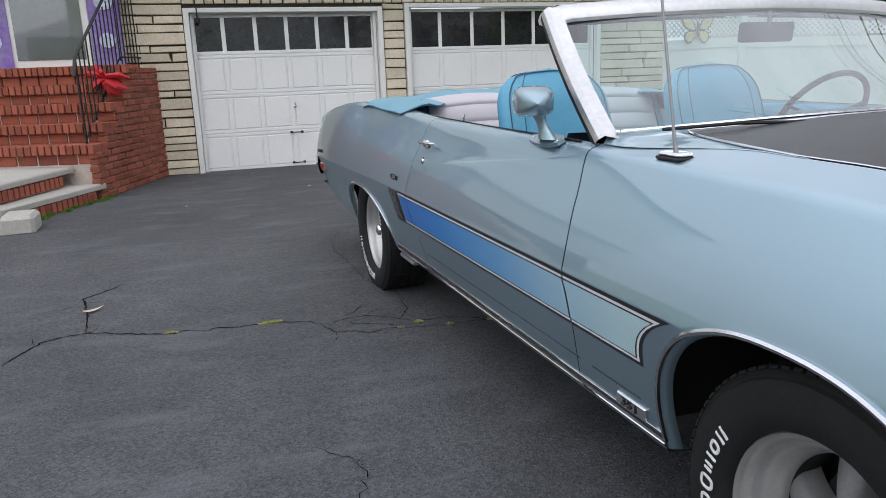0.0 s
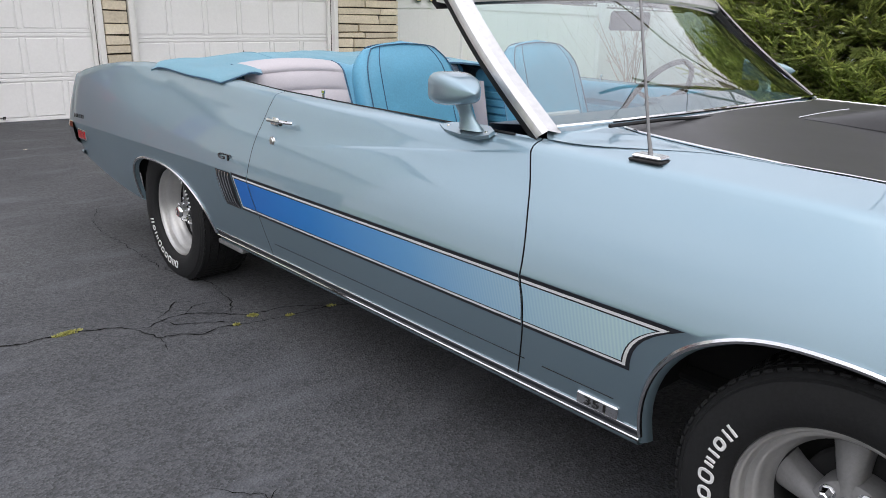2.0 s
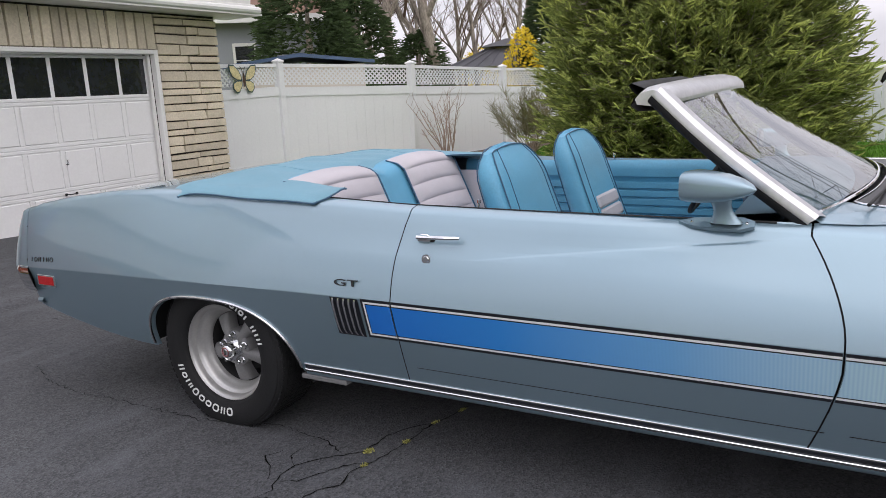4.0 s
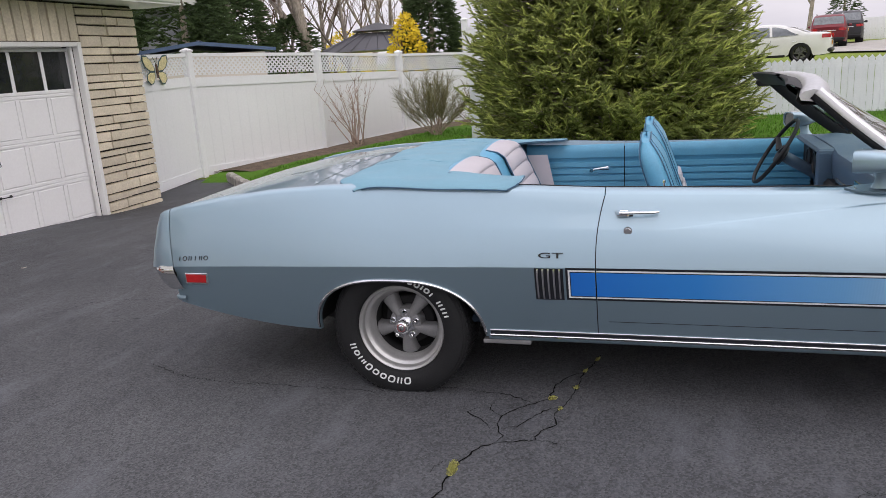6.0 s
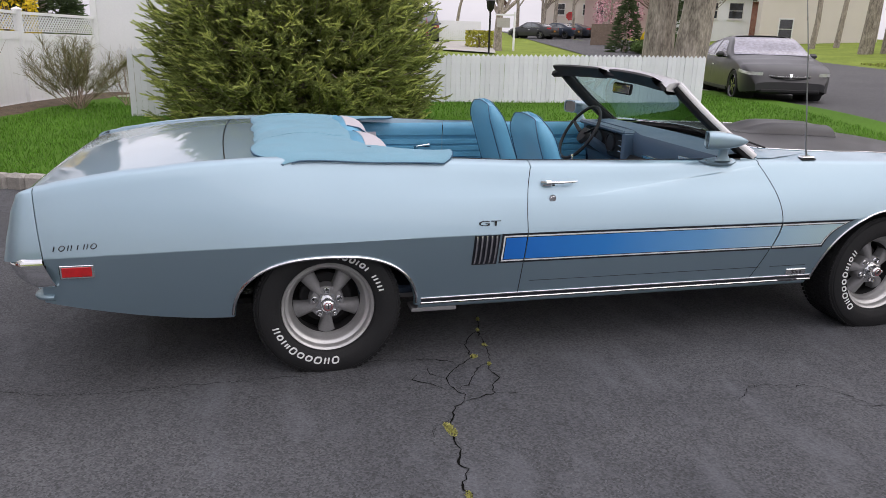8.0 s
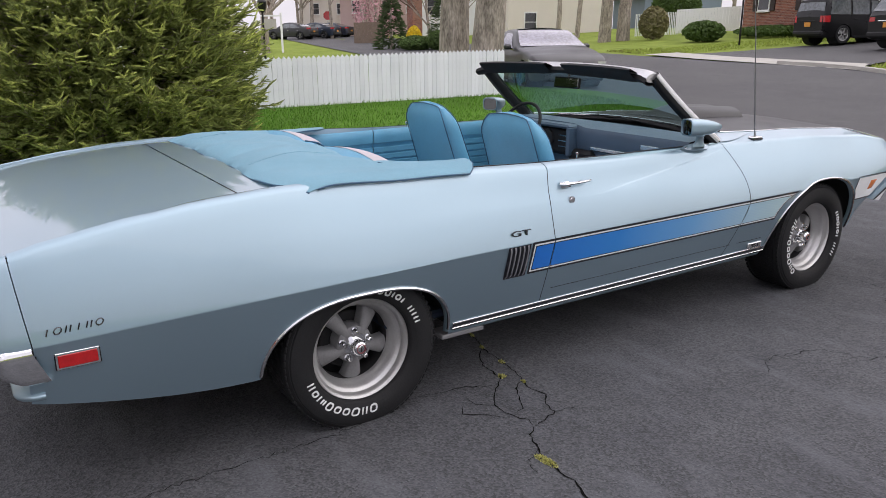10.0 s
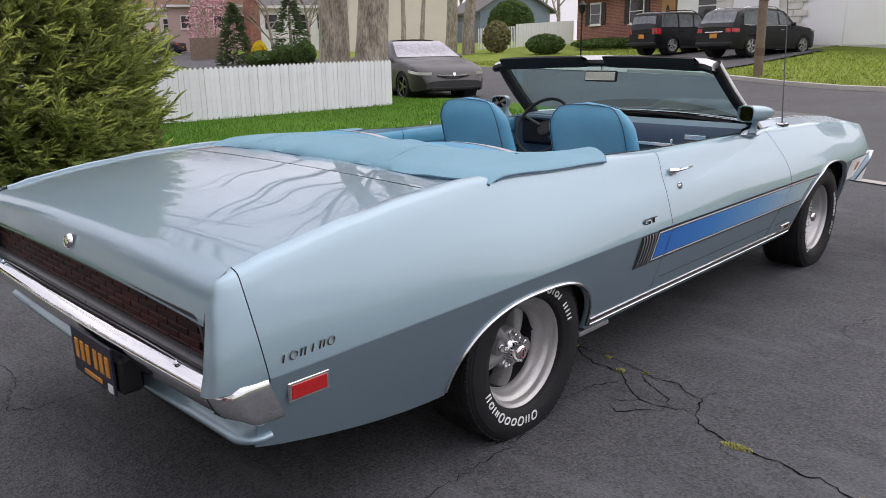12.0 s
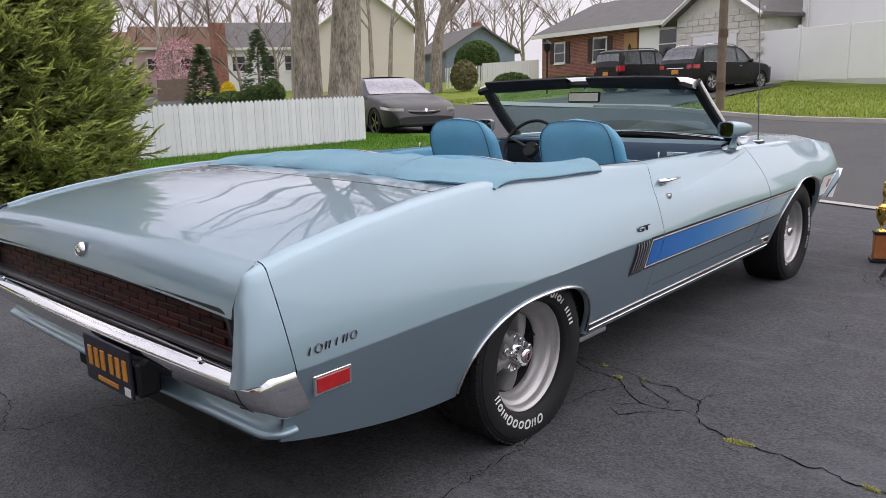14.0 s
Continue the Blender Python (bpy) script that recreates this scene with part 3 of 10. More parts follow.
def side_skin(ys, sgn, z_from=None, top=True):
    """One panel of the body side between the given stations."""
    rows = []
    for y in ys:
        zb, zc, zs = z_low(y), lerp_table(CREASE, y), lerp_table(BELT, y) - 0.022
        if z_from is not None:
            zb = max(zb, z_from)
        zc = max(zc, zb + 0.012)
        zs_list = [zb + (zc - 0.003 - zb) * k / 6 for k in range(7)] + [zc, zc + 0.004] + [zc + (zs - zc) * k / 9 for k in range(1, 10)]
        zl = max(zc + 0.02, min(zs - 0.008, side_line(y)))
        zs_list = sorted(zs_list + [zl - 0.0022, zl + 0.0005, zl + 0.0030, zl + 0.0055])
        row = lip_points(y, zb, sgn)
        for z in zs_list:
            row.append((sgn * half_w(y, z), warp(y, z), z))
        if top:
            w = half_w(y, zs)
            xi, zi = top_inner(y)
            yy = warp(y, zs)
            row += [(sgn * (w - 0.007), yy, zs + 0.010), (sgn * (w - 0.020), yy, zs + 0.0175), (sgn * (w - 0.036), yy, zs + 0.0215)]
            for k in (0.4, 0.7, 1.0):
                row.append((sgn * ((w - 0.036) * (1 - k) + xi * k), yy, (zs + 0.0215) * (1 - k) + zi * k))
            row.append((sgn * (xi - 0.004), yy, zi - 0.03))
        rows.append(row)
    return Geo().grid(rows if sgn < 0 else rows[::-1])


def arch_ys(yc, half, n):
    return [yc + half * math.sin(math.pi * (k / n - 0.5)) for k in range(n + 1)]


def front_arch_ys(n, grow=0.001):
    """Stations round the front arch, which reaches further ahead of its middle than behind it."""
    return [-2.99 + ((0.395 if k > n / 2 else 0.47) + grow) * math.sin(math.pi * (k / n - 0.5)) for k in range(n + 1)]


car = thing("convertible_car", "pale metallic blue classic convertible with its top folded down, on asphalt", "car")
quarter_ys = [-0.910, -0.86, -0.75, -0.63, -0.52] + arch_ys(0.005, 0.416, 36) + [0.455, 0.53, 0.62, 0.72, 0.82, 0.92, 1.0, 1.07, 1.12, 1.155]
door_ys = [-2.2825 + (2.2825 - 0.914) * k / 22 for k in range(23)]
fender_ys = [-3.84, -3.80, -3.74, -3.66, -3.57, -3.51] + front_arch_ys(36) + [-2.57, -2.52, -2.46, -2.40, -2.34, -2.2875]
for s in (-1, 1):
    part("quarter_panel", side_skin(quarter_ys, s), M["paint"], car, smooth=28)
    part("door_skin", side_skin(door_ys, s), M["paint"], car, smooth=28)
    part("front_fender", side_skin(fender_ys, s), M["paint"], car, smooth=28)
    # nose: the fender's front edge turned in towards the grille
    edge = []
    for z in [0.37 + (lerp_table(BELT, -3.84) - 0.02 - 0.37) * i / 12 for i in range(13)]:
        edge.append((half_w(-3.84, z), z))
    rows = [[(s * (w * kx), warp(-3.84, z) - dy, z) for w, z in edge] for kx, dy in ((1.0, 0.0), (0.985, 0.022), (0.955, 0.036), (0.90, 0.038), (0.80, 0.01))]
    part("fender_nose", Geo().grid(rows), M["paint"], car, smooth=60)
    # tail cap: rounds the corner behind the seam, with an upright inner wall beside the trunk lid
    zt, zlo = lerp_table(BELT, 1.155) - 0.022, 0.615
    rear_tab = [(0.615, 1.285), (0.67, 1.272), (0.80, 1.246), (0.87, 1.220), (0.905, 1.195)]
    levels = [(zlo + (zt - zlo) * i / 11, 0.0) for i in range(12)] + [(zt + 0.010, 0.007), (zt + 0.0175, 0.020), (zt + 0.0205, 0.036), (zt + 0.0205, 0.044)]
    rows = []
    for z, ins in levels:
        zz = min(z, zt)
        w, yr = half_w(1.155, zz) - ins, lerp_table(rear_tab, z) - ins * 0.9
        xi, ys = 0.893 + 0.018 * smooth01((0.84 - z) / 0.17), seam_tail(z) + 0.0010
        row = []
        for k in range(11):
            a = math.pi / 2 * k / 10
            row.append((s * (xi + (w - xi) * math.cos(a) ** 0.75), ys + (yr - ys) * math.sin(a) ** 0.8, z - 0.006 * math.sin(a)))
        row += [(s * (xi - 0.0025), yr - 0.012, z - 0.006), (s * (xi - 0.0035), ys + 0.012, z - 0.004), (s * (xi - 0.0035), ys, z - 0.002)]
        rows.append(row)
    part("tail_cap", Geo().grid(rows if s > 0 else rows[::-1]), M["paint"], car, smooth=40)
    # arch trim
    for yc, half, n in ((0.005, 0.415, 60), (-2.99, 0.47, 60)):
        pts = []
        for y in (arch_ys(yc, half * 0.999, n) if yc > -1 else front_arch_ys(n, -0.0005)):
            z = z_low(y)
            pts.append((s * (half_w(y, z) + 0.002), y, z - 0.002))
        part("arch_trim", Geo().tube(pts, 0.0065, 6), M["bright"], car, "narrow bright wheel arch moulding")
        # dark wheel housing
        g = Geo()
        rr = []
        for k in range(19):
            a = math.pi * k / 18
            zz = 0.26 + (0.45 if yc > -1 else 0.52) * math.sin(a)
            rr.append([(s * x, yc + (half + 0.03) * math.cos(a), max(zz, 0.36 if math.cos(a) < -0.5 and yc < -1 else 0.30)) for x in (0.50, 0.70, 0.86, max(0.86, half_w(yc + half * math.cos(a), max(zz, 0.36)) - 0.04))])
        g.grid(rr)
        g.add([(s * 0.50, p[0][1], p[0][2]) for p in rr], [tuple(range(19))])
        part("wheel_housing", g, M["dark"], car, "black inner wheel housing", smooth=60)
    # rocker trim: bright strip with a black line, and the sill under it
    def rail(z0, z1, off, y0, y1, n=20):
        rows, h = [], z1 - z0
        for k in range(n + 1):
            y = y0 + (y1 - y0) * k / n
            rows.append([(s * (half_w(y, z0) - 0.002), y, z0), (s * (half_w(y, z0) + off * 0.8), y, z0 + 0.10 * h), (s * (half_w(y, z0) + off), y, z0 + 0.28 * h), (s * (half_w(y, z1) + off), y, z0 + 0.74 * h), (s * (half_w(y, z1) + off * 0.75), y, z0 + 0.90 * h), (s * (half_w(y, z1) - 0.001), y, z1)])
        return Geo().grid(rows if s > 0 else rows[::-1])
    part("rocker_trim", rail(0.288, 0.304, 0.010, -0.43, -2.595), M["chrome"], car, "bright lower bead of the rocker moulding")
    part("rocker_trim", rail(0.317, 0.327, 0.0028, -0.43, -2.595), M["chrome"], car, "bright upper bead of the rocker moulding")
    band = [[(s * (half_w(y, z) + o), y, z) for z, o in ((0.302, 0.001), (0.303, 0.0050), (0.3185, 0.0036), (0.3195, 0.001))] for y in [-0.432 - 2.16 * k / 20 for k in range(21)]]
    part("rocker_line", Geo().grid(band if s > 0 else band[::-1]), M["s_black"], car, "black line along the moulding")
    rows = []
    for k in range(21):
        y = -0.42 - 2.16 * k / 20
        w = half_w(y, 0.288)
        rows.append([(s * (w - 0.002), y, 0.290), (s * (w - 0.005), y, 0.276), (s * (w - 0.014), y, 0.266), (s * (w - 0.035), y, 0.262), (s * (w - 0.07), y, 0.264)])
    part("sill", Geo().grid(rows if s < 0 else rows[::-1]), M["paint"], car, "body-coloured sill under the moulding", smooth=50)
    # Dark tubes draw the shade of a body crease; the skin stays smooth.
    for y0, y1 in ((-0.96, -2.25), (-2.31, -2.53)):
        part("side_groove", Geo().tube([(s * (half_w(y0 + (y1 - y0) * k / 12, 0.388) - 0.0004), y0 + (y1 - y0) * k / 12, 0.388) for k in range(13)], 0.0015, 5), M["dark"], car, "thin dark line for the shade of a crease low on the side")
    # dark backing behind the seams
    for f in (seam_rear, seam_front):
        g = Geo().grid([[(s * (half_w(f(z), z) - 0.012), f(z) + d, z) for d in (-0.03, 0.03)] for z in [0.31 + 0.62 * k / 12 for k in range(13)]])
        part("door_gap", g, M["black"], car, "dark gap at the door's edge")

# underbody
g = Geo()
g.box((0, -1.48, 0.30), (1.70, 1.98, 0.05), 0.02)
g.box((0, -0.05, 0.32), (1.05, 1.0, 0.05), 0.02)
g.box((0, -3.0, 0.32), (1.05, 1.1, 0.05), 0.02)
g.box((0, 0.80, 0.38), (1.5, 0.65, 0.10), 0.04)
part("underbody", g, M["dark"], car)
# Unseen tank, axle, mufflers and springs, added to block light under the car.
part("fuel_tank", Geo().box((0.0, 0.80, 0.325), (1.10, 0.58, 0.17), 0.05), M["dark"], car, "black fuel tank under the trunk, unseen, added to block light")
part("rear_axle", Geo().tube([(-0.66, 0.0, 0.31), (-0.14, 0.0, 0.31), (0.0, 0.0, 0.31), (0.14, 0.0, 0.31), (0.66, 0.0, 0.31)], [0.04, 0.04, 0.13, 0.04, 0.04], 12), M["dark"], car, "black rear axle, unseen, added to block light")
for x in (-0.52, 0.52):
    part("muffler", Geo().tube([(x, -0.75, 0.27), (x, -0.72, 0.27), (x, -0.30, 0.27), (x, -0.27, 0.27)], [0.03, 0.085, 0.085, 0.03], 14, flat=0.7), M["spoke"], car, "dull steel muffler, unseen, added to block light")
    part("leaf_spring", Geo().box((x * 1.05, 0.15, 0.255), (0.06, 1.15, 0.03), 0.006), M["dark"], car, "black leaf spring, unseen, added to block light")
    # small grey exhaust hanger below the sill
    part("spring_bracket", Geo().box((x * 1.55, -0.50, 0.258), (0.10, 0.22, 0.02), 0.004), M["spoke"], car, "grey exhaust hanger under the sill")
for x in (-0.45, 0.45):
    part("exhaust_pipe", Geo().tube([(x, -1.5, 0.25), (x, -0.6, 0.24), (x, 0.3, 0.30), (x, 0.88, 0.31)], 0.03, 10), M["spoke"], car, "dull steel exhaust pipe")

# trunk lid and tulip panel
def deck_z(x, y):
    b = sum(lerp_table(BELT, y + 0.03 * k) * (5 - abs(k)) for k in range(-4, 5)) / 25 - 0.002
    return b + 0.008 - 0.016 * (x / 0.765) ** 2


def lid_half(y):
    return 0.800 + 0.060 * smooth01((y - 0.35) / 0.6)


lid_us = [-1 + 2 * k / 24 for k in range(25)]
rows = []
for k in range(17):
    y = 0.425 + (1.135 - 0.425) * k / 16
    rows.append([(u * lid_half(y), y + 0.025 * (1 - u * u) * (1 - k / 16), deck_z(u * 0.8, y)) for u in lid_us])
lip = []
for dy, dz, wx in ((0.035, -0.006, 0.868), (0.062, -0.022, 0.872), (0.078, -0.05, 0.872), (0.100, -0.10, 0.871), (0.104, -0.125, 0.870), (0.085, -0.13, 0.870)):
    lip.append([(u * wx, 1.135 + dy, deck_z(u * 0.8, 1.135) + dz) for u in lid_us])
g = Geo().grid([[(p[0], p[1], p[2] - 0.03) for p in rows[0]]] + rows + lip)
part("trunk_lid", g, M["paint"], car, smooth=30)
rows = []
for k in range(9):
    y = -0.12 + (0.419 + 0.12) * k / 8
    rows.append([(u * 0.812, y + 0.025 * (1 - u * u) * (k / 8), deck_z(u * 0.8, y)) for u in lid_us])
part("tulip_panel", Geo().grid(rows), M["paint"], car)
g = Geo().grid([[(u * 0.81, 0.422 + 0.025 * (1 - u * u) + d, 0.968) for d in (-0.02, 0.02)] for u in lid_us])
part("trunk_gap", g, M["black"], car, "dark gap before the trunk lid")
for s in (-1, 1):
    rows = [[(s * lid_half(y) + d, y, deck_z(0.8, y) - 0.016) for d in (-0.02, 0.02)] for y in [0.42 + 0.76 * k / 12 for k in range(13)]]
    part("trunk_gap", Geo().grid(rows), M["black"], car, "dark gap beside the trunk lid")
for s in (-1, 1):
    line = [(s * 0.8765, 1.135 + dy - 0.002, deck_z(0.8, 1.135) + dz + 0.001) for dy, dz in ((-0.02, 0.002), (0.035, -0.006), (0.062, -0.022), (0.078, -0.05), (0.100, -0.10), (0.104, -0.125))]
    part("lid_gap", Geo().tube(line, 0.0045, 6), M["black"], car, "dark gap beside the trunk lid's lip")
lock = Geo().lathe([(0.0, 0.014), (0.012, 0.014), (0.018, 0.011), (0.020, 0.012), (0.025, 0.006), (0.026, 0.0)], pose(0, 1.229, 0.828, -78), 20)
part("trunk_lock", lock, M["chrome"], car, "round chrome trunk lock emblem")

# tail lamp panel: recessed dark grille with red lenses, grey bezel with rounded upper corners
W2, zt, zb = 0.902, 0.786, 0.636
part("tail_panel", Geo().box((0, 1.196, (zt + zb) / 2 - 0.012), (2 * W2, 0.02, zt - zb + 0.06), 0.004), M["black"], car, "black recessed tail panel")
for r in range(5):
    for i in range(14):
        x = -0.81 + 1.62 * (i + (0.5 if r % 2 else 0.0)) / 14 + 0.02
        if x < 0.84:
            part("tail_lens", Geo().box((x, 1.209, 0.660 + 0.0215 * r), (0.111, 0.010, 0.0195), 0.0022), M["dark_lens"], car, "dark red tail lamp lens")


def bezel_loop(inset, y):
    """Outline of the tail opening, shrunk by inset: round at the upper corners, leaning out below."""
    r = 0.055 - inset * 0.5
    pts = []
    for sx in (-1, 1):
        side = [(W2 + 0.010 - inset, zb + inset)]
        for k in range(7):
            a = math.pi / 2 * k / 6
            side.append((W2 - 0.036 - inset - r + r * math.cos(a), zt - inset - r + r * math.sin(a)))
        side = [(sx * x, y, z) for x, z in side]
        pts += side if sx < 0 else side[::-1]
    return pts + pts[:1]


bz = [bezel_loop(0.0, 1.222), bezel_loop(0.003, 1.238), bezel_loop(0.014, 1.238), bezel_loop(0.024, 1.222), bezel_loop(0.026, 1.200)]
part("tail_frame", Geo().grid(bz), mat("grey_bezel", (0.075, 0.075, 0.08), 0.3, 0.6, 0.15, 20, 80), car, "dark grey bezel round the tail lamps", smooth=40)
part("tail_ledge", Geo().grid([[(x, y, z) for x in [-W2 + 2 * W2 * k / 12 for k in range(13)]] for y, z in ((1.185, 0.638), (1.226, 0.634), (1.240, 0.622), (1.240, 0.600))]), M["black"], car, "black ledge under the tail lamps")


# rear bumper: chrome beam wrapping the corners
def wrap_path(n=34):
    """Plan of the rear bumper from the passenger side's wheel end round to the other side: place and outward direction."""
    right = []
    for k in range(8):
        right.append((-0.978 + 0.002 * k / 7, 1.134 + 0.076 * k / 7, -1.0, 0.0))
    for k in range(1, 11):
        a = math.pi / 2 * k / 10
        right.append((-0.976 + 0.072 * (1 - math.cos(a)), 1.210 + 0.062 * math.sin(a), -math.cos(a), math.sin(a)))
    for k in range(1, n):
        x = -0.904 + 0.904 * k / n
        right.append((x, 1.272 + 0.022 * (1 - (x / 0.904) ** 2), 0.0, 1.0))
    return right + [(-x, y, -nx, ny) for x, y, nx, ny in right[::-1]]


R_PROF = [(-0.10, 0.598), (-0.078, 0.610), (-0.062, 0.625), (-0.053, 0.6335), (-0.047, 0.6345), (-0.015, 0.613), (-0.007, 0.606), (-0.002, 0.598), (0.0, 0.588), (0.0, 0.560), (-0.005, 0.540), (-0.016, 0.525), (-0.04, 0.514), (-0.09, 0.508)]
S_PROF = [(-0.10, 0.622), (-0.055, 0.624), (-0.035, 0.625), (-0.022, 0.624), (-0.013, 0.620), (-0.006, 0.612), (-0.002, 0.602), (0.0, 0.590), (0.0005, 0.570), (-0.001, 0.548), (-0.005, 0.526), (-0.013, 0.509), (-0.03, 0.500), (-0.08, 0.498)]
rows = []
for x, y, nx, ny in wrap_path():
    f = smooth01((y - 1.20) / 0.07)
    rows.append([(x + nx * (a * 0.5 * (1 - f) + c * f), y + ny * (a * (1 - f) + c * f) - 0.40 * max(0.0, 0.608 - z), z) for a, c, z in [(p[0], q[0], p[1] * (1 - f) + q[1] * f) for p, q in zip(S_PROF, R_PROF)]])
part("rear_bumper", Geo().grid(rows), M["chrome"], car, "chrome rear bumper wrapping the corners", smooth=50)
for i in (17, len(rows) - 18):
    part("bumper_joint", Geo().tube([Vector(p) for p in rows[i][4:]], 0.0018, 5), M["black"], car, "dark joint before the bumper's end")
for s in (-1, 1):
    part("bumper_gap", Geo().grid([[(s * x, y, z) for x, y in ((0.966, 1.124), (0.955, 1.19), (0.92, 1.225), (0.87, 1.236))] for z in (0.636, 0.53)]), M["black"], car, "dark gap round the bumper's end")
# valance with a rolled lip under the bumper
rows = []
corner = [(-0.934, 1.150, -1.0, 0.0), (-0.934, 1.168, -1.0, 0.0)]
for k in range(1, 9):
    a = math.pi / 2 * k / 8
    corner.append((-0.866 - 0.068 * math.cos(a), 1.168 + 0.062 * math.sin(a), -math.cos(a), math.sin(a)))
corner += [(-0.75, 1.232, 0.0, 1.0), (-0.5, 1.238, 0.0, 1.0), (-0.25, 1.242, 0.0, 1.0)]
for x, y, nx, ny in corner + [(0.0, 1.243, 0.0, 1.0)] + [(-x, y, -nx, ny) for x, y, nx, ny in corner[::-1]]:
    rows.append([(x - nx * i, y - ny * i - 0.036, z) for i, z in ((0.030, 0.520), (0.026, 0.492), (0.018, 0.468), (0.004, 0.457), (-0.004, 0.452), (-0.007, 0.446), (-0.004, 0.437), (0.008, 0.430), (0.03, 0.428), (0.10, 0.428))])
part("rear_valance", Geo().grid(rows), M["paint"], car, "body-coloured panel with a rolled lip below the bumper", smooth=50)
for x in (-0.72, 0.72):
    part("bumper_bolt", Geo().lathe([(0.009, 0.0), (0.007, 0.003), (0.0, 0.004)], pose(x, 1.250, 0.629, -42), 14), M["bright"], car, "round bumper bolt")
# number plate with plain bars
g = Geo().box((-0.27, 1.300, 0.522), (0.305, 0.008, 0.15), 0.003)
plate = part("number_plate", g, M["plate"], car, "navy blue number plate with gold bars")
for k in range(6):
    part("plate_bar", Geo().box((-0.162 - 0.043 * k - (0.012 if k > 2 else 0), 1.3055, 0.532), (0.024, 0.004, 0.062), 0.001), M["plate_gold"], plate)
part("plate_bar", Geo().box((-0.27, 1.3055, 0.470), (0.13, 0.004, 0.014), 0.001), M["plate_gold"], plate)
part("plate_sticker", Geo().box((-0.395, 1.3055, 0.468), (0.034, 0.003, 0.026), 0.001), M["white_letter"], plate, "small white sticker")
part("plate_box", Geo().box((-0.27, 1.255, 0.505), (0.33, 0.07, 0.11), 0.01), M["black"], car)

# hood: satin black with bright cowl edge and a scoop; body colour at the sides
def hood_z(x, y):
    b = lerp_table(BELT, y) + 0.027
    return b + 0.024 * (1 - (abs(x) / 0.70) ** 2) + 0.006 * math.exp(-(abs(x) / 0.3) ** 4)


hood_xs = [0.695 * math.sin(math.pi / 2 * (-1 + 2 * k / 40)) for k in range(41)]


def glass_base(x):
    return -2.19 - 0.155 * (1 - (abs(x) / 0.77) ** 2)


def cowl_y(x):
    """Rear edge of the hood: along the glass, then curving forwards round the corner."""
    e = min(1.0, abs(x) / 0.695)
    return min(glass_base(x) - 0.035, -2.285 - 0.47 * max(0.0, (e - 0.84) / 0.16) ** 2.5)


rows = []
for k in range(17):
    t = k / 16
    rows.append([(x, cowl_y(x) * (1 - t) + (-3.76) * t, hood_z(x, cowl_y(x) * (1 - t) - 3.76 * t) - 0.05 * smooth01((t - 0.9) / 0.1) ** 2) for x in hood_xs])
part("hood", Geo().grid(rows), M["hood_black"], car, "satin black painted hood", smooth=30)
part("cowl_trim", Geo().tube([(x, cowl_y(x) + 0.004, hood_z(x, cowl_y(x)) + 0.001) for x in hood_xs], 0.0032, 6), M["bright"], car, "thin bright edge of the cowl")
for s in (-1, 1):
    part("hood_edge", Geo().tube([(s * 0.694, -2.75 - 0.95 * k / 14, hood_z(0.694, -2.75 - 0.95 * k / 14) + 0.001) for k in range(15)], 0.0022, 6), M["bright"], car, "thin bright line along the hood")
# scoop: twin-ribbed hump, low at the rear, with an open mouth towards the nose
rows = []
for k in range(19):
    t = k / 18
    y = -2.56 - 0.64 * t
    wid = 0.165 + 0.045 * smooth01(t * 1.8)
    h = 0.050 * smooth01(t * 2.3) ** 0.8 + 0.004
    row = []
    for i in range(25):
        c = -1 + 2 * i / 24
        rib = 0.008 * (math.exp(-((abs(c) - 0.5) / 0.22) ** 2) - 0.4) * smooth01(t * 3)
        row.append((wid * c, y - 0.02 * (1 - abs(c)) * t, hood_z(wid * c, y) + (h + rib) * (1 - abs(c) ** 7) + 0.001))
    rows.append(row)
lip = [[(p[0] * f, p[1] + d, hood_z(p[0], p[1]) + (p[2] - hood_z(p[0], p[1])) * g) for p in rows[-1]] for f, d, g in ((0.97, -0.006, 0.90), (0.94, 0.02, 0.82))]
scoop = part("hood_scoop", Geo().grid(rows + lip), M["hood_black"], car, "raised black air scoop with two ribs", smooth=40)
# A black sheet across the mouth stands for the shade inside it.
part("scoop_mouth", Geo().grid([[(p[0] * 0.93, p[1] + 0.045, hood_z(p[0], p[1]) + max(0.0, p[2] - hood_z(p[0], p[1])) * g) for p in rows[-1]] for g in (0.0, 0.85)]), M["black"], scoop, "black sheet for the shade inside the mouth")
part("scoop_edge", Geo().tube([(0.172 * c, -2.552, hood_z(0.172 * c, -2.552) + 0.004) for c in [-1 + k / 8 for k in range(17)]], 0.0022, 5), M["bright"], scoop, "thin bright edge")
# cowl between hood and glass, with wipers
xs = [0.63 * (-1 + 2 * k / 24) for k in range(25)]
rows = []
for k in range(7):
    t = k / 6
    rows.append([(x, cowl_y(x) * (1 - t) + (glass_base(x) + 0.002) * t, hood_z(x, cowl_y(x)) - 0.006 - 0.030 * math.sin(math.pi * t) - 0.012 * t) for x in xs])
part("cowl", Geo().grid(rows), M["hood_black"], car, "black cowl below the windscreen", smooth=50)
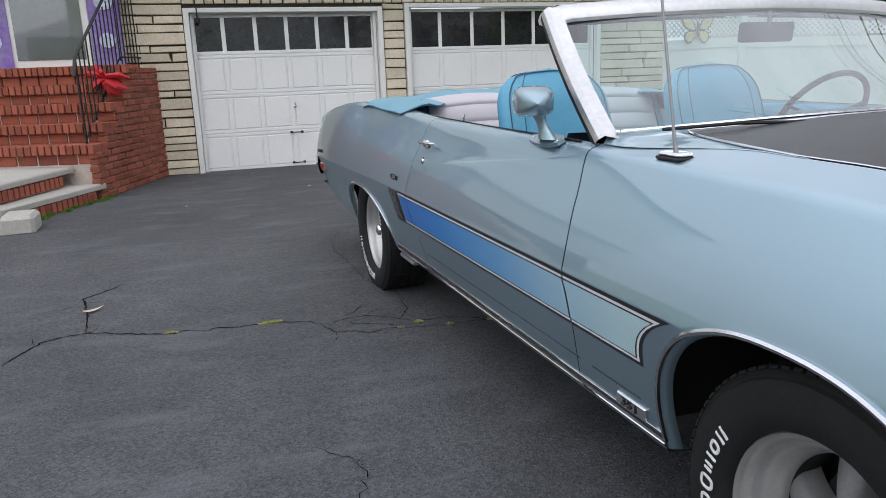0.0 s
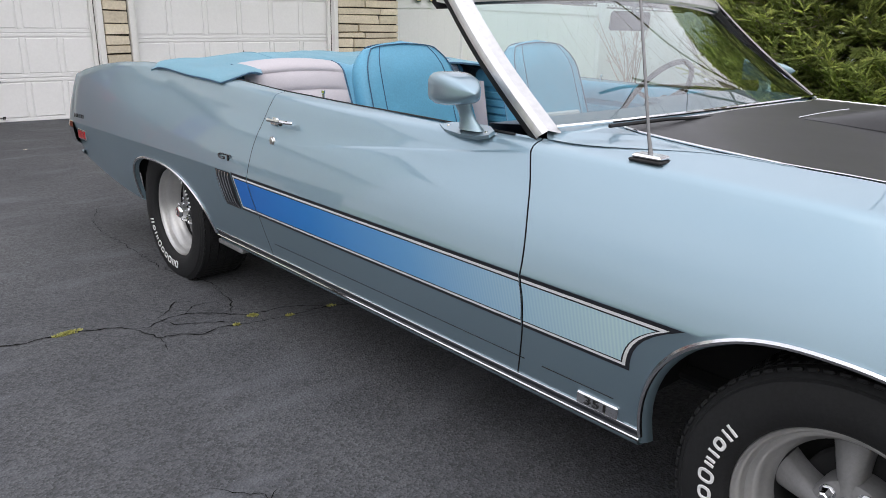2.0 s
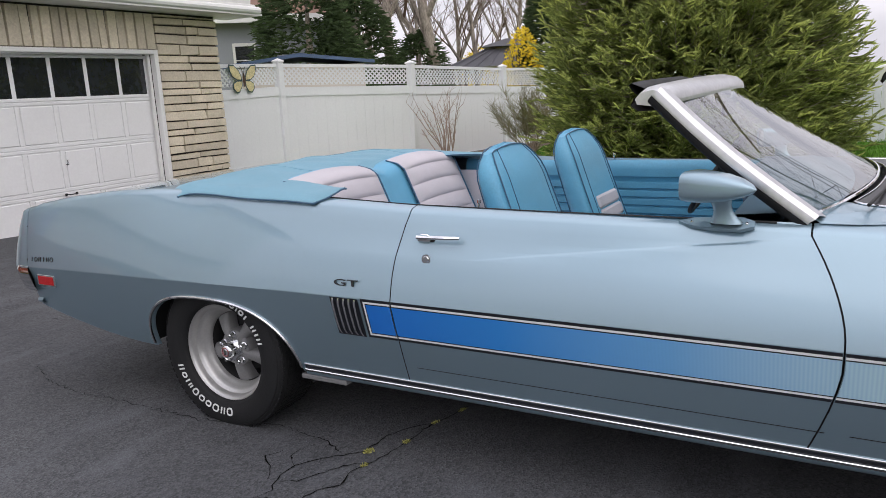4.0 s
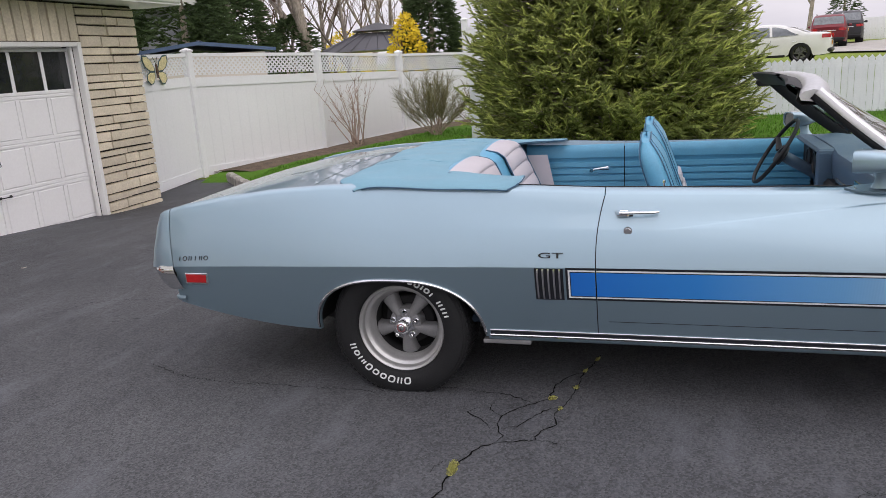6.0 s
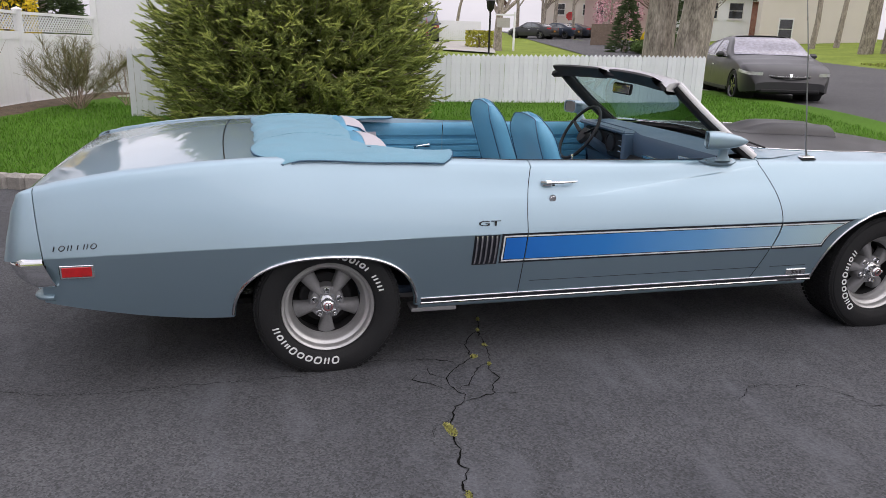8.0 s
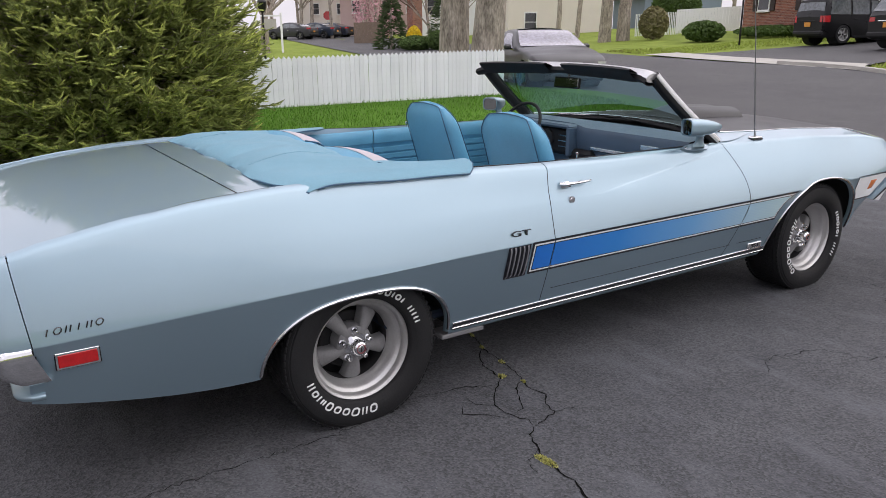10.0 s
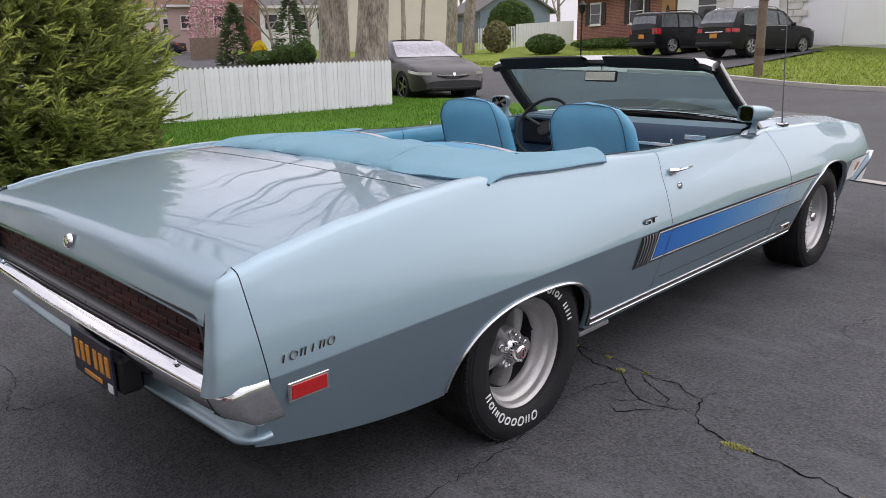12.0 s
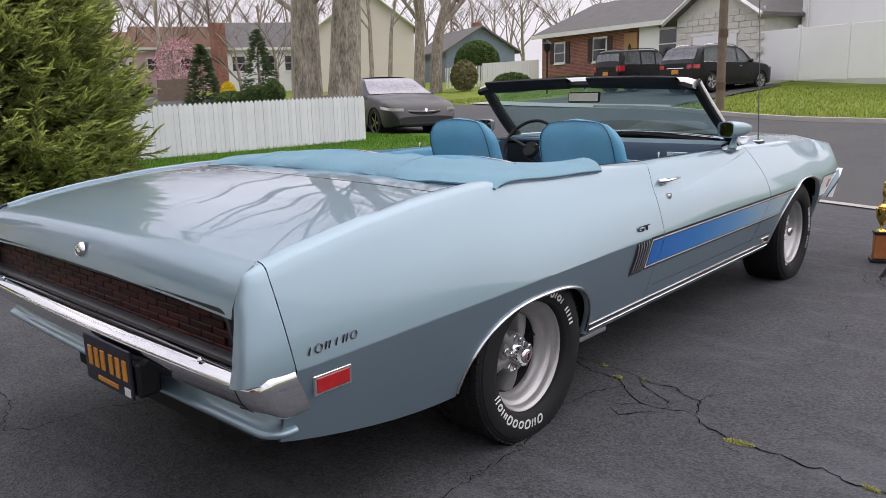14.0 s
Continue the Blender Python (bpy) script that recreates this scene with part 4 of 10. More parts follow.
# painted corners between glass, fender and hood
for s in (-1, 1):
    rows = []
    for k in range(25):
        t = k / 24
        x = 0.60 + 0.095 * t ** 0.6
        ya = cowl_y(x)
        if t < 0.4:
            f = t / 0.4
            xb = 0.62 + 0.165 * f
            q = (xb, glass_base(xb) + 0.008, 0.984 - 0.020 * f)
        else:
            yb = -2.19 - 0.60 * (t - 0.4) / 0.6
            q = (top_inner(yb)[0] + 0.001, yb, top_inner(yb)[1] + 0.0005)
        p = (x + 0.002, ya, hood_z(x, ya) - 0.003)
        rows.append([(s * (p[0] + (q[0] - p[0]) * i / 8), p[1] + (q[1] - p[1]) * i / 8, p[2] + (q[2] - p[2]) * i / 8 + 0.002 * math.sin(math.pi * i / 8)) for i in range(9)])
    part("cowl_corner", Geo().grid(rows if s > 0 else rows[::-1]), M["paint"], car, "body-coloured corner beside the cowl", smooth=50)
part("glass_strip", Geo().tube([(x * 1.10, glass_base(x) - 0.006 + 0.02 * (abs(x) / 0.695) ** 4, 0.978 + 0.026 * (1 - (abs(x) / 0.695) ** 2)) for x in hood_xs], 0.005, 6), M["chrome"], car, "chrome strip along the glass's foot")
for x in (-0.30, 0.28):
    part("wiper", Geo().tube([(x, -2.372, 0.988), (x - 0.2, -2.352, 0.994), (x - 0.4, -2.318, 0.988)], 0.005, 6), M["black"], car, "black windscreen wiper")
# nose: grille panel, front bumper, side lamp
rows = [[(x, -3.80 + 0.02 * (abs(x) / 0.8) ** 2, z) for x in [-0.82 + 1.64 * k / 16 for k in range(17)]] for z in (0.50, 0.62, 0.74, 0.83)]
part("grille", Geo().grid(rows), M["black"], car, "black grille across the nose")
rows = [[(x, -3.76, z) for x in [-0.70 + 1.4 * k / 16 for k in range(17)]] for z in (0.82, 0.86, 0.875)]
part("nose_panel", Geo().grid(rows), M["paint"], car)
rows = []
BLADE = [(0.025, 0.662), (-0.010, 0.668), (-0.030, 0.652), (-0.040, 0.610), (-0.040, 0.560), (-0.032, 0.510), (-0.014, 0.480), (0.020, 0.478), (0.025, 0.662)]
for k in range(41):
    u = -1 + 2 * k / 40
    end = max(0.0, abs(u) - 0.9) / 0.1
    rows.append([(0.950 * u, -3.845 - 0.10 * (1 - abs(u) ** 3) + (dy * (1 - 0.9 * end)) + 1.1 * (0.668 - z), z) for dy, z in BLADE])
g = Geo().grid(rows)
g.add(rows[0][:-1], [tuple(range(len(BLADE) - 1))])
g.add(rows[-1][:-1], [tuple(range(len(BLADE) - 2, -1, -1))])
part("front_bumper", g, M["chrome"], car, "slim chrome front bumper with raked ends", smooth=45)

for s in (-1, 1):
    g = Geo()
    sx = lambda y, z: s * (half_w(y, z) + 0.004)
    part("marker_frame", Geo().box((sx(1.013, 0.56), 1.013, 0.56), (0.010, 0.130, 0.057), 0.003), M["chrome"], car, "bright frame of the side marker lamp")
    part("side_marker", Geo().box((sx(1.013, 0.56) + s * 0.002, 1.013, 0.56), (0.010, 0.114, 0.043), 0.003), M["red_lens"], car, "red side marker lens")
    # stripe taken up again before the front wheel, with the lamp let into it
    for inset, lift, mm, nm in ((0.0, 0.0016, "s_black", "nose_stripe_border"), (0.009, 0.0028, "s_white", "nose_stripe")):
        rows = []
        for z in [0.500 + inset + (0.160 - 2 * inset) * k / 8 for k in range(9)]:
            y0 = -3.36
            while z_low(y0) > z - 0.016 and y0 > -3.5:
                y0 -= 0.004
            y0 -= inset * 0.7
            rows.append([(s * (half_w(y0 + (-3.80 + inset * 2 - y0) * i / 8, z) + lift), warp(y0 + (-3.80 + inset * 2 - y0) * i / 8, z), z) for i in range(9)])
        part(nm, Geo().grid(rows), M[mm], car, "black edge of the nose stripe" if inset == 0 else "pale stripe ahead of the front wheel")
    rows = [[(s * (half_w(y, z) + 0.007 - 0.004 * (abs(i - 2) == 2 or abs(j - 2) == 2)), warp(y, z), z) for i, y in enumerate((-3.53, -3.545, -3.575, -3.605, -3.62))] for j, z in enumerate((0.560, 0.566, 0.590, 0.614, 0.620))]
    part("front_marker", Geo().grid(rows), M["amber"], car, "amber front side lamp")

# side stripe: nested strips just proud of the skin, split at the door seams
def stripe_end(z):
    """Front end of the stripe, curved round the wheel arch."""
    t = max(0.0, min(1.0, (z - 0.49) / 0.16))
    return -2.585 - 0.025 * t - 0.125 * t ** 3.0


def stripe_layer(inset, lift, y_rear, s):
    out = []
    for a, b in ((y_rear, -0.909), (-0.915, -2.281), (-2.289, None)):
        z0, z1 = 0.494 + inset, 0.648 - inset
        zs = [z0 + (z1 - z0) * k / 8 for k in range(9)]
        n = 3 if a == y_rear else 24 if b else 10
        rows = []
        for k in range(n + 1):
            row = []
            for z in zs:
                e = b if b is not None else stripe_end(z) + inset * 1.0
                y = a + (e - a) * k / n
                row.append((s * (half_w(y, z) + lift), warp(y, z), z))
            rows.append(row)
        out.append(Geo().grid(rows if s < 0 else rows[::-1]))
    return out


m, n, l, b = node_mat("stripe_blue_fade")
tc, sp, mr = n.new("ShaderNodeTexCoord"), n.new("ShaderNodeSeparateXYZ"), n.new("ShaderNodeMapRange")
l.new(tc.outputs["Object"], sp.inputs["Vector"])
mr.inputs["From Min"].default_value, mr.inputs["From Max"].default_value = -0.79, -2.55
l.new(sp.outputs["Y"], mr.inputs["Value"])
rp = n.new("ShaderNodeValToRGB")
rp.color_ramp.elements[0].position, rp.color_ramp.elements[0].color = 0.0, (0.008, 0.165, 0.64, 1)
rp.color_ramp.elements[1].position, rp.color_ramp.elements[1].color = 1.0, (0.54, 0.74, 0.76, 1)
for pos, c in ((0.3, (0.03, 0.25, 0.70, 1)), (0.6, (0.16, 0.42, 0.76, 1)), (0.8, (0.38, 0.60, 0.76, 1))):
    el = rp.color_ramp.elements.new(pos)
    el.color = c
l.new(mr.outputs["Result"], rp.inputs["Fac"])
wv = n.new("ShaderNodeTexWave")
wv.bands_direction, wv.inputs["Scale"].default_value = "Y", 30.0
l.new(tc.outputs["Object"], wv.inputs["Vector"])
fade = n.new("ShaderNodeMapRange")
fade.inputs["From Min"].default_value, fade.inputs["From Max"].default_value = 0.3, 0.8
fade.inputs["To Min"].default_value, fade.inputs["To Max"].default_value = 0.0, 0.22
l.new(mr.outputs["Result"], fade.inputs["Value"])
mul = n.new("ShaderNodeMath")
mul.operation = "MULTIPLY"
l.new(wv.outputs["Fac"], mul.inputs[0])
l.new(fade.outputs["Result"], mul.inputs[1])
mx = n.new("ShaderNodeMix")
mx.data_type = "RGBA"
mx.inputs["B"].default_value = (0.12, 0.33, 0.62, 1)
l.new(rp.outputs["Color"], mx.inputs["A"])
l.new(mul.outputs[0], mx.inputs["Factor"])
l.new(mx.outputs["Result"], b.inputs["Base Color"])
b.inputs["Roughness"].default_value, b.inputs["Coat Weight"].default_value = 0.4, 0.5
M["s_blue"] = m
for s in (-1, 1):
    for inset, lift, mm, nm in ((0.0, 0.0012, "s_black", "stripe_border"), (0.0100, 0.0022, "s_white", "stripe_line"), (0.0175, 0.003, "s_black", "stripe_edge"), (0.0210, 0.0038, "s_blue", "stripe_field")):
        lab = {"stripe_border": "black border of the side stripe", "stripe_line": "white pinstripe", "stripe_edge": "black pinstripe", "stripe_field": "stripe fading from deep blue to pale grey-green"}[nm]
        for g in stripe_layer(inset, lift, -0.787 - inset, s):
            part(nm, g, M[mm], car, lab)
    for k in range(5):
        y = -0.668 - 0.0235 * k
        rows = [[(s * (half_w(y, z) + 0.001 + 0.010 * math.sin(math.pi * min(1, max(0, (z - 0.495) / 0.147))) ** 0.3), y + d, z) for d in (-0.004, 0.004)] for z in [0.495 + 0.147 * i / 8 for i in range(9)]]
        part("louvre", Geo().grid(rows), M["bright"], car, "bright louvre fin")
    rows = [[(s * (half_w(y, z) + 0.0015), y, z) for y in (-0.655, -0.777)] for z in [0.492 + 0.152 * i / 8 for i in range(9)]]
    part("louvre_back", Geo().grid(rows), M["s_black"], car, "black panel behind the louvres")


def sign(name, words, size, m, material, parent, depth=0.002, label="", shear=0.0):
    """Raised lettering in the built-in font."""
    cu = bpy.data.curves.new(name, "FONT")
    cu.body, cu.size, cu.extrude, cu.align_x, cu.align_y, cu.shear = words, size, depth, "CENTER", "CENTER", shear
    tmp = bpy.data.objects.new(name, cu)
    me = bpy.data.meshes.new_from_object(tmp)
    bpy.data.objects.remove(tmp)
    me.materials.clear()
    me.materials.append(material)
    ob = new(name, me)
    ob.parent, ob.matrix_basis = parent, m
    return tagged(ob, label)


for s in (-1, 1):
    rz = -90 if s < 0 else 90
    y, z = -0.725, 0.697
    sign("emblem_letters", "GT", 0.062, pose(s * (half_w(y, z) + 0.004), y, z, 90, 0, rz) @ Matrix.Diagonal((1.3, 0.55, 1, 1)), M["dark_chrome"], car, 0.003, "dark chrome letters on the quarter panel")
    # name script: six plain marks on a slight rise
    for k, kind in enumerate(("stem", "ring", "pair", "stem", "pair", "ring")):
        yc, zc, hh = 1.087 - 0.0295 * k, 0.661 + 0.0012 * k, 0.0105
        runs = {"stem": [[(0.0, -1), (0.0, 1)]], "pair": [[(-0.55, -1), (-0.55, 1)], [(0.55, -1), (0.55, 1)]], "ring": [[(0.95 * math.cos(2 * math.pi * i / 14), math.sin(2 * math.pi * i / 14)) for i in range(15)]]}[kind]
        g = Geo()
        for run in runs:
            g.tube([(s * (half_w(yc, zc) + 0.0025), yc - u * 0.011 - v * 0.003, zc + v * hh) for u, v in run], 0.0021, 5)
        part("script_mark", g, M["dark_chrome"], car, "dark chrome mark of the name script")
    y, z = -2.482, 0.350
    part("engine_badge", Geo().box((s * (half_w(y, z) + 0.006), y, z), (0.012, 0.122, 0.033), 0.004), M["bright"], car, "bright badge on the fender")
    sign("badge_number", "351", 0.040, pose(s * (half_w(y, z) + 0.0125), y, z, 90, 0, rz) @ Matrix.Diagonal((1.25, 0.7, 1, 1)), M["black"], car, 0.002, "black number on the badge")
    # door handle and lock
    h = part("door_handle", Geo().tube([(s * (half_w(-1.02, 0.87) + 0.006), -1.0, 0.868), (s * (half_w(-1.02, 0.87) + 0.03), -1.01, 0.87), (s * (half_w(-1.05, 0.87) + 0.038), -1.06, 0.872), (s * (half_w(-1.1, 0.87) + 0.034), -1.14, 0.873), (s * (half_w(-1.15, 0.87) + 0.022), -1.16, 0.873)], [0.014, 0.012, 0.008, 0.008, 0.007], 8, flat=0.8), M["chrome"], car, "chrome door handle")
    part("handle_base", Geo().box((s * (half_w(-1.02, 0.862) + 0.008), -1.02, 0.862), (0.02, 0.05, 0.032), 0.008), M["chrome"], h)
    part("handle_recess", Geo().box((s * (half_w(-1.06, 0.858) + 0.001), -1.045, 0.852), (0.006, 0.03, 0.016), 0.002), M["black"], h)
    lk = Geo().lathe([(0.0, 0.008), (0.010, 0.008), (0.012, 0.005), (0.017, 0.005), (0.018, 0.0)], pose(s * half_w(-1.04, 0.797), -1.04, 0.797, 0, -90 if s < 0 else 90), 18)
    part("door_lock", lk, M["chrome"], car, "round chrome door lock")


# wheels: local z is the axle, pointing outwards
def sidewall_mark(w, m, a, wd, h, kind, r0=0.2515):
    """A raised white mark on the sidewall: slanted bars and rings as strokes of flat rubber."""
    hw, hh = wd / 2 - 0.0035, h / 2 - 0.0035

    def arc(t0, t1, n=14):
        out = []
        for i in range(n + 1):
            t = radians(t0 + (t1 - t0) * i / n)
            c, sn = math.cos(t), math.sin(t)
            out.append((hw * math.copysign(abs(c) ** 0.7, c), hh * math.copysign(abs(sn) ** 0.7, sn)))
        return out
    runs = {"ring": [arc(0, 360, 20)], "stem": [[(0, -hh), (0, hh)]], "pair": [[(-hw * 0.8, -hh), (-hw * 0.8, hh)], [(hw * 0.8, -hh), (hw * 0.8, hh)]]}[kind]
    g = Geo()
    for run in runs:
        pts = []
        for u, v in run:
            u = u + 0.14 * v
            r, t = r0 + v, a + SGN_A * u / r0
            pts.append((r * math.cos(t), r * math.sin(t), 0.1148 - 6.0 * max(0.0, 0.247 - r) ** 1.6))
        k = len(g.v)
        g.tube(pts, 0.0041, 6)
        g.v[k:] = [tuple(m @ Vector((p[0], p[1], 0.1148 + (p[2] - 0.1148) * 0.5))) for p in g.v[k:]]
    part("sidewall_mark", g, M["white_letter"], w, "raised white mark on the sidewall")


def build_wheel(m):
    barrel = [(0.1575, -0.010), (0.1575, -0.004), (0.166, 0.010), (0.1735, 0.024), (0.1775, 0.040), (0.1835, 0.046), (0.1930, 0.052), (0.1965, 0.064), (0.1985, 0.074), (0.204, 0.080), (0.2095, 0.083), (0.2125, 0.081), (0.2115, 0.074), (0.206, 0.070), (0.200, 0.05)]
    w = part("wheel", Geo().lathe(barrel, m, 64, closed=False), M["rim"], car, "alloy wheel with grey spokes and a white-marked tyre", smooth=32)
    # The barrel's inside is coloured dark to stand for shade behind the spokes.
    part("barrel_inside", Geo().lathe([(0.198, -0.20), (0.188, -0.16), (0.168, -0.11), (0.1555, -0.06), (0.1550, -0.020), (0.1575, -0.008)], m, 48), M["dark"], w, "inside of the wheel, coloured dark for its shade")
    R = 0.332
    prof = [(0.200, -0.128), (0.214, -0.140), (0.245, -0.152), (0.285, -0.153), (0.312, -0.140), (0.325, -0.125)]
    for a in (-0.085, -0.042, 0.001, 0.044):
        prof += [(R, a - 0.0195), (R, a + 0.0195), (R - 0.007, a + 0.0200), (R - 0.007, a + 0.0228)]
    prof += [(R, 0.067), (R - 0.001, 0.082), (0.326, 0.095), (0.316, 0.103), (0.3135, 0.1025), (0.309, 0.1085), (0.290, 0.1145), (0.258, 0.1152), (0.238, 0.1115), (0.2245, 0.1030), (0.2215, 0.1020), (0.2145, 0.094), (0.2115, 0.080), (0.200, 0.072)]
    g = Geo().lathe(prof, m, 96)
    # the tread flattens where it bears on the ground
    g.v = [(x, y, max(z, 0.001)) for x, y, z in g.v]
    part("tyre", g, M["tyre"], w, "black radial tyre", smooth=32)
    # shoulder blocks and the cuts across the tread ribs
    g = Geo()
    for k in range(72):
        a = 2 * math.pi * k / 72
        if abs((m.to_3x3() @ Vector((math.cos(a), math.sin(a), 0))).z + 1) < 0.02:
            continue
        g.box((0, 0, 0), (0.008, 0.021, 0.024), 0.002, m @ Matrix.Rotation(a, 4, "Z") @ pose(0.3240, 0, 0.0875, 0, 38, 0))
        g.box((0, 0, 0), (0.008, 0.021, 0.030), 0.002, m @ Matrix.Rotation(a + 0.03, 4, "Z") @ pose(0.3215, 0, -0.122, 0, -38, 0))
        for q, zz in enumerate((-0.085, -0.042, 0.001, 0.044)):
            g.box((0, 0, 0), (0.004, 0.015, 0.031), 0.0015, m @ Matrix.Rotation(a + 0.02 * q, 4, "Z") @ pose(R + 0.0005, 0, zz))
    part("tread_block", g, M["tyre"], w, "tread blocks", kind="stuff")
    part("brake_drum", Geo().lathe([(0.0, -0.055), (0.115, -0.055), (0.122, -0.06), (0.122, -0.10)], m, 32), M["dark"], w, "dark brake drum behind the spokes")
    part("wheel_back", Geo().lathe([(0.12, -0.12), (0.19, -0.13)], m, 32), M["dark"], w)
    # five petal-shaped spokes that widen to the barrel, sinking outwards
    for k in range(5):
        a = 2 * math.pi * k / 5 + math.pi / 2
        rows = []
        for i in range(11):
            t = i / 10
            r = 0.045 + 0.115 * t
            half = 0.0205 + 0.0215 * t ** 1.5
            top = 0.024 - 0.034 * t ** 1.3 + 0.006 * math.sin(math.pi * t)
            row = []
            for c in (-1, -0.97, -0.82, -0.5, -0.2, 0, 0.2, 0.5, 0.82, 0.97, 1):
                row.append((r, half * c, top - 0.020 * abs(c) ** 2.6 - (0.045 if abs(c) == 1 else 0)))
            rows.append([m @ Matrix.Rotation(a, 4, "Z") @ Vector(p) for p in row])
        part("spoke", Geo().grid(rows), M["spoke"], w, "grey cast spoke", smooth=60)
    part("hub", Geo().lathe([(0.0, 0.020), (0.066, 0.020), (0.077, 0.014), (0.081, 0.002), (0.081, -0.05)], m, 40), M["spoke"], w)
    star = []
    for k in range(60):
        a = 2 * math.pi * k / 60
        r = 0.040 + 0.0135 * max(0, math.cos(5 * a - 5 * math.pi / 10)) ** 1.2
        star.append((r * math.cos(a), r * math.sin(a)))
    part("cap_base", Geo().slab(star, 0.018, 0.032, m), M["chrome"], w, "five-lobed chrome cap plate")
    part("centre_cap", Geo().lathe([(0.034, 0.028), (0.0335, 0.042), (0.033, 0.060), (0.030, 0.070), (0.024, 0.0765), (0.0, 0.079)], m, 32), M["chrome"], w, "chrome bullet centre cap", smooth=50)
    part("cap_ring", Geo().lathe([(0.0205, 0.0775), (0.0195, 0.0792), (0.0170, 0.0797), (0.0165, 0.0780)], m, 24), M["cap_red"], w, "dull red ring on the cap")
    part("cap_bar", Geo().box((0, 0, 0.0792), (0.026, 0.004, 0.002), 0.0005, m @ Matrix.Rotation(0.8, 4, "Z")), M["black"], w, "dark bar on the cap")
    for k in range(5):
        a = 2 * math.pi * (k + 0.5) / 5 + math.pi / 2
        mm = m @ Matrix.Rotation(a, 4, "Z") @ pose(0.060, 0, 0.018)
        part("lug_washer", Geo().lathe([(0.016, 0.0), (0.016, 0.003), (0.0, 0.003)], mm, 16), M["bright"], w)
        part("lug_nut", Geo().lathe([(0.0125, 0.0), (0.0125, 0.012), (0.0095, 0.016), (0.0095, 0.026), (0.006, 0.029), (0.0, 0.0295)], mm, 6), M["chrome"], w, "chrome lug nut")
    # raised white marks round the sidewall, in two runs
    a = 0.0
    for kind, wd, h in (("ring", .034, .036), ("pair", .028, .036), ("ring", .036, .036), ("ring", .032, .030), ("ring", .032, .030), ("ring", .032, .036), ("pair", .022, .028), ("stem", .010, .034), ("ring", .028, .028), ("pair", .028, .036)):
        sidewall_mark(w, m, START_A + a + SGN_A * wd / 0.503, wd, h, kind)
        a += SGN_A * (wd + 0.009) / 0.2515
    a = 0.0
    for kind, wd, h in (("pair", .032, .030), ("ring", .027, .026), ("ring", .027, .030), ("stem", .010, .030), ("ring", .027, .026), ("stem", .010, .030), ("", .022, .0), ("pair", .028, .030), ("stem", .012, .030), ("pair", .030, .030)):
        if kind:
            sidewall_mark(w, m, START_A + SGN_A * START_B + a + SGN_A * wd / 0.503, wd, h, kind)
        a += SGN_A * (wd + 0.008) / 0.2515
    return w


SGN_A = -1
for s in (-1, 1):
    for y in (0.002, -3.038):
        # local x of the wheel points along the world's y; spokes: one straight down at the rear
        rot = Matrix(((0, 0, s), (s * 1.0, 0, 0), (0, 1, 0))).to_4x4()
        turn = math.pi / 5 if y > -1 else 0.18
        START_A, START_B = (-1.40, 3.40) if y > -1 else (-2.30, 3.40)
        START_A -= turn
        build_wheel(Matrix.Translation((s * (0.795 if y > -1 else 0.790), y, 0.309)) @ rot @ Matrix.Rotation(turn, 4, "Z"))

# ---- windscreen frame ----
# header corners and feet of the pillars
HD = (0.715, -1.75, 1.325)
FT = (0.795, -2.19, 0.968)


def screen_pt(u, v):
    """Place on the glass: u from -1 to 1 across, v from 0 at the cowl to 1 at the header."""
    bow0, bow1 = -0.155 * (1 - u * u), -0.075 * (1 - u * u)
    x = u * (FT[0] - 0.03 + (HD[0] - FT[0]) * v)
    y = (FT[1] + bow0) * (1 - v) + (HD[1] + bow1) * v
    z = (FT[2] + 0.012 + 0.022 * (1 - u * u)) * (1 - v) + (HD[2] - 0.012 + 0.022 * (1 - u * u)) * v
    return (x, y + 0.02 * math.sin(math.pi * v), z)


us = [-1 + 2 * k / 28 for k in range(29)]
glass = Geo().grid([[screen_pt(u, 0.0 + 0.97 * k / 10) for u in us] for k in range(11)])
ws = part("windscreen", glass, M["screen"], car, "tinted curved windscreen glass", smooth=60)
ws.visible_shadow = False
# header: rounded beam over the glass
rows = []
for u in [-1.015 + 2.03 * k / 28 for k in range(29)]:
    x, y, z = screen_pt(max(-1, min(1, u)), 1.0)
    x = u * HD[0]
    e = max(0, abs(u) - 0.93) / 0.11
    dz = -0.022 * e ** 2
    rows.append([(x, y - 0.046, z - 0.026 + dz), (x, y - 0.042, z - 0.008 + dz), (x, y - 0.02, z + 0.012 + dz), (x, y + 0.015, z + 0.020 + dz), (x, y + 0.05, z + 0.012 + dz), (x, y + 0.066, z - 0.006 + dz), (x, y + 0.060, z - 0.022 + dz), (x, y - 0.045, z - 0.036 + dz)])
g = Geo().grid([r + r[:1] for r in rows])
g.add(rows[0], [tuple(range(8))])
g.add(rows[-1], [tuple(range(7, -1, -1))])
part("header", g, M["pillar"], car, "bright windscreen header", smooth=50)
rows = [[(r[5][0] * 1.004, r[5][1] + 0.004, r[5][2] + 0.002), (r[5][0] * 1.004, r[5][1] + 0.012, r[5][2] - 0.018), (r[5][0] * 1.004, r[5][1] - 0.01, r[5][2] - 0.036), (r[5][0] * 1.004, r[5][1] - 0.09, r[5][2] - 0.034)] for r in rows]
part("header_lining", Geo().grid(rows), M["black"], car, "black lining under the header", smooth=60)
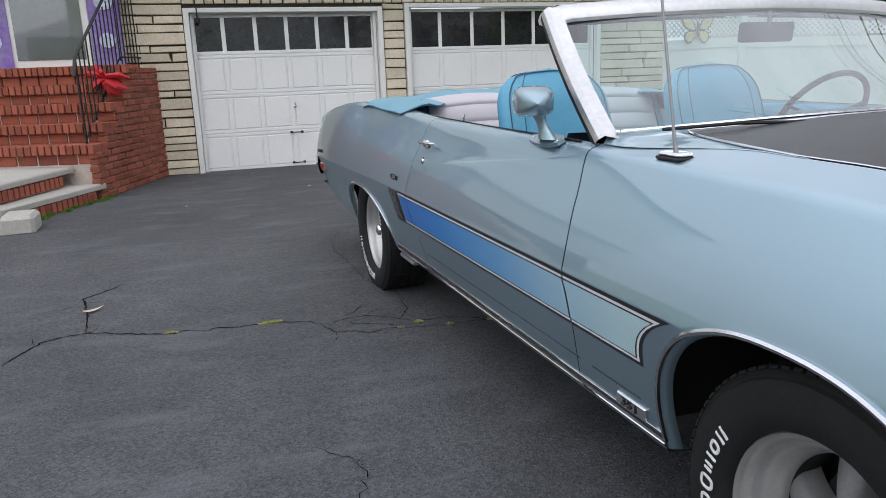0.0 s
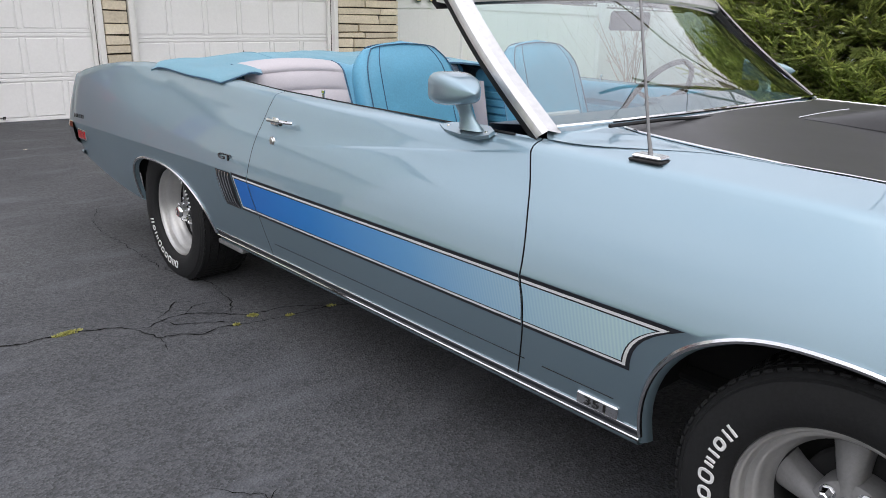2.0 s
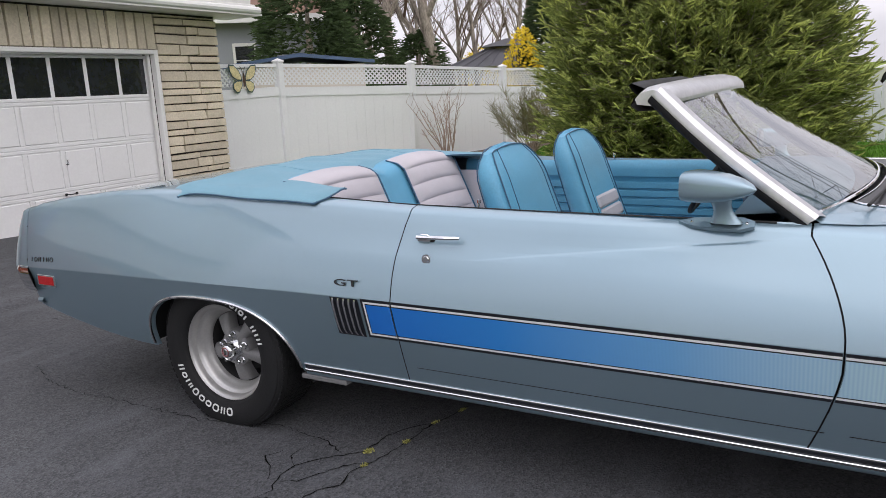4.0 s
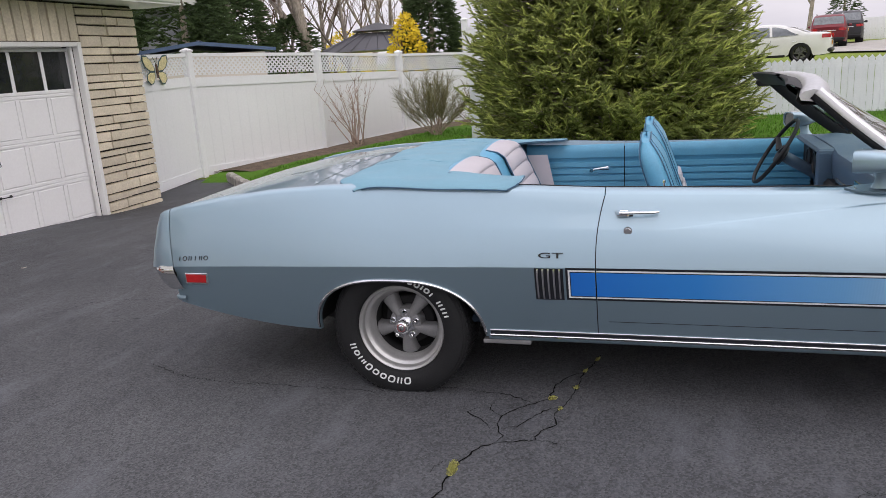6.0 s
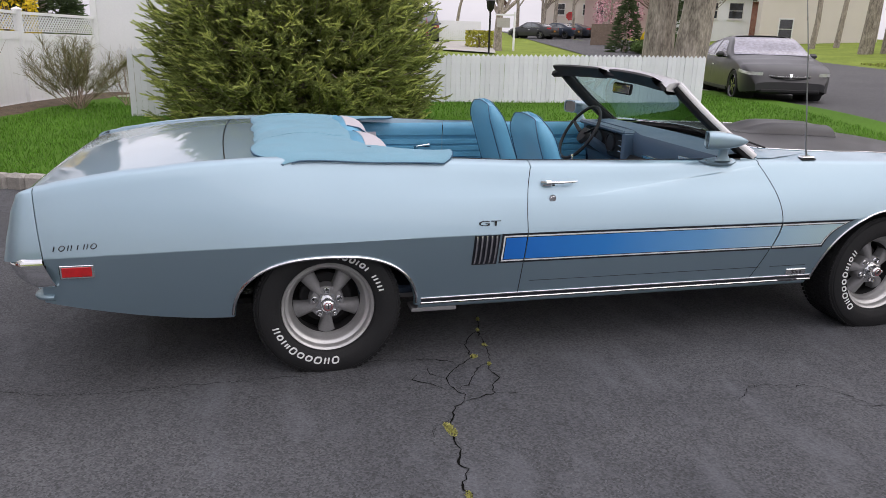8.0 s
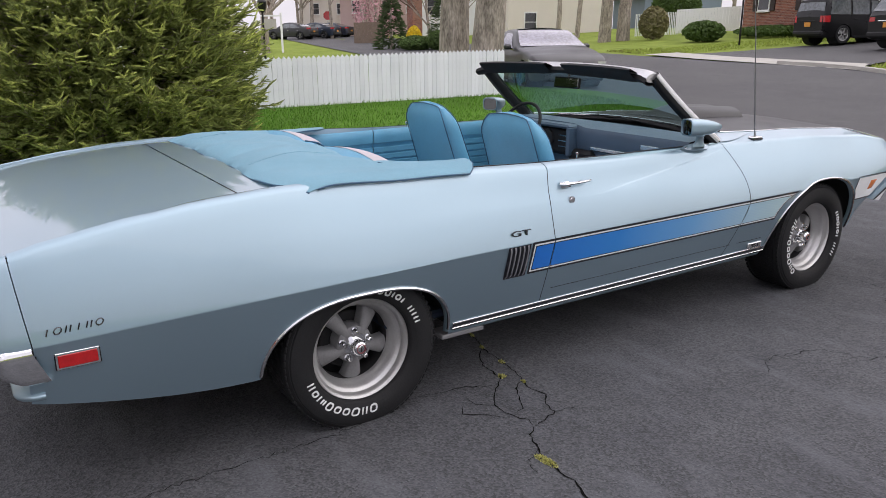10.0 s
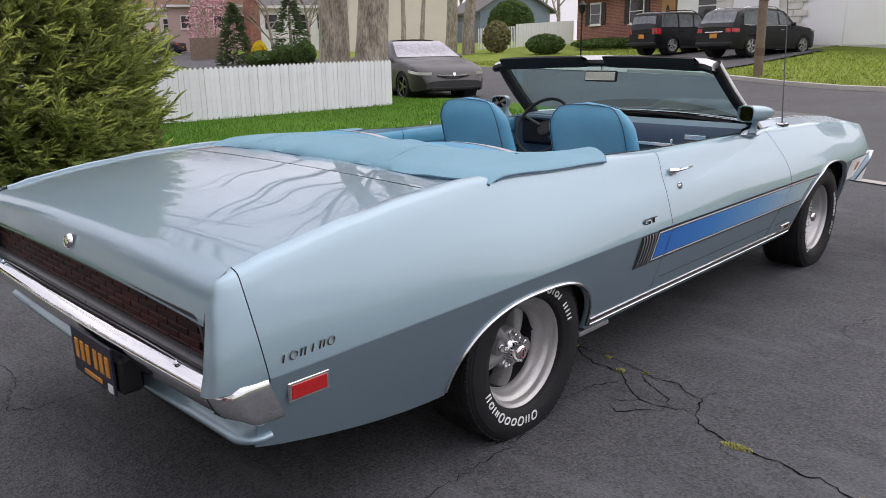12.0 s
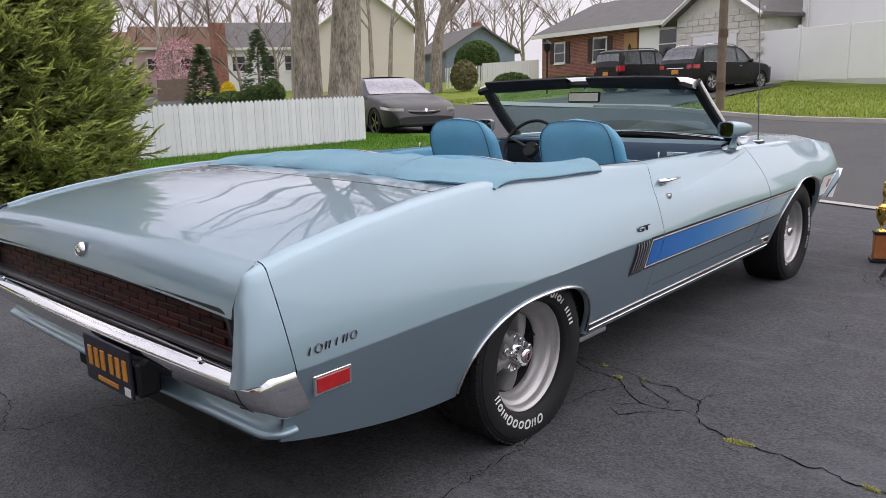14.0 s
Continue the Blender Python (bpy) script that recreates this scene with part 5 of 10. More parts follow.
for s in (-1, 1):
    out, inn = Geo(), Geo()
    ra, rb = [], []
    for k in range(13):
        t = k / 12
        x = s * (FT[0] + (HD[0] + 0.015 - FT[0]) * t)
        y = FT[1] + (HD[1] - FT[1]) * t + 0.02 * math.sin(math.pi * t)
        z = FT[2] + (HD[2] - FT[2]) * t
        wd = 0.017 - 0.002 * t
        ra.append([(x - s * 0.034, y - wd - 0.014, z - 0.006), (x + s * 0.000, y - wd * 0.75, z + 0.002), (x + s * 0.012, y - 0.004, z - 0.007), (x + s * 0.0135, y + wd * 0.5, z - 0.015), (x + s * 0.012, y + wd * 0.8, z - 0.021), (x + s * 0.004, y + wd, z - 0.026)])
        rb.append([(x + s * 0.0105, y + wd * 0.8, z - 0.020), (x + s * 0.009, y + wd + 0.008, z - 0.033), (x + s * 0.000, y + wd + 0.012, z - 0.040), (x - s * 0.030, y + wd + 0.006, z - 0.044), (x - s * 0.040, y - 0.006, z - 0.030), (x - s * 0.034, y - 0.022, z - 0.014)])
    part("pillar", Geo().grid(ra if s > 0 else ra[::-1]), M["pillar"], car, "bright windscreen pillar", smooth=24)
    part("pillar_seal", Geo().grid(rb if s > 0 else rb[::-1]), M["black"], car, "black rubber pillar lining", smooth=50)
    # sun visor, swung up over the header
    rows = []
    for i in range(9):
        u = i / 8
        x = s * (0.07 + 0.575 * u)
        c = 0.010 * min(1, min(u, 1 - u) * 8) ** 0.5
        y0, z0 = -1.755 - 0.06 * (1 - (x / 0.7) ** 2), 1.296 + 0.02 * (1 - (x / 0.7) ** 2)
        tip = 0.002 + 0.006 * u
        rows.append([(x, y0 + 0.040, z0 - 0.018), (x, y0 + 0.056, z0 - 0.026 - c * 0.3), (x, y0 + 0.108, z0 + 0.016 - c), (x, y0 + 0.122, z0 + 0.028 + tip), (x, y0 + 0.112, z0 + 0.034 + tip + c * 0.3), (x, y0 + 0.060, z0 + 0.020 + c * 0.5), (x, y0 + 0.040, z0 - 0.018)])
    part("sun_visor", Geo().grid(rows), M["black"], car, "black padded sun visor swung up", smooth=60)
g = Geo().box((0, 0, 0), (0.225, 0.018, 0.064), 0.016, pose(0.03, -1.845, 1.235, 7, 0, 0))
rm = part("rear_view_mirror", g, M["black"], car, "interior mirror in a dark frame")
part("mirror_face", Geo().box((0, 0.0105, 0), (0.205, 0.003, 0.050), 0.001, pose(0.03, -1.845, 1.235, 7, 0, 0)), M["dim_mirror"], rm)
part("mirror_stalk", Geo().tube([(0.03, -1.855, 1.255), (0.03, -1.86, 1.325)], 0.008, 8), M["chrome"], rm)

# ---- door mirrors, aerial ----
def door_mirror(s, y, z0):
    foot = [(0.0, 0.15), (0.02, 0.10), (0.03, 0.02), (0.03, -0.06), (0.012, -0.10), (-0.012, -0.10), (-0.03, -0.06), (-0.03, 0.02), (-0.02, 0.10)]
    mm = pose(s * 0.855, y, z0) @ Matrix.Diagonal((0.93, 0.93, 0.93, 1))
    base = part("door_mirror", Geo().slab([(a, b * 0.82) for a, b in foot], -0.006, 0.004, pose(s * 0.838, y, z0 + 0.006, 0, s * 24)), M["paint"], car, "bullet-shaped body-coloured door mirror")
    rows = []
    for k in range(8):
        t = k / 7
        cx, cy, r = s * (-0.014 + 0.026 * t), -0.01 + 0.02 * t, 0.036 - 0.016 * math.sin(math.pi * min(1, t * 1.15) / 1.3)
        rows.append([mm @ Vector((cx + 0.7 * r * math.cos(2 * math.pi * j / 12), cy + 1.35 * r * math.sin(2 * math.pi * j / 12), 0.01 + 0.085 * t)) for j in range(13)])
    part("mirror_stem", Geo().grid(rows), M["paint"], base, smooth=60)
    for yy in (0.085, -0.062):
        part("mirror_screw", Geo().lathe([(0.0, 0.0065), (0.004, 0.0060), (0.005, 0.0038)], pose(s * 0.838, y, z0 + 0.006, 0, s * 24) @ pose(0, yy, 0), 10), M["chrome"], base, "small chrome screw")
    hp = [(0.0, 0.128), (0.016, 0.112), (0.034, 0.075), (0.047, 0.03), (0.054, -0.02), (0.056, -0.06), (0.054, -0.085), (0.048, -0.086), (0.046, -0.07)]
    hm = mm @ pose(s * 0.016, 0.02, 0.122, 0, 0, s * 22) @ Matrix.Rotation(radians(90), 4, "X")
    hg = Geo().lathe([(r, h) for r, h in hp][::-1], Matrix.Identity(4), 28)
    sq = lambda x, yy: 1.0 if x * x + yy * yy < 1e-8 else 0.94 / (((x ** 4 + yy ** 4) ** 0.25) / math.hypot(x, yy))
    hg.v = [tuple(hm @ Vector((x * 1.22 * sq(x, yy), yy * 0.90 * sq(x, yy), zz))) for x, yy, zz in hg.v]
    part("mirror_shell", hg, M["paint"], base, smooth=50)
    fg = Geo().lathe([(0.047, 0.0), (0.0, 0.001)], Matrix.Identity(4), 28)
    fg.v = [tuple(hm @ Vector((x * 1.22 * sq(x, yy), yy * 0.90 * sq(x, yy), -0.078 - s * x * 0.03 + 0.06 * yy))) for x, yy, zz in fg.v]
    part("mirror_glass", fg, M["mirror_darkened"], base, "mirror glass, its colour darkened for a dim reflection")


door_mirror(-1, -1.965, lerp_table(BELT, -1.965) - 0.008)
door_mirror(1, -1.965, lerp_table(BELT, -1.965) - 0.008)
AX, AY = -0.797, -2.504
az = lerp_table(BELT, AY) + 0.004
aer = part("aerial", Geo().box((AX, AY, az + 0.006), (0.045, 0.075, 0.012), 0.005), M["chrome"], car, "chrome whip aerial on the fender")
part("aerial_gasket", Geo().box((AX, AY, az - 0.002), (0.052, 0.085, 0.008), 0.003), M["black"], aer)
part("aerial_mast", Geo().tube([(AX, AY, az + 0.01), (AX, AY + 0.01, az + 0.05), (AX - 0.01, AY + 0.10, az + 0.55), (AX - 0.012, AY + 0.17, az + 0.88)], [0.006, 0.0038, 0.0029, 0.0020], 8), M["dull_steel"], aer)

# ---- interior ----
g = Geo()
g.box((0, -1.25, 0.345), (1.60, 2.2, 0.04), 0.01)
part("cabin_floor", g, M["carpet"], car, "dark blue carpeted floor")
g = Geo().grid([[(x, -2.02, z) for x in (-0.82, 0, 0.82)] for z in (0.33, 0.6, 0.93)])
part("firewall", g, M["carpet"], car)
for s in (-1, 1):
    # door card: upper pad and horizontal ribs
    rows = []
    zz = [0.36, 0.52]
    prof = [(0.80, 0.36), (0.805, 0.50)]
    for k in range(7):
        z = 0.56 + 0.043 * k
        prof += [(0.800, z - 0.019), (0.788, z - 0.013), (0.788, z + 0.013), (0.800, z + 0.019)]
    prof += [(0.795, 0.855), (0.782, 0.865), (0.778, 0.90), (0.785, 0.935), (0.80, 0.948), (0.815, 0.952)]
    rows = [[(s * x, y, z) for x, z in prof] for y in [-2.0 + 1.06 * k / 8 for k in range(9)]]
    part("door_card", Geo().grid(rows if s > 0 else rows[::-1]), M["vinyl"], car, "ribbed blue vinyl door card", smooth=40)
    over = lambda y: 0.30 + 0.45 * math.sqrt(max(0.0, 1 - ((y - 0.005) / 0.47) ** 2))
    rows = [[(s * x, y, max(z, over(y))) for x, z in prof] for y in [-0.935 + 0.61 * k / 24 for k in range(25)]]
    part("quarter_trim", Geo().grid(rows if s > 0 else rows[::-1]), M["vinyl"], car, "ribbed blue vinyl rear side trim", smooth=40)
    part("belt_trim", Geo().tube([(s * 0.806, y, lerp_table(BELT, y) + 0.003) for y in [-2.1 + 1.8 * k / 16 for k in range(17)]], 0.0035, 6), M["black"], car, "black weather strip along the belt")
    part("lock_knob", Geo().lathe([(0.004, 0), (0.004, 0.02), (0.0065, 0.022), (0.006, 0.032), (0.0, 0.034)], pose(s * 0.795, -1.18, 0.95), 10), M["chrome"], car, "small chrome lock knob")
    wc = part("window_crank", Geo().tube([(s * 0.775, -0.84, 0.80), (s * 0.76, -0.84, 0.80), (s * 0.755, -0.78, 0.795), (s * 0.752, -0.74, 0.79)], [0.016, 0.012, 0.007, 0.006], 8), M["chrome"], car, "chrome window crank")
    part("crank_knob", Geo().tube([(s * 0.755, -0.74, 0.79), (s * 0.72, -0.74, 0.79)], 0.012, 10), M["chrome"], wc)


def bucket_seat(x):
    """High-back bucket seat facing -y, round-shouldered, with dark piping along both edges."""
    rows, N = [], 19
    for i in range(N):
        v = i / (N - 1)
        v = v ** 0.8
        z = 0.42 + 0.69 * v
        half = 0.268 - 0.030 * v - 0.060 * max(0, (v - 0.80) / 0.20) ** 3.0
        thick = 0.085 - 0.022 * v - 0.040 * max(0, (v - 0.84) / 0.16) ** 2
        y0 = -1.34 + 0.24 * v
        row = []
        for k in range(29):
            a = 2 * math.pi * k / 28
            c, sn = math.cos(a), math.sin(a)
            px = half * math.copysign(abs(c) ** 0.5, c)
            py = thick * math.copysign(abs(sn) ** 0.62, sn) * (1.0 if sn > 0 else 0.8)
            row.append((x + px, y0 + py, z + (0.020 * (1 - (px / half) ** 2) * smooth01((v - 0.6) / 0.4))))
        rows.append(row)
    g = Geo().grid(rows)
    top = rows[-1][:-1]
    cy = sum(p[1] for p in top) / 28
    g.grid([[(x + (p[0] - x) * f, cy + (p[1] - cy) * f, p[2] + dz) for p in rows[-1]] for f, dz in ((1.0, 0.0), (0.8, 0.008), (0.4, 0.012), (0.0, 0.013))])
    st = part("front_seat", g, M["vinyl"], car, "blue vinyl high-back bucket seat with grey insert", smooth=60)
    for ka, kb, dy in ((3, 11, 0.004), (25, 17, -0.004)):
        # up one edge, across the crown and down the other
        loop = [Vector(r[ka]) + Vector((0, dy, 0.001)) for r in rows[1:]] + [Vector(rows[-1][k]) + Vector((0, dy * 0.6, 0.004)) for k in (range(ka + 1, kb) if ka < kb else range(ka - 1, kb, -1))] + [Vector(r[kb]) + Vector((0, dy, 0.001)) for r in rows[:0:-1]]
        part("piping", Geo().tube(loop, 0.0026, 6), M["piping"], st, "dark blue piping")
    for kk in (19, 23):
        part("seam", Geo().tube([Vector(r[kk]) + Vector((0, -0.001, 0.0)) for r in rows[1:]], 0.0019, 6), M["piping"], st, "dark stitched seam")
    # grey ribbed insert on the lower front
    for k in range(6):
        z = 0.50 + 0.062 * k
        v = (z - 0.42) / 0.69
        y = -1.34 + 0.24 * v - (0.085 - 0.022 * v) * 0.8
        part("seat_rib", Geo().box((0, 0, 0), (0.29, 0.022, 0.060), 0.011, pose(x, y, z, -19)), M["vinyl_grey"], st, "pale grey vinyl rib")
    part("seat_cushion", Geo().box((x, -1.55, 0.45), (0.52, 0.50, 0.14), 0.05), M["vinyl"], st)
    for k in range(5):
        part("cushion_rib", Geo().box((x, -1.40 - 0.075 * k, 0.524), (0.29, 0.073, 0.02), 0.009), M["vinyl_grey"], st, "pale grey vinyl rib")


bucket_seat(-0.385)
bucket_seat(0.40)


# rear bench: pillowed grey backs either side of a blue middle strip
def bench_pt(x, v, pillow=0.0):
    """Place on the bench's back: v from 0 at the cushion to 1 at its rolled top."""
    crown = 1 - (abs(abs(x) - 0.37) / 0.42) ** 2
    roll = max(0.0, (v - 0.86) / 0.14)
    y = -0.52 + 0.25 * v + 0.075 * roll ** 2 - 0.020 * crown
    z = 0.48 + 0.53 * v - 0.030 * roll ** 2 + 0.050 * v * max(-0.4, crown)
    return (x, y - pillow, z)


bench_xs = [-0.70 + 1.40 * k / 36 for k in range(37)]
rear = part("rear_seat", Geo().grid([[bench_pt(x, k / 24, -0.012) for x in bench_xs] for k in range(25)] + [[(x, -0.10, bench_pt(x, 1.0)[2] - 0.05) for x in bench_xs]]), M["vinyl"], car, "rear bench of blue and pale grey vinyl", smooth=60)
for x0 in (-0.385, 0.385):
    for k in range(7):
        rows = []
        for i in range(9):
            v = (k + i / 8) / 7
            e = math.sin(math.pi * min(1.0, max(0.0, i / 8))) ** 0.45
            rows.append([bench_pt(x0 + 0.265 * u, v, 0.014 * e * (1 - abs(u) ** 8) + 0.001) for u in [-1 + 2 * q / 18 for q in range(19)]])
        part("seat_rib", Geo().grid(rows), M["vinyl_grey"], rear, "pale grey vinyl rib", smooth=60)
    for sx in (-1, 1):
        part("piping", Geo().tube([bench_pt(x0 + sx * 0.268, k / 16, 0.006) for k in range(17)], 0.004, 6), M["piping"], rear, "dark blue piping")
part("bench_cushion", Geo().box((0, -0.72, 0.44), (1.3, 0.45, 0.14), 0.05), M["vinyl_grey"], rear)
for s in (-1, 1):
    part("bench_side", Geo().grid([[(s * 0.700, y, z) for y in (-0.56 + 0.20 * (z - 0.45), -0.20)] for z in (0.45, 0.7, 0.90)]), M["vinyl_grey"], rear, "pale grey side of the bench")

# folded-top cover: padded sheet that sags over the well and hangs over the quarters
def boot_pt(u, v):
    """u across from -1 to 1, v from 0 at the trunk to 1 at the seat."""
    e = abs(u)
    arm = smooth01((e - 0.56) / 0.30)                   # side arms reach forward
    y_back = 0.305 + 0.005 * math.cos(u * 9) + 0.003 * math.sin(u * 17) - 0.125 * max(0.0, (e - 0.80) / 0.20) ** 2.2
    y_front = -0.222 - 0.365 * arm + 0.06 * max(0.0, (e - 0.90) / 0.10) ** 2
    y = y_back + (y_front - y_back) * v
    b = sum(lerp_table(BELT, y + 0.03 * k) for k in range(-2, 3)) / 5 - 0.003
    x = u * (half_w(y, lerp_table(BELT, y) - 0.022) + 0.008)
    z = b + 0.012 + 0.026 * (1 - 0.65 * arm) * math.sin(math.pi * min(1, v * 1.05)) ** 0.8 * (1 - e ** 5) + 0.012 * (1 - e ** 2)
    z += (0.016 * max(0.0, (v - 0.72) / 0.28) - 0.034 * smooth01((v - 0.86) / 0.14) ** 1.5) * (1 - smooth01((e - 0.50) / 0.2))
    # the front edge of each arm arches over the well
    z += (0.024 if u < 0 else 0.006) * math.exp(-((e - 0.87) / 0.065) ** 2) * smooth01((v - 0.84) / 0.16)
    z += (0.0035 * math.sin(u * 13 + v * 5) + 0.0025 * math.sin(u * 29 - v * 7)) * (1 - e ** 4) + 0.003 * math.sin(v * 9 + u * 6)
    z -= 0.021 * max(0, (e - 0.93) / 0.07) ** 1.5 + 0.016 * max(0, (0.12 - v) / 0.12) ** 1.6
    return (x, y, z)


bus = [-1 + 2 * k / 56 for k in range(57)]
rows = [[boot_pt(u, k / 22) for u in bus] for k in range(23)]
under = [[(p[0] * 0.995, p[1], p[2] - 0.012) for p in rows[0]]]
g = Geo().grid(under + rows + [[(p[0] * 0.998, p[1] + 0.012, p[2] - 0.010) for p in rows[-1]]])
boot = solo("top_cover", g, M["vinyl_boot"], "pale blue vinyl cover over the folded soft top of the car", "car cover", smooth=60)
part("cover_edge", Geo().tube([Vector(p) + Vector((0, 0.002, -0.004)) for p in rows[0]] + [Vector(r[-1]) + Vector((0.002, 0, -0.004)) for r in rows[1:]] + [Vector(p) + Vector((0, -0.002, -0.004)) for p in rows[-1][-2::-1]] + [Vector(r[0]) + Vector((-0.002, 0, -0.004)) for r in rows[-2:0:-1]], 0.0030, 6), M["piping"], boot, "dark bound edge of the cover")
for u0 in (-0.52, 0.47):
    part("cover_seam", Geo().tube([Vector(boot_pt(u0 + 0.10 * k / 12, k / 12)) + Vector((0, 0, 0.0005)) for k in range(1, 12)], 0.0016, 5), M["vinyl_boot"], boot, "stitched seam of the cover")
# black sheets stand for the shade in the folded top's well under the cover
for s in (-1, 1):
    part("top_well", Geo().grid([[(s * x, y, lerp_table(BELT, y) + dz) for x, dz in ((0.60, -0.10), (0.70, -0.035), (0.80, -0.002))] for y in [(-0.54 if s < 0 else -0.24) + (0.6 if s < 0 else 0.3) * k / 8 for k in range(9)]]), M["black"], car, "black sheet for the shade in the folded-top well under the cover", smooth=60)

# dash, wheel, console
rows = []
for k in range(17):
    x = -0.78 + 1.56 * k / 16
    hump = 0.035 * smooth01((x - 0.02) / 0.1) * smooth01((0.75 - x) / 0.1)
    bow = -0.08 * (1 - (x / 0.8) ** 2)
    rows.append([(x, -2.20 + bow, 0.966), (x, -2.10 + bow * 0.3, 0.972 + hump * 0.5), (x, -2.0 + 0.02, 0.962 + hump * 0.6), (x, -1.965, 0.935 + hump * 0.6), (x, -1.97, 0.86 + hump * 0.5), (x, -2.01, 0.72), (x, -2.04, 0.60), (x, -2.10, 0.52)])
part("dashboard", Geo().grid(rows), M["dash"], car, "padded blue-grey dashboard", smooth=40)
ip = part("instrument_panel", Geo().box((0.40, -1.995, 0.868), (0.62, 0.11, 0.175), 0.022), M["black"], car, "black instrument cluster")
part("cluster_hood", Geo().box((0.40, -1.985, 0.964), (0.66, 0.17, 0.026), 0.012), M["dash"], ip, "padded blue-grey hood over the instruments")
part("cluster_end", Geo().box((0.082, -1.975, 0.875), (0.030, 0.15, 0.185), 0.012), M["dash"], ip, "padded blue-grey end of the instrument cluster")
for k in range(2):
    part("gauge", Geo().lathe([(0.060, 0), (0.060, 0.012), (0.054, 0.013), (0.052, 0.006), (0.0, 0.006)], pose(0.30 + 0.17 * k, -1.939, 0.875, -90), 24), M["hood_black"], ip, "round black gauge")
for k in range(3):
    part("control_bar", Geo().box((0.155, -1.938, 0.835 + 0.034 * k), (0.085, 0.006, 0.008), 0.002), M["bright"], ip, "bright control bar")
stk = part("center_stack", Geo().box((0.01, -1.985, 0.72), (0.20, 0.10, 0.22), 0.02), M["black"], car, "black centre stack below the dashboard")
for k in range(2):
    part("radio_knob", Geo().lathe([(0.013, 0.0), (0.012, 0.016), (0.0, 0.017)], pose(-0.05 + 0.12 * k, -1.934, 0.76, -90), 12), M["chrome"], stk, "chrome knob")
part("dash_trim", Geo().box((-0.36, -1.968, 0.845), (0.60, 0.01, 0.022), 0.004), M["bright"], car, "bright strip across the dashboard")
part("dash_badge", Geo().box((-0.53, -1.960, 0.90), (0.13, 0.008, 0.028), 0.003), M["bright"], car, "small bright badge on the dashboard")
sw = pose(0.38, -1.75, 0.93, -58, 0, 0)
ring = [(0.19 * math.cos(2 * math.pi * k / 48), 0.19 * math.sin(2 * math.pi * k / 48), 0.0) for k in range(49)]
stw = part("steering_wheel", Geo().tube([sw @ Vector(p) for p in ring], 0.0105, 10, cap=False), M["black"], car, "black steering wheel", smooth=70)
part("wheel_hub", Geo().lathe([(0.055, -0.05), (0.05, -0.02), (0.03, -0.015), (0.0, -0.014)], sw, 24), M["black"], stw)
for a in (200, 340):
    c, sn = math.cos(radians(a)), math.sin(radians(a))
    part("wheel_spoke", Geo().tube([sw @ Vector((0.04 * c, 0.04 * sn, -0.02)), sw @ Vector((0.19 * c, 0.19 * sn, 0))], [0.018, 0.012], 8, flat=0.4), M["black"], stw)
part("steering_column", Geo().tube([(0.38, -1.80, 0.90), (0.38, -2.03, 0.76)], 0.03, 12), M["dash"], car)
part("console", Geo().box((0, -1.55, 0.46), (0.20, 0.85, 0.18), 0.03), M["dash"], car, "centre console between the seats")
part("shift_lever", Geo().tube([(0, -1.75, 0.54), (0, -1.70, 0.68)], 0.007, 8), M["chrome"], car)
part("shift_knob", Geo().lathe([(0.0005, 0.022), (0.016, 0.016), (0.022, 0.0), (0.016, -0.016), (0.0, -0.02)], pose(0, -1.695, 0.70), 14), M["chrome"], car)


# ---- garage of the house ----
GY = 5.90                                        # front face of the stonework
rng = random.Random(7)
wall = thing("wall_garage", "cream ledge-stone garage front with dark joints", "wall", kind="structure")


def wall_block(x0, x1, z0, z1):
    part("backing", Geo().box(((x0 + x1) / 2, GY + 0.145, (z0 + z1) / 2), (x1 - x0, 0.25, z1 - z0)), M["joint_dark"], wall, "dark mortar bed")


wall_block(-6.5, -1.65, -0.5, 2.50)
wall_block(0.81, 1.11, -0.5, 2.50)
wall_block(4.05, 5.15, -0.5, 2.50)
wall_block(-1.65, 0.81, 1.98, 2.50)
wall_block(1.11, 4.05, 2.02, 2.50)


def garage_shell():
    g = Geo()
    g.box((5.03, GY + 3.6, 1.0), (0.22, 6.6, 3.0))
    g.box((-6.4, GY + 3.6, 1.0), (0.22, 6.6, 3.0))
    g.box((-0.55, GY + 6.95, 1.0), (11.7, 0.22, 3.0))
    return g


part("side_walls", garage_shell(), M["white_trim"], wall)


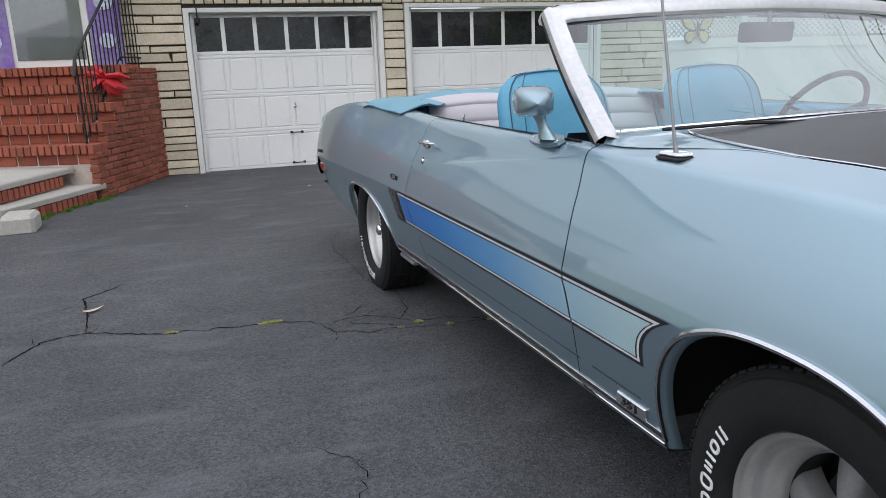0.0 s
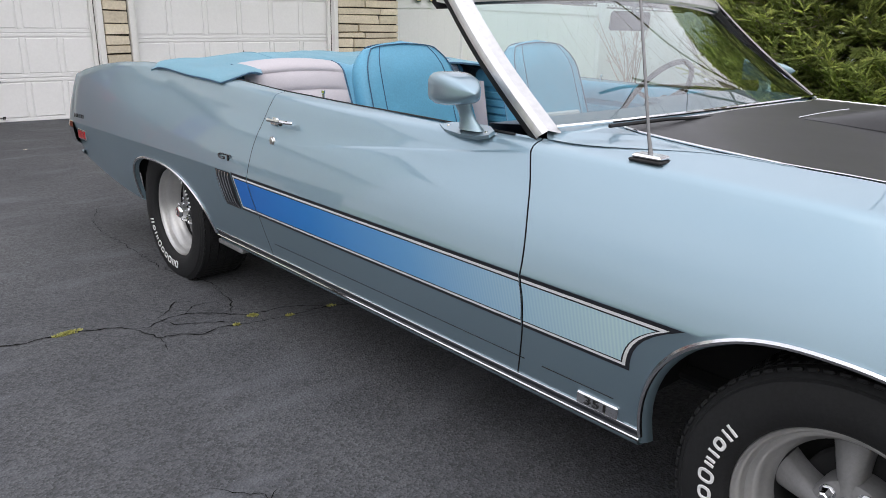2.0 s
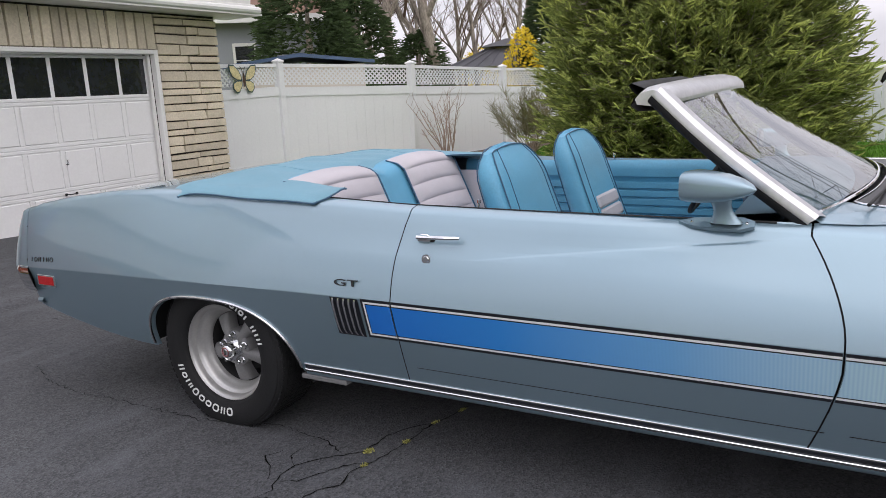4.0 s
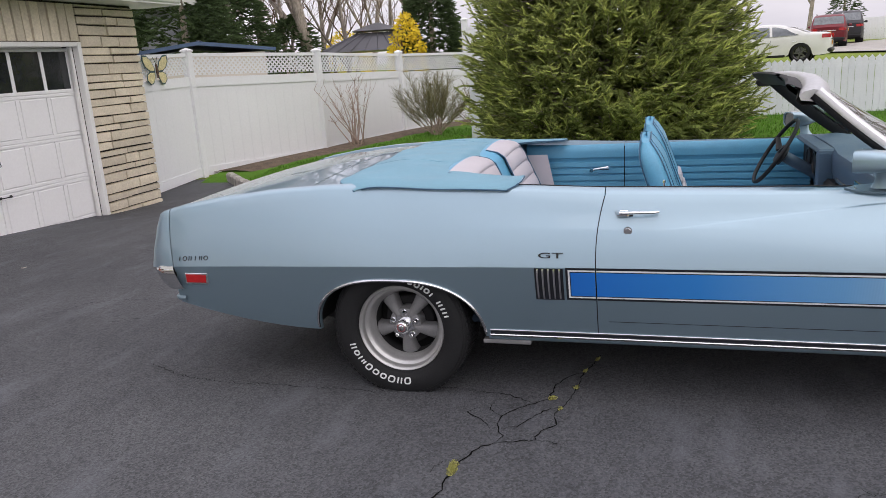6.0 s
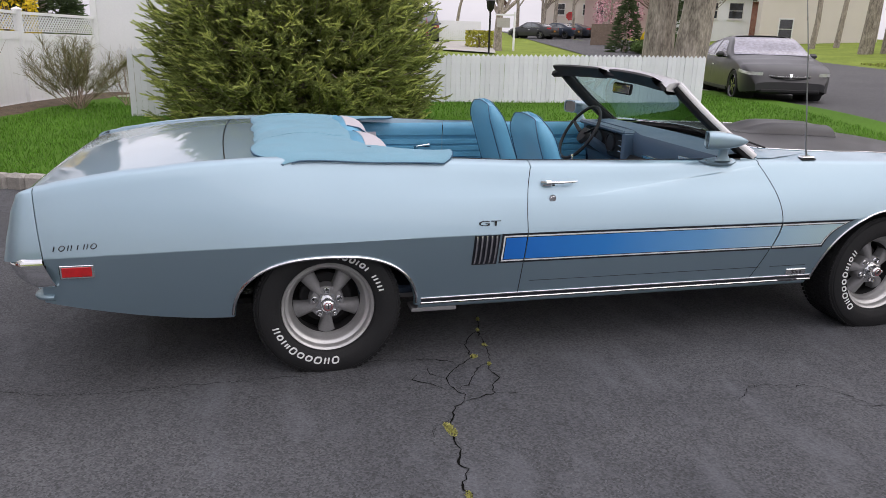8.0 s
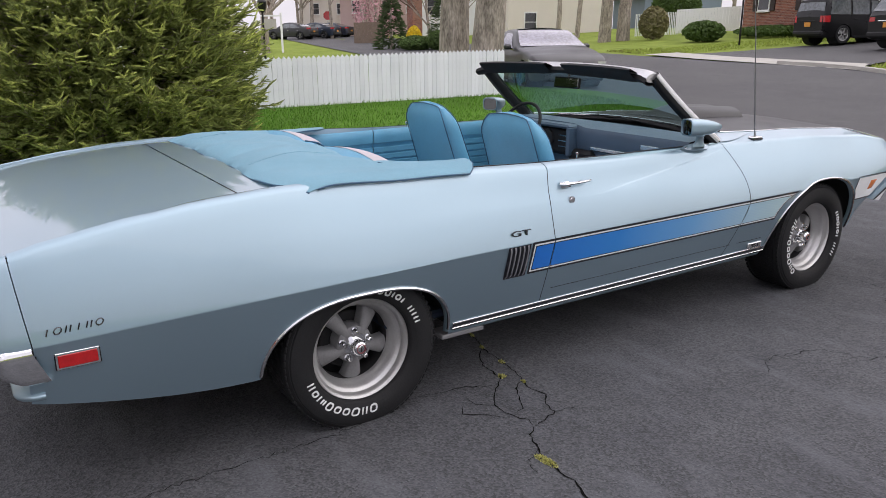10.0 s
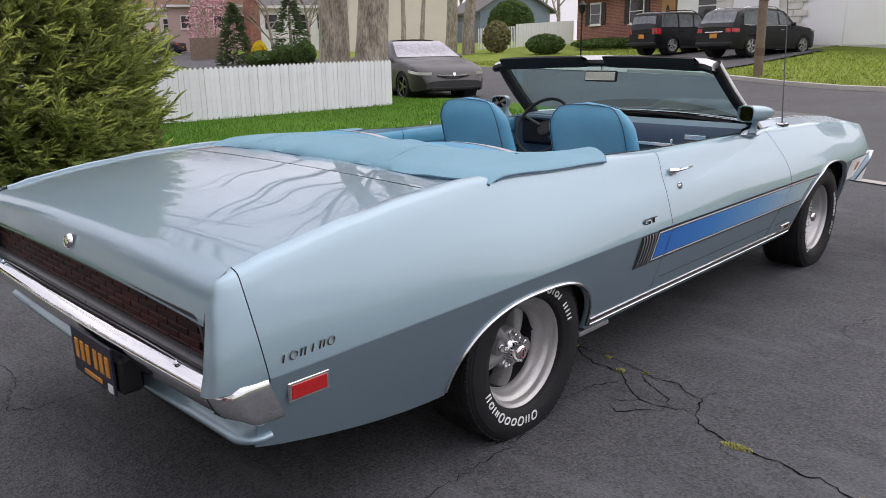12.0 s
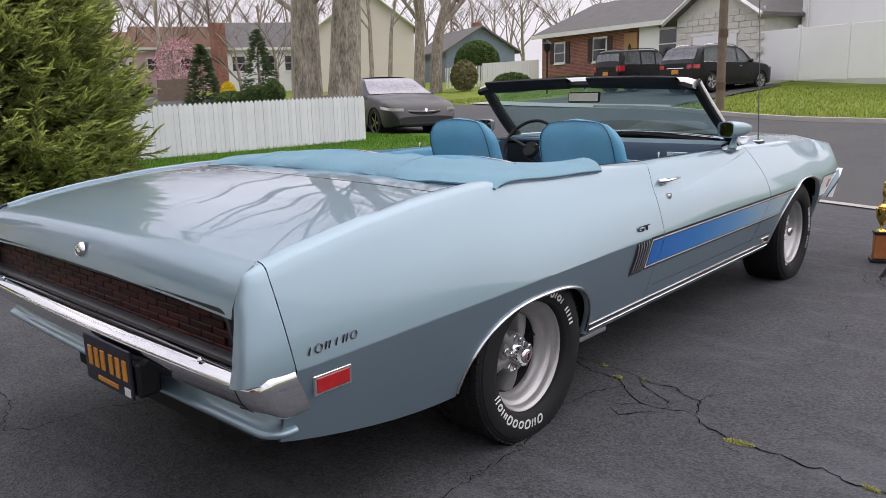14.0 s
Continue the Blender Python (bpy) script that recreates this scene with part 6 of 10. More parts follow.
def ledge(x0, x1, z0, z1):
    """Courses of long flat stones with a few split by an upright or slanting joint."""
    z = z0
    while z < z1 - 0.03:
        h = min(rng.choice((0.085, 0.10, 0.115, 0.13, 0.145)), z1 - z)
        x = x0
        while x < x1 - 0.02:
            w = x1 - x if x1 - x < (0.5 if rng.random() < 0.3 else 0.9) else rng.uniform(0.35, 0.8) if x1 - x0 > 0.6 else x1 - x
            if x1 - x - w < 0.12:
                w = x1 - x
            if w > 0.34 and rng.random() < 0.22:
                w *= rng.uniform(0.35, 0.7)
            j = 0.0045
            dz = [rng.uniform(-0.006, 0.006) for _ in range(4)]
            sl = rng.uniform(-0.03, 0.03) if rng.random() < 0.25 else 0
            out = 0.012 + rng.uniform(0, 0.014)
            a, b, c, d = x + j, x + w - j, z + j, z + h - j
            front = [(a, c + dz[0]), (b, c + dz[1]), (b + (sl if w < x1 - x else 0), d + dz[2]), (a, d + dz[3])]
            pts = [(px, GY + 0.03, pz) for px, pz in front] + [(px + (0.008 if i in (0, 3) else -0.008), GY - out, pz + (0.008 if i < 2 else -0.008)) for i, (px, pz) in enumerate(front)]
            g = Geo().add(pts, [(4, 5, 6, 7), (0, 1, 5, 4), (1, 2, 6, 5), (2, 3, 7, 6), (3, 0, 4, 7)])
            part("stone", g, M["stone"], wall, smooth=0)
            x += w
        z += h


def soldier(x0, x1, z0, z1):
    """Upright stones over a door."""
    x = x0
    while x < x1 - 0.02:
        w = min(rng.uniform(0.10, 0.17), x1 - x)
        lean = rng.uniform(-0.012, 0.012)
        out = 0.012 + rng.uniform(0, 0.012)
        f = [(x + 0.006, z0), (x + w - 0.006, z0), (x + w - 0.006 + lean, z1), (x + 0.006 + lean, z1)]
        pts = [(a, GY + 0.03, b) for a, b in f] + [(a + (0.007 if i in (0, 3) else -0.007), GY - out, b + (0.007 if i < 2 else -0.007)) for i, (a, b) in enumerate(f)]
        part("stone", Geo().add(pts, [(4, 5, 6, 7), (0, 1, 5, 4), (1, 2, 6, 5), (2, 3, 7, 6), (3, 0, 4, 7)]), M["stone"], wall, smooth=0)
        x += w


ledge(-2.45, -1.649, -0.12, 2.48)
ledge(0.815, 1.105, -0.12, 2.02)
ledge(4.055, 5.16, -0.40, 2.48)
soldier(-1.655, 4.055, 2.026, 2.48)

# soffit, gutter and the clapboards above
eave = thing("eaves", "white gutter and soffit over the garage doors", "eaves", kind="structure")
part("soffit", Geo().box((-0.5, GY - 0.10, 2.515), (12.3, 0.72, 0.03)), M["white_trim"], eave)
part("gutter", Geo().tube([(-6.6, GY - 0.44, 2.57), (5.60, GY - 0.44, 2.57)], 0.06, 10, flat=0.9), M["white_trim"], eave)
part("fascia", Geo().box((-0.5, GY - 0.375, 2.58), (12.2, 0.03, 0.16), 0.006), M["white_trim"], eave)
for k in range(14):
    part("clapboard", Geo().box((0, 0, 0), (12.2, 0.022, 0.17), 0.004, pose(-0.5, GY - 0.30, 2.72 + 0.15 * k, 5)), M["white_trim"], eave)
part("roof", Geo().box((-0.5, GY + 3.3, 4.85), (12.6, 7.6, 0.16), 0.03), M["joint_dark"], eave)


def garage_door(n, x0, x1, top, cols, floor_l, floor_r):
    """Sectional door: a row of lights over three rows of raised panels, in a white frame."""
    d = thing("garage_door_%d" % n, "white panelled overhead garage door with a row of dark lights", "garage door", kind="structure")
    tw = 0.066
    base = min(floor_l, floor_r) - 0.02
    for a, b in ((x0, x0 + tw), (x1 - tw, x1)):
        part("jamb", Geo().box(((a + b) / 2, GY + 0.005, (top + base) / 2), (b - a, 0.09, top - base), 0.006), M["white_trim"], d)
        part("stop", Geo().box(((a + b) / 2 + (0.06 if a == x0 else -0.06), GY + 0.07, (top + base) / 2 - 0.02), (0.04, 0.05, top - base - 0.04), 0.004), M["white_trim"], d)
    part("head", Geo().box(((x0 + x1) / 2, GY + 0.003, top - tw / 2 + 0.004), (x1 - x0 - 2 * tw, 0.086, tw - 0.01), 0.006), M["white_trim"], d)
    a, b, zt = x0 + tw, x1 - tw, top - tw
    rows = 4
    hh = (zt - base) / rows
    cw = (b - a) / cols
    y0 = GY + 0.095
    part("leaf", Geo().box(((a + b) / 2, y0 + 0.045, (zt + base) / 2), (b - a, 0.03, zt - base)), M["white_door"], d)
    for r in range(rows):
        z0 = zt - (r + 1) * hh
        # rails and stiles stand proud of the panel's field
        part("rail", Geo().box(((a + b) / 2, y0 + 0.025, z0 + hh - 0.022), (b - a, 0.014, 0.036), 0.004), M["white_door"], d)
        part("rail", Geo().box(((a + b) / 2, y0 + 0.025, z0 + 0.024), (b - a, 0.014, 0.040), 0.004), M["white_door"], d)
        for c in range(cols + 1):
            w = 0.05 if 0 < c < cols else 0.06
            xx = min(max(a + c * cw, a + w / 2), b - w / 2)
            part("stile", Geo().box((xx, y0 + 0.0248, z0 + hh / 2), (w, 0.0135, hh - 0.085), 0.004), M["white_door"], d)
        for c in range(cols):
            xx = a + (c + 0.5) * cw
            if r == 0:
                part("light", Geo().box((xx, y0 + 0.027, z0 + hh / 2), (cw - 0.045, 0.005, hh - 0.08)), M["pane_dark"], d, "dark glass light")
            else:
                part("panel", Geo().box((xx, y0 + 0.024, z0 + hh / 2), (cw - 0.075, 0.0155, hh - 0.105), 0.007), M["white_door"], d, "raised door panel")
    xm = (a + b) / 2 + 0.03
    for z in (base + 2 * hh - 0.03 - hh, base + 0.06):
        h = part("lift_handle", Geo().tube([(xm - 0.07, y0 - 0.0, z), (xm - 0.06, y0 - 0.03, z), (xm + 0.06, y0 - 0.03, z), (xm + 0.07, y0, z)], 0.007, 6), M["iron"], d, "small black lift handle")
        part("handle_foot", Geo().box((xm - 0.07, y0, z), (0.03, 0.012, 0.03), 0.003), M["iron"], h)
        part("handle_foot", Geo().box((xm + 0.07, y0, z), (0.03, 0.012, 0.03), 0.003), M["iron"], h)
    lk = part("lock_knob", Geo().lathe([(0.02, 0.0), (0.018, 0.008), (0.009, 0.012), (0.009, 0.03), (0.0, 0.032)], pose(xm, y0, base + 1.62 * hh + 0.0, 90), 14, cap=True), M["bright"], d, "small lock knob")
    part("lock_lever", Geo().box((xm, y0 - 0.02, base + 1.62 * hh + 0.02), (0.01, 0.01, 0.06), 0.003), M["iron"], lk)
    return d


garage_door(1, -1.65, 0.81, 1.98, 6, 0.04, 0.0)
garage_door(2, 1.11, 4.05, 2.02, 6, -0.03, -0.17)
cam_box = thing("security_camera", "small dark security camera under the garage trim", "camera")
part("body", Geo().box((-1.49, GY - 0.10, 1.83), (0.06, 0.10, 0.06), 0.012), M["iron"], cam_box)
part("bracket", Geo().tube([(-1.49, GY - 0.04, 1.86), (-1.49, GY - 0.07, 1.90), (-1.49, GY - 0.05, 2.0)], 0.008, 6), M["iron"], cam_box)

# ---- brick stoop with steps ----
ST = Matrix(((-0.36, 0.933, 0, -2.0), (-0.933, -0.36, 0, 5.9), (0, 0, 1, 0), (0, 0, 0, 1)))   # local x: outwards, local y: to the east side
stoop = thing("stoop", "red brick stoop with steps and a brick side wall", "stoop", ST)
tops = [1.32, 1.125, 0.93, 0.735, 0.54]
edge = [0.78, 1.02, 1.26, 1.50, 1.76]            # how far each step reaches outwards
part("core", Geo().box((0.36, -1.6, 0.63), (0.72, 3.135, 1.30)), M["mortar"], stoop, "mortar core")
for k in range(1, 5):
    part("core", Geo().box(((edge[k] - 0.04 + 0.5) / 2, -1.6, tops[k] / 2 - 0.012), (edge[k] - 0.04 - 0.5, 3.135, tops[k] - 0.03)), M["mortar"], stoop, "mortar core")
brick_meshes = [Geo().box((0, 0, 0), (0.195, 0.09, 0.058), 0.006).mesh("brick", M["brick"], 30) for _ in range(1)]
soldier_mesh = Geo().box((0, 0, 0), (0.095, 0.060, 0.16), 0.006).mesh("brick", M["brick"], 30)


def brick(m, data):
    ob = new("brick", data)
    ob.parent, ob.matrix_basis = stoop, m
    return ob


# side wall courses (local y = -0.02), stepped with the flight
z = 0.03
row = 0
while z < 1.30:
    reach = max([e for t, e in zip(tops, edge) if t >= z + 0.03] or [0.78])
    x = -0.02 - (0.10 if row % 2 else 0)
    while x < reach - 0.06:
        ln = min(0.205, reach - x)
        ob = brick(pose(x + ln / 2, -0.055 + rng.uniform(-0.003, 0.003), z, 0, 0, rng.uniform(-0.6, 0.6)), brick_meshes[0])
        ob.scale = (max(0.2, (ln - 0.01) / 0.195), 1, 1)
        x += 0.207
    z += 0.069
    row += 1
# step faces: upright bricks along each edge, headers on the riser under them
for k, (t, e) in enumerate(zip(tops, edge)):
    y = -0.05
    while y > -2.3:
        brick(pose(e - 0.05 + rng.uniform(-0.003, 0.003), y, t - 0.03, rng.uniform(-0.8, 0.8), 90, 0), soldier_mesh)
        brick(pose(e - 0.217 + rng.uniform(-0.003, 0.003), y, t - 0.032, rng.uniform(-0.8, 0.8), 90, 0), soldier_mesh)
        y -= 0.0715
    y = -0.12
    while y > -2.3 and k < 5:
        for zz in ((t - 0.155),):
            ob = brick(pose(e - 0.075 + rng.uniform(-0.003, 0.003), y, zz + 0.023, 0, 0, 90), brick_meshes[0])
            ob.scale = (1, 1, 1.72)
        y -= 0.207
# pale slabs turned towards the driveway
def walk_slab(name, corners, z, th):
    g = Geo()
    n = len(corners)
    top = [(x, y, z) for x, y in corners]
    cx, cy = sum(p[0] for p in corners) / n, sum(p[1] for p in corners) / n
    ins = [(cx + (x - cx) * 0.985, cy + (y - cy) * 0.985) for x, y in corners]
    vs = [(x, y, z - th) for x, y in corners] + [(x, y, z - 0.012) for x, y in corners] + [(x, y, z) for x, y in ins]
    fs = [tuple(range(2 * n, 3 * n))] + [(i, (i + 1) % n, n + (i + 1) % n, n + i) for i in range(n)] + [(n + i, n + (i + 1) % n, 2 * n + (i + 1) % n, 2 * n + i) for i in range(n)]
    g.add(vs, fs)
    return solo(name, g, M["concrete"], "pale bluestone step slab before the brick stoop", "step slab", smooth=0)


walk_slab("step_slab", [(-2.60, 4.34), (-2.68, 4.19), (-3.30, 3.01), (-5.4, 2.6), (-5.4, 4.9), (-3.2, 4.9)], 0.16, 0.055)
walk_slab("step_slab", [(-2.88, 4.36), (-2.96, 4.18), (-3.36, 3.22), (-5.4, 2.8), (-5.4, 5.0), (-3.4, 5.0)], 0.34, 0.055)
riser = thing("slab_base", "brick base under the step slabs", "step base")
for (a, b), zc, hgt in ((((-2.70, 4.20), (-3.32, 3.04)), 0.05, 0.11), (((-2.98, 4.18), (-3.38, 3.25)), 0.225, 0.125)):
    d = Vector((b[0] - a[0], b[1] - a[1], 0))
    nb = int(d.length / 0.075)
    part("bed", Geo().box((0, 0, 0), (d.length, 0.05, hgt), 0, Matrix.Translation(((a[0] + b[0]) / 2 - 0.035, (a[1] + b[1]) / 2 + 0.02, zc)) @ Matrix.Rotation(math.atan2(d.y, d.x), 4, "Z")), M["mortar"], riser)
    for k in range(nb):
        p = Vector((a[0], a[1], 0)) + d * ((k + 0.5) / nb)
        ob = new("brick", soldier_mesh)
        ob.parent = riser
        ob.matrix_basis = Matrix.Translation((p.x - 0.008, p.y, zc)) @ Matrix.Rotation(math.atan2(d.y, d.x), 4, "Z") @ Matrix.Rotation(radians(90), 4, "X") @ Matrix.Rotation(radians(90), 4, "Z") @ Matrix.Diagonal((1.0, 1.0, 0.4, 1))
blk = thing("edging_block", "rough granite block beside the steps", "block")
part("body", Geo().box((-3.14, 2.86, 0.06), (0.26, 0.34, 0.17), 0.03), M["concrete"], blk)
# iron railing: sloping rail with balusters, then along the landing
rail = thing("railing", "black wrought-iron railing on the stoop", "railing", ST)
foot, headp = Vector((1.62, -0.16, 0.50)), Vector((0.60, -0.16, 2.02))
g = Geo().tube([(1.68, -0.16, 1.22), (1.62, -0.16, 1.40), (0.70, -0.16, 2.14), (0.60, -0.16, 2.16)], 0.02, 8, flat=0.5)
part("handrail", g, M["iron"], rail)
for k in range(12):
    t = k / 11
    x = 1.62 - 1.0 * t
    zb = 0.54 + 0.84 * t
    part("baluster", Geo().tube([(x, -0.16, zb if k else 0.53), (x, -0.16, 1.39 + 0.75 * t)], 0.008 if k else 0.013, 6), M["iron"], rail)
part("lower_rail", Geo().tube([(1.62, -0.16, 0.60), (0.62, -0.16, 1.42)], 0.010, 6), M["iron"], rail)
part("landing_rail", Geo().tube([(0.60, -0.16, 2.16), (0.06, -0.16, 2.16)], 0.016, 8), M["iron"], rail)
part("landing_rail", Geo().tube([(0.60, -0.16, 1.42), (0.06, -0.16, 1.42)], 0.010, 8), M["iron"], rail)
for k in range(7):
    x = 0.58 - 0.085 * k
    part("baluster", Geo().tube([(x, -0.16, 1.30), (x, -0.16, 2.16)], 0.008, 6), M["iron"], rail)
bow_m = mat("red_ribbon", (0.52, 0.02, 0.03), 0.5, 0, 0.25, 30, 90)
bow = thing("bow", "red ribbon bow tied to the iron railing", "bow", ST)
for sx, dz in ((-1, 0.05), (1, 0.03), (-0.75, -0.05), (0.8, -0.06), (-0.5, 0.09), (0.45, -0.11)):
    gg = Geo()
    gg.tube([(1.10, -0.12, 1.19), (1.15, -0.12 + 0.05 * sx, 1.20 + dz * 0.5), (1.12, -0.12 + 0.15 * sx, 1.19 + dz), (1.07, -0.12 + 0.24 * sx, 1.15 + dz * 1.2)], [0.02, 0.055, 0.07, 0.02], 8, flat=0.5)
    part("loop", gg, bow_m, bow)

# ---- front wall of the house with its window, over the landing ----
fw = thing("wall_house", "pale house wall beside the front door with a white-framed window", "wall", kind="structure")
part("wall_face", Geo().box((-4.6, GY + 0.02, 1.85), (4.4, 0.2, 1.25)), M["white_trim"], fw)
win = part("window_frame", Geo().box((-3.10, GY - 0.10, 1.93), (0.86, 0.06, 1.30), 0.01), M["white_trim"], fw)
part("window_pane", Geo().box((-3.10, GY - 0.134, 1.98), (0.70, 0.008, 1.12)), mat("reflecting_window_glass", (0.19, 0.20, 0.205), 0.03, 0.9, 0.1, 2, 12, rough_vary=0.01), win, "window pane with the sky and trees mirrored in it")
curt = mat("purple_banner", (0.14, 0.05, 0.30), 0.8, 0, 0.5, 6, 20, second=(0.30, 0.30, 0.45))
for x in (-2.50, -3.66):
    b = thing("banner", "purple patterned banner hanging beside the window", "banner")
    rows = [[(x + 0.17 * c, GY - 0.15 - 0.012 * math.sin(c * 5 + z * 3), z) for c in (-1, -0.6, -0.2, 0.2, 0.6, 1)] for z in [1.32 + 1.2 * i / 10 for i in range(11)]]
    part("cloth", Geo().grid(rows), curt, b)
    dot = mat("pale_print", (0.55, 0.60, 0.75), 0.8, 0, 0.3, 14, 50)
    for zz, r in ((2.05, 0.10), (1.62, 0.085)):
        part("print", Geo().lathe([(0.0, 0.0), (r * 0.6, 0.0), (r, 0.002)], pose(x, GY - 0.168, zz, 90), 20), dot, b)


# ---- white vinyl fence behind the lawn ----
def panel_fence(p, q, base_p, base_q, top_p, top_q, lattice=True):
    """One panel between two posts: boards below, a lattice strip on top."""
    f = thing("privacy_fence", "white vinyl privacy fence length with a lattice top" if lattice else "tall plain white vinyl privacy fence length", "fence", group="privacy fence lengths")
    P, Q = Vector((*p, 0)), Vector((*q, 0))
    d = (Q - P)
    L = d.length
    u = d.normalized()
    nrm = Vector((-u.y, u.x, 0))

    def pt(s, z01, off=0.0, zfix=None):
        b = base_p + (base_q - base_p) * s
        t = top_p + (top_q - top_p) * s
        r = P + d * s + nrm * off
        return Vector((r.x, r.y, b + (t - b) * z01))
    H = top_p - base_p
    lat0 = 1 - 0.36 / H if lattice else 1.0

    def bar(a, b, h, th, name):
        g = Geo()
        vs = []
        for s in (a[0], b[0]):
            zz = a[1] if s == a[0] else b[1]
            for off, dz in ((-th / 2, -h / 2), (th / 2, -h / 2), (th / 2, h / 2), (-th / 2, h / 2)):
                v = pt(s, zz, off)
                vs.append((v.x, v.y, v.z + dz))
        g.add(vs, [(0, 1, 2, 3), (7, 6, 5, 4), (0, 4, 5, 1), (1, 5, 6, 2), (2, 6, 7, 3), (3, 7, 4, 0)])
        part(name, g, M["vinyl_fence"], f, smooth=0)
    bar((0.02, 0.985), (0.98, 0.985), 0.055, 0.05, "top_rail")
    bar((0.02, 0.05), (0.98, 0.05), 0.15, 0.05, "bottom_rail")
    if lattice:
        bar((0.02, lat0 - 0.055), (0.98, lat0 - 0.055), 0.15, 0.052, "middle_rail")
    n = max(3, int(L / 0.19))
    for k in range(n):
        s0, s1 = 0.02 + 0.96 * k / n, 0.02 + 0.96 * (k + 1) / n
        zt = lat0 - 0.07 if lattice else 0.97
        vs = [pt(s0 + 0.0003, 0.05, 0.011), pt(s1 - 0.0003, 0.05, 0.011), pt(s1 - 0.0003, zt, 0.011), pt(s0 + 0.0003, zt, 0.011), pt(s0 + 0.0003, 0.05, -0.011), pt(s1 - 0.0003, 0.05, -0.011), pt(s1 - 0.0003, zt, -0.011), pt(s0 + 0.0003, zt, -0.011)]
        part("board", Geo().add(vs, [(0, 1, 2, 3), (7, 6, 5, 4), (0, 4, 5, 1), (1, 5, 6, 2), (2, 6, 7, 3), (3, 7, 4, 0)]), M["vinyl_fence"], f, smooth=0)
    if lattice:
        g = Geo()
        z0, z1 = lat0 - 0.0, 0.965
        hgt = (z1 - z0) * H
        step = 0.085
        w = 0.018
        for sgn, off in ((1, 0.007), (-1, -0.007)):
            k = -int(hgt / step) - 2
            while k * step < L + hgt:
                x0 = k * step
                a0, b0 = (x0, 0.0), (x0 + sgn * hgt, hgt)
                if sgn < 0:
                    a0, b0 = (x0 + hgt, 0.0), (x0, hgt)
                # clip to the panel
                def cl(a, b):
                    (xa, za), (xb, zb) = a, b
                    lo, hi = 0.05, L - 0.05
                    if xa > xb:
                        xa, za, xb, zb = xb, zb, xa, za
                    if xb <= lo or xa >= hi:
                        return None
                    if xa < lo:
                        za += (zb - za) * (lo - xa) / (xb - xa); xa = lo
                    if xb > hi:
                        zb = za + (zb - za) * (hi - xa) / (xb - xa); xb = hi
                    return (xa, za), (xb, zb)
                c = cl(a0, b0)
                if c:
                    (xa, za), (xb, zb) = c
                    vs = []
                    for x, z in ((xa - w, za), (xa + w, za), (xb + w, zb), (xb - w, zb)):
                        v = pt(min(max(x / L, 0.01), 0.99), z0 + (z / H), off)
                        vs.append(v)
                    vs2 = [v + nrm * 0.006 for v in vs]
                    g.add(vs + vs2, [(3, 2, 1, 0), (4, 5, 6, 7), (0, 1, 5, 4), (1, 2, 6, 5), (2, 3, 7, 6), (3, 0, 4, 7)])
                k += 1
        part("lattice", g, M["vinyl_fence"], f, "diagonal lattice strip", smooth=0, kind="stuff")
    return f


def fence_post(f, x, y, base, top):
    """Square post with a pyramid cap, part of the fence length that it ends."""
    h = top - base
    p = part("post", Geo().box((x, y, base + h / 2), (0.128, 0.128, h), 0.008), M["vinyl_fence"], f, "square white post")
    g = Geo().box((x, y, top + 0.012), (0.155, 0.155, 0.03), 0.006)
    g.add([(x - 0.07, y - 0.07, top + 0.027), (x + 0.07, y - 0.07, top + 0.027), (x + 0.07, y + 0.07, top + 0.027), (x - 0.07, y + 0.07, top + 0.027), (x, y, top + 0.065)], [(0, 1, 4), (1, 2, 4), (2, 3, 4), (3, 0, 4)])
    part("cap", g, M["vinyl_fence"], p, smooth=0)


FP = [((5.2, 6.45), -0.30, 1.87), ((7.0, 6.4), -0.18, 1.89), ((9.2, 5.12), -0.15, 1.80), ((11.75, 4.4), -0.1, 1.70), ((14.1, 3.5), -0.15, 1.66)]
for (a, ba, ta), (b, bb, tb) in zip(FP, FP[1:]):
    f = panel_fence(a, b, ba, bb, ta, tb)
    fence_post(f, b[0], b[1], bb, tb + 0.02 if b[0] < 14 else 2.4)
for a, b in (((14.1, 3.5), (13.6, 1.0)), ((13.6, 1.0), (13.1, -1.5))):
    f = panel_fence(a, b, -0.1, 0.05, 2.25, 2.2, lattice=False)
    fence_post(f, b[0], b[1], 0.0, 2.28)


def fence_y(x):
    """The fence line's y at a place along it."""
    for (a, _, _), (b, _, _) in zip(FP, FP[1:]):
        if x <= b[0]:
            return a[1] + (b[1] - a[1]) * (x - a[0]) / (b[0] - a[0])
    return FP[-1][0][1]


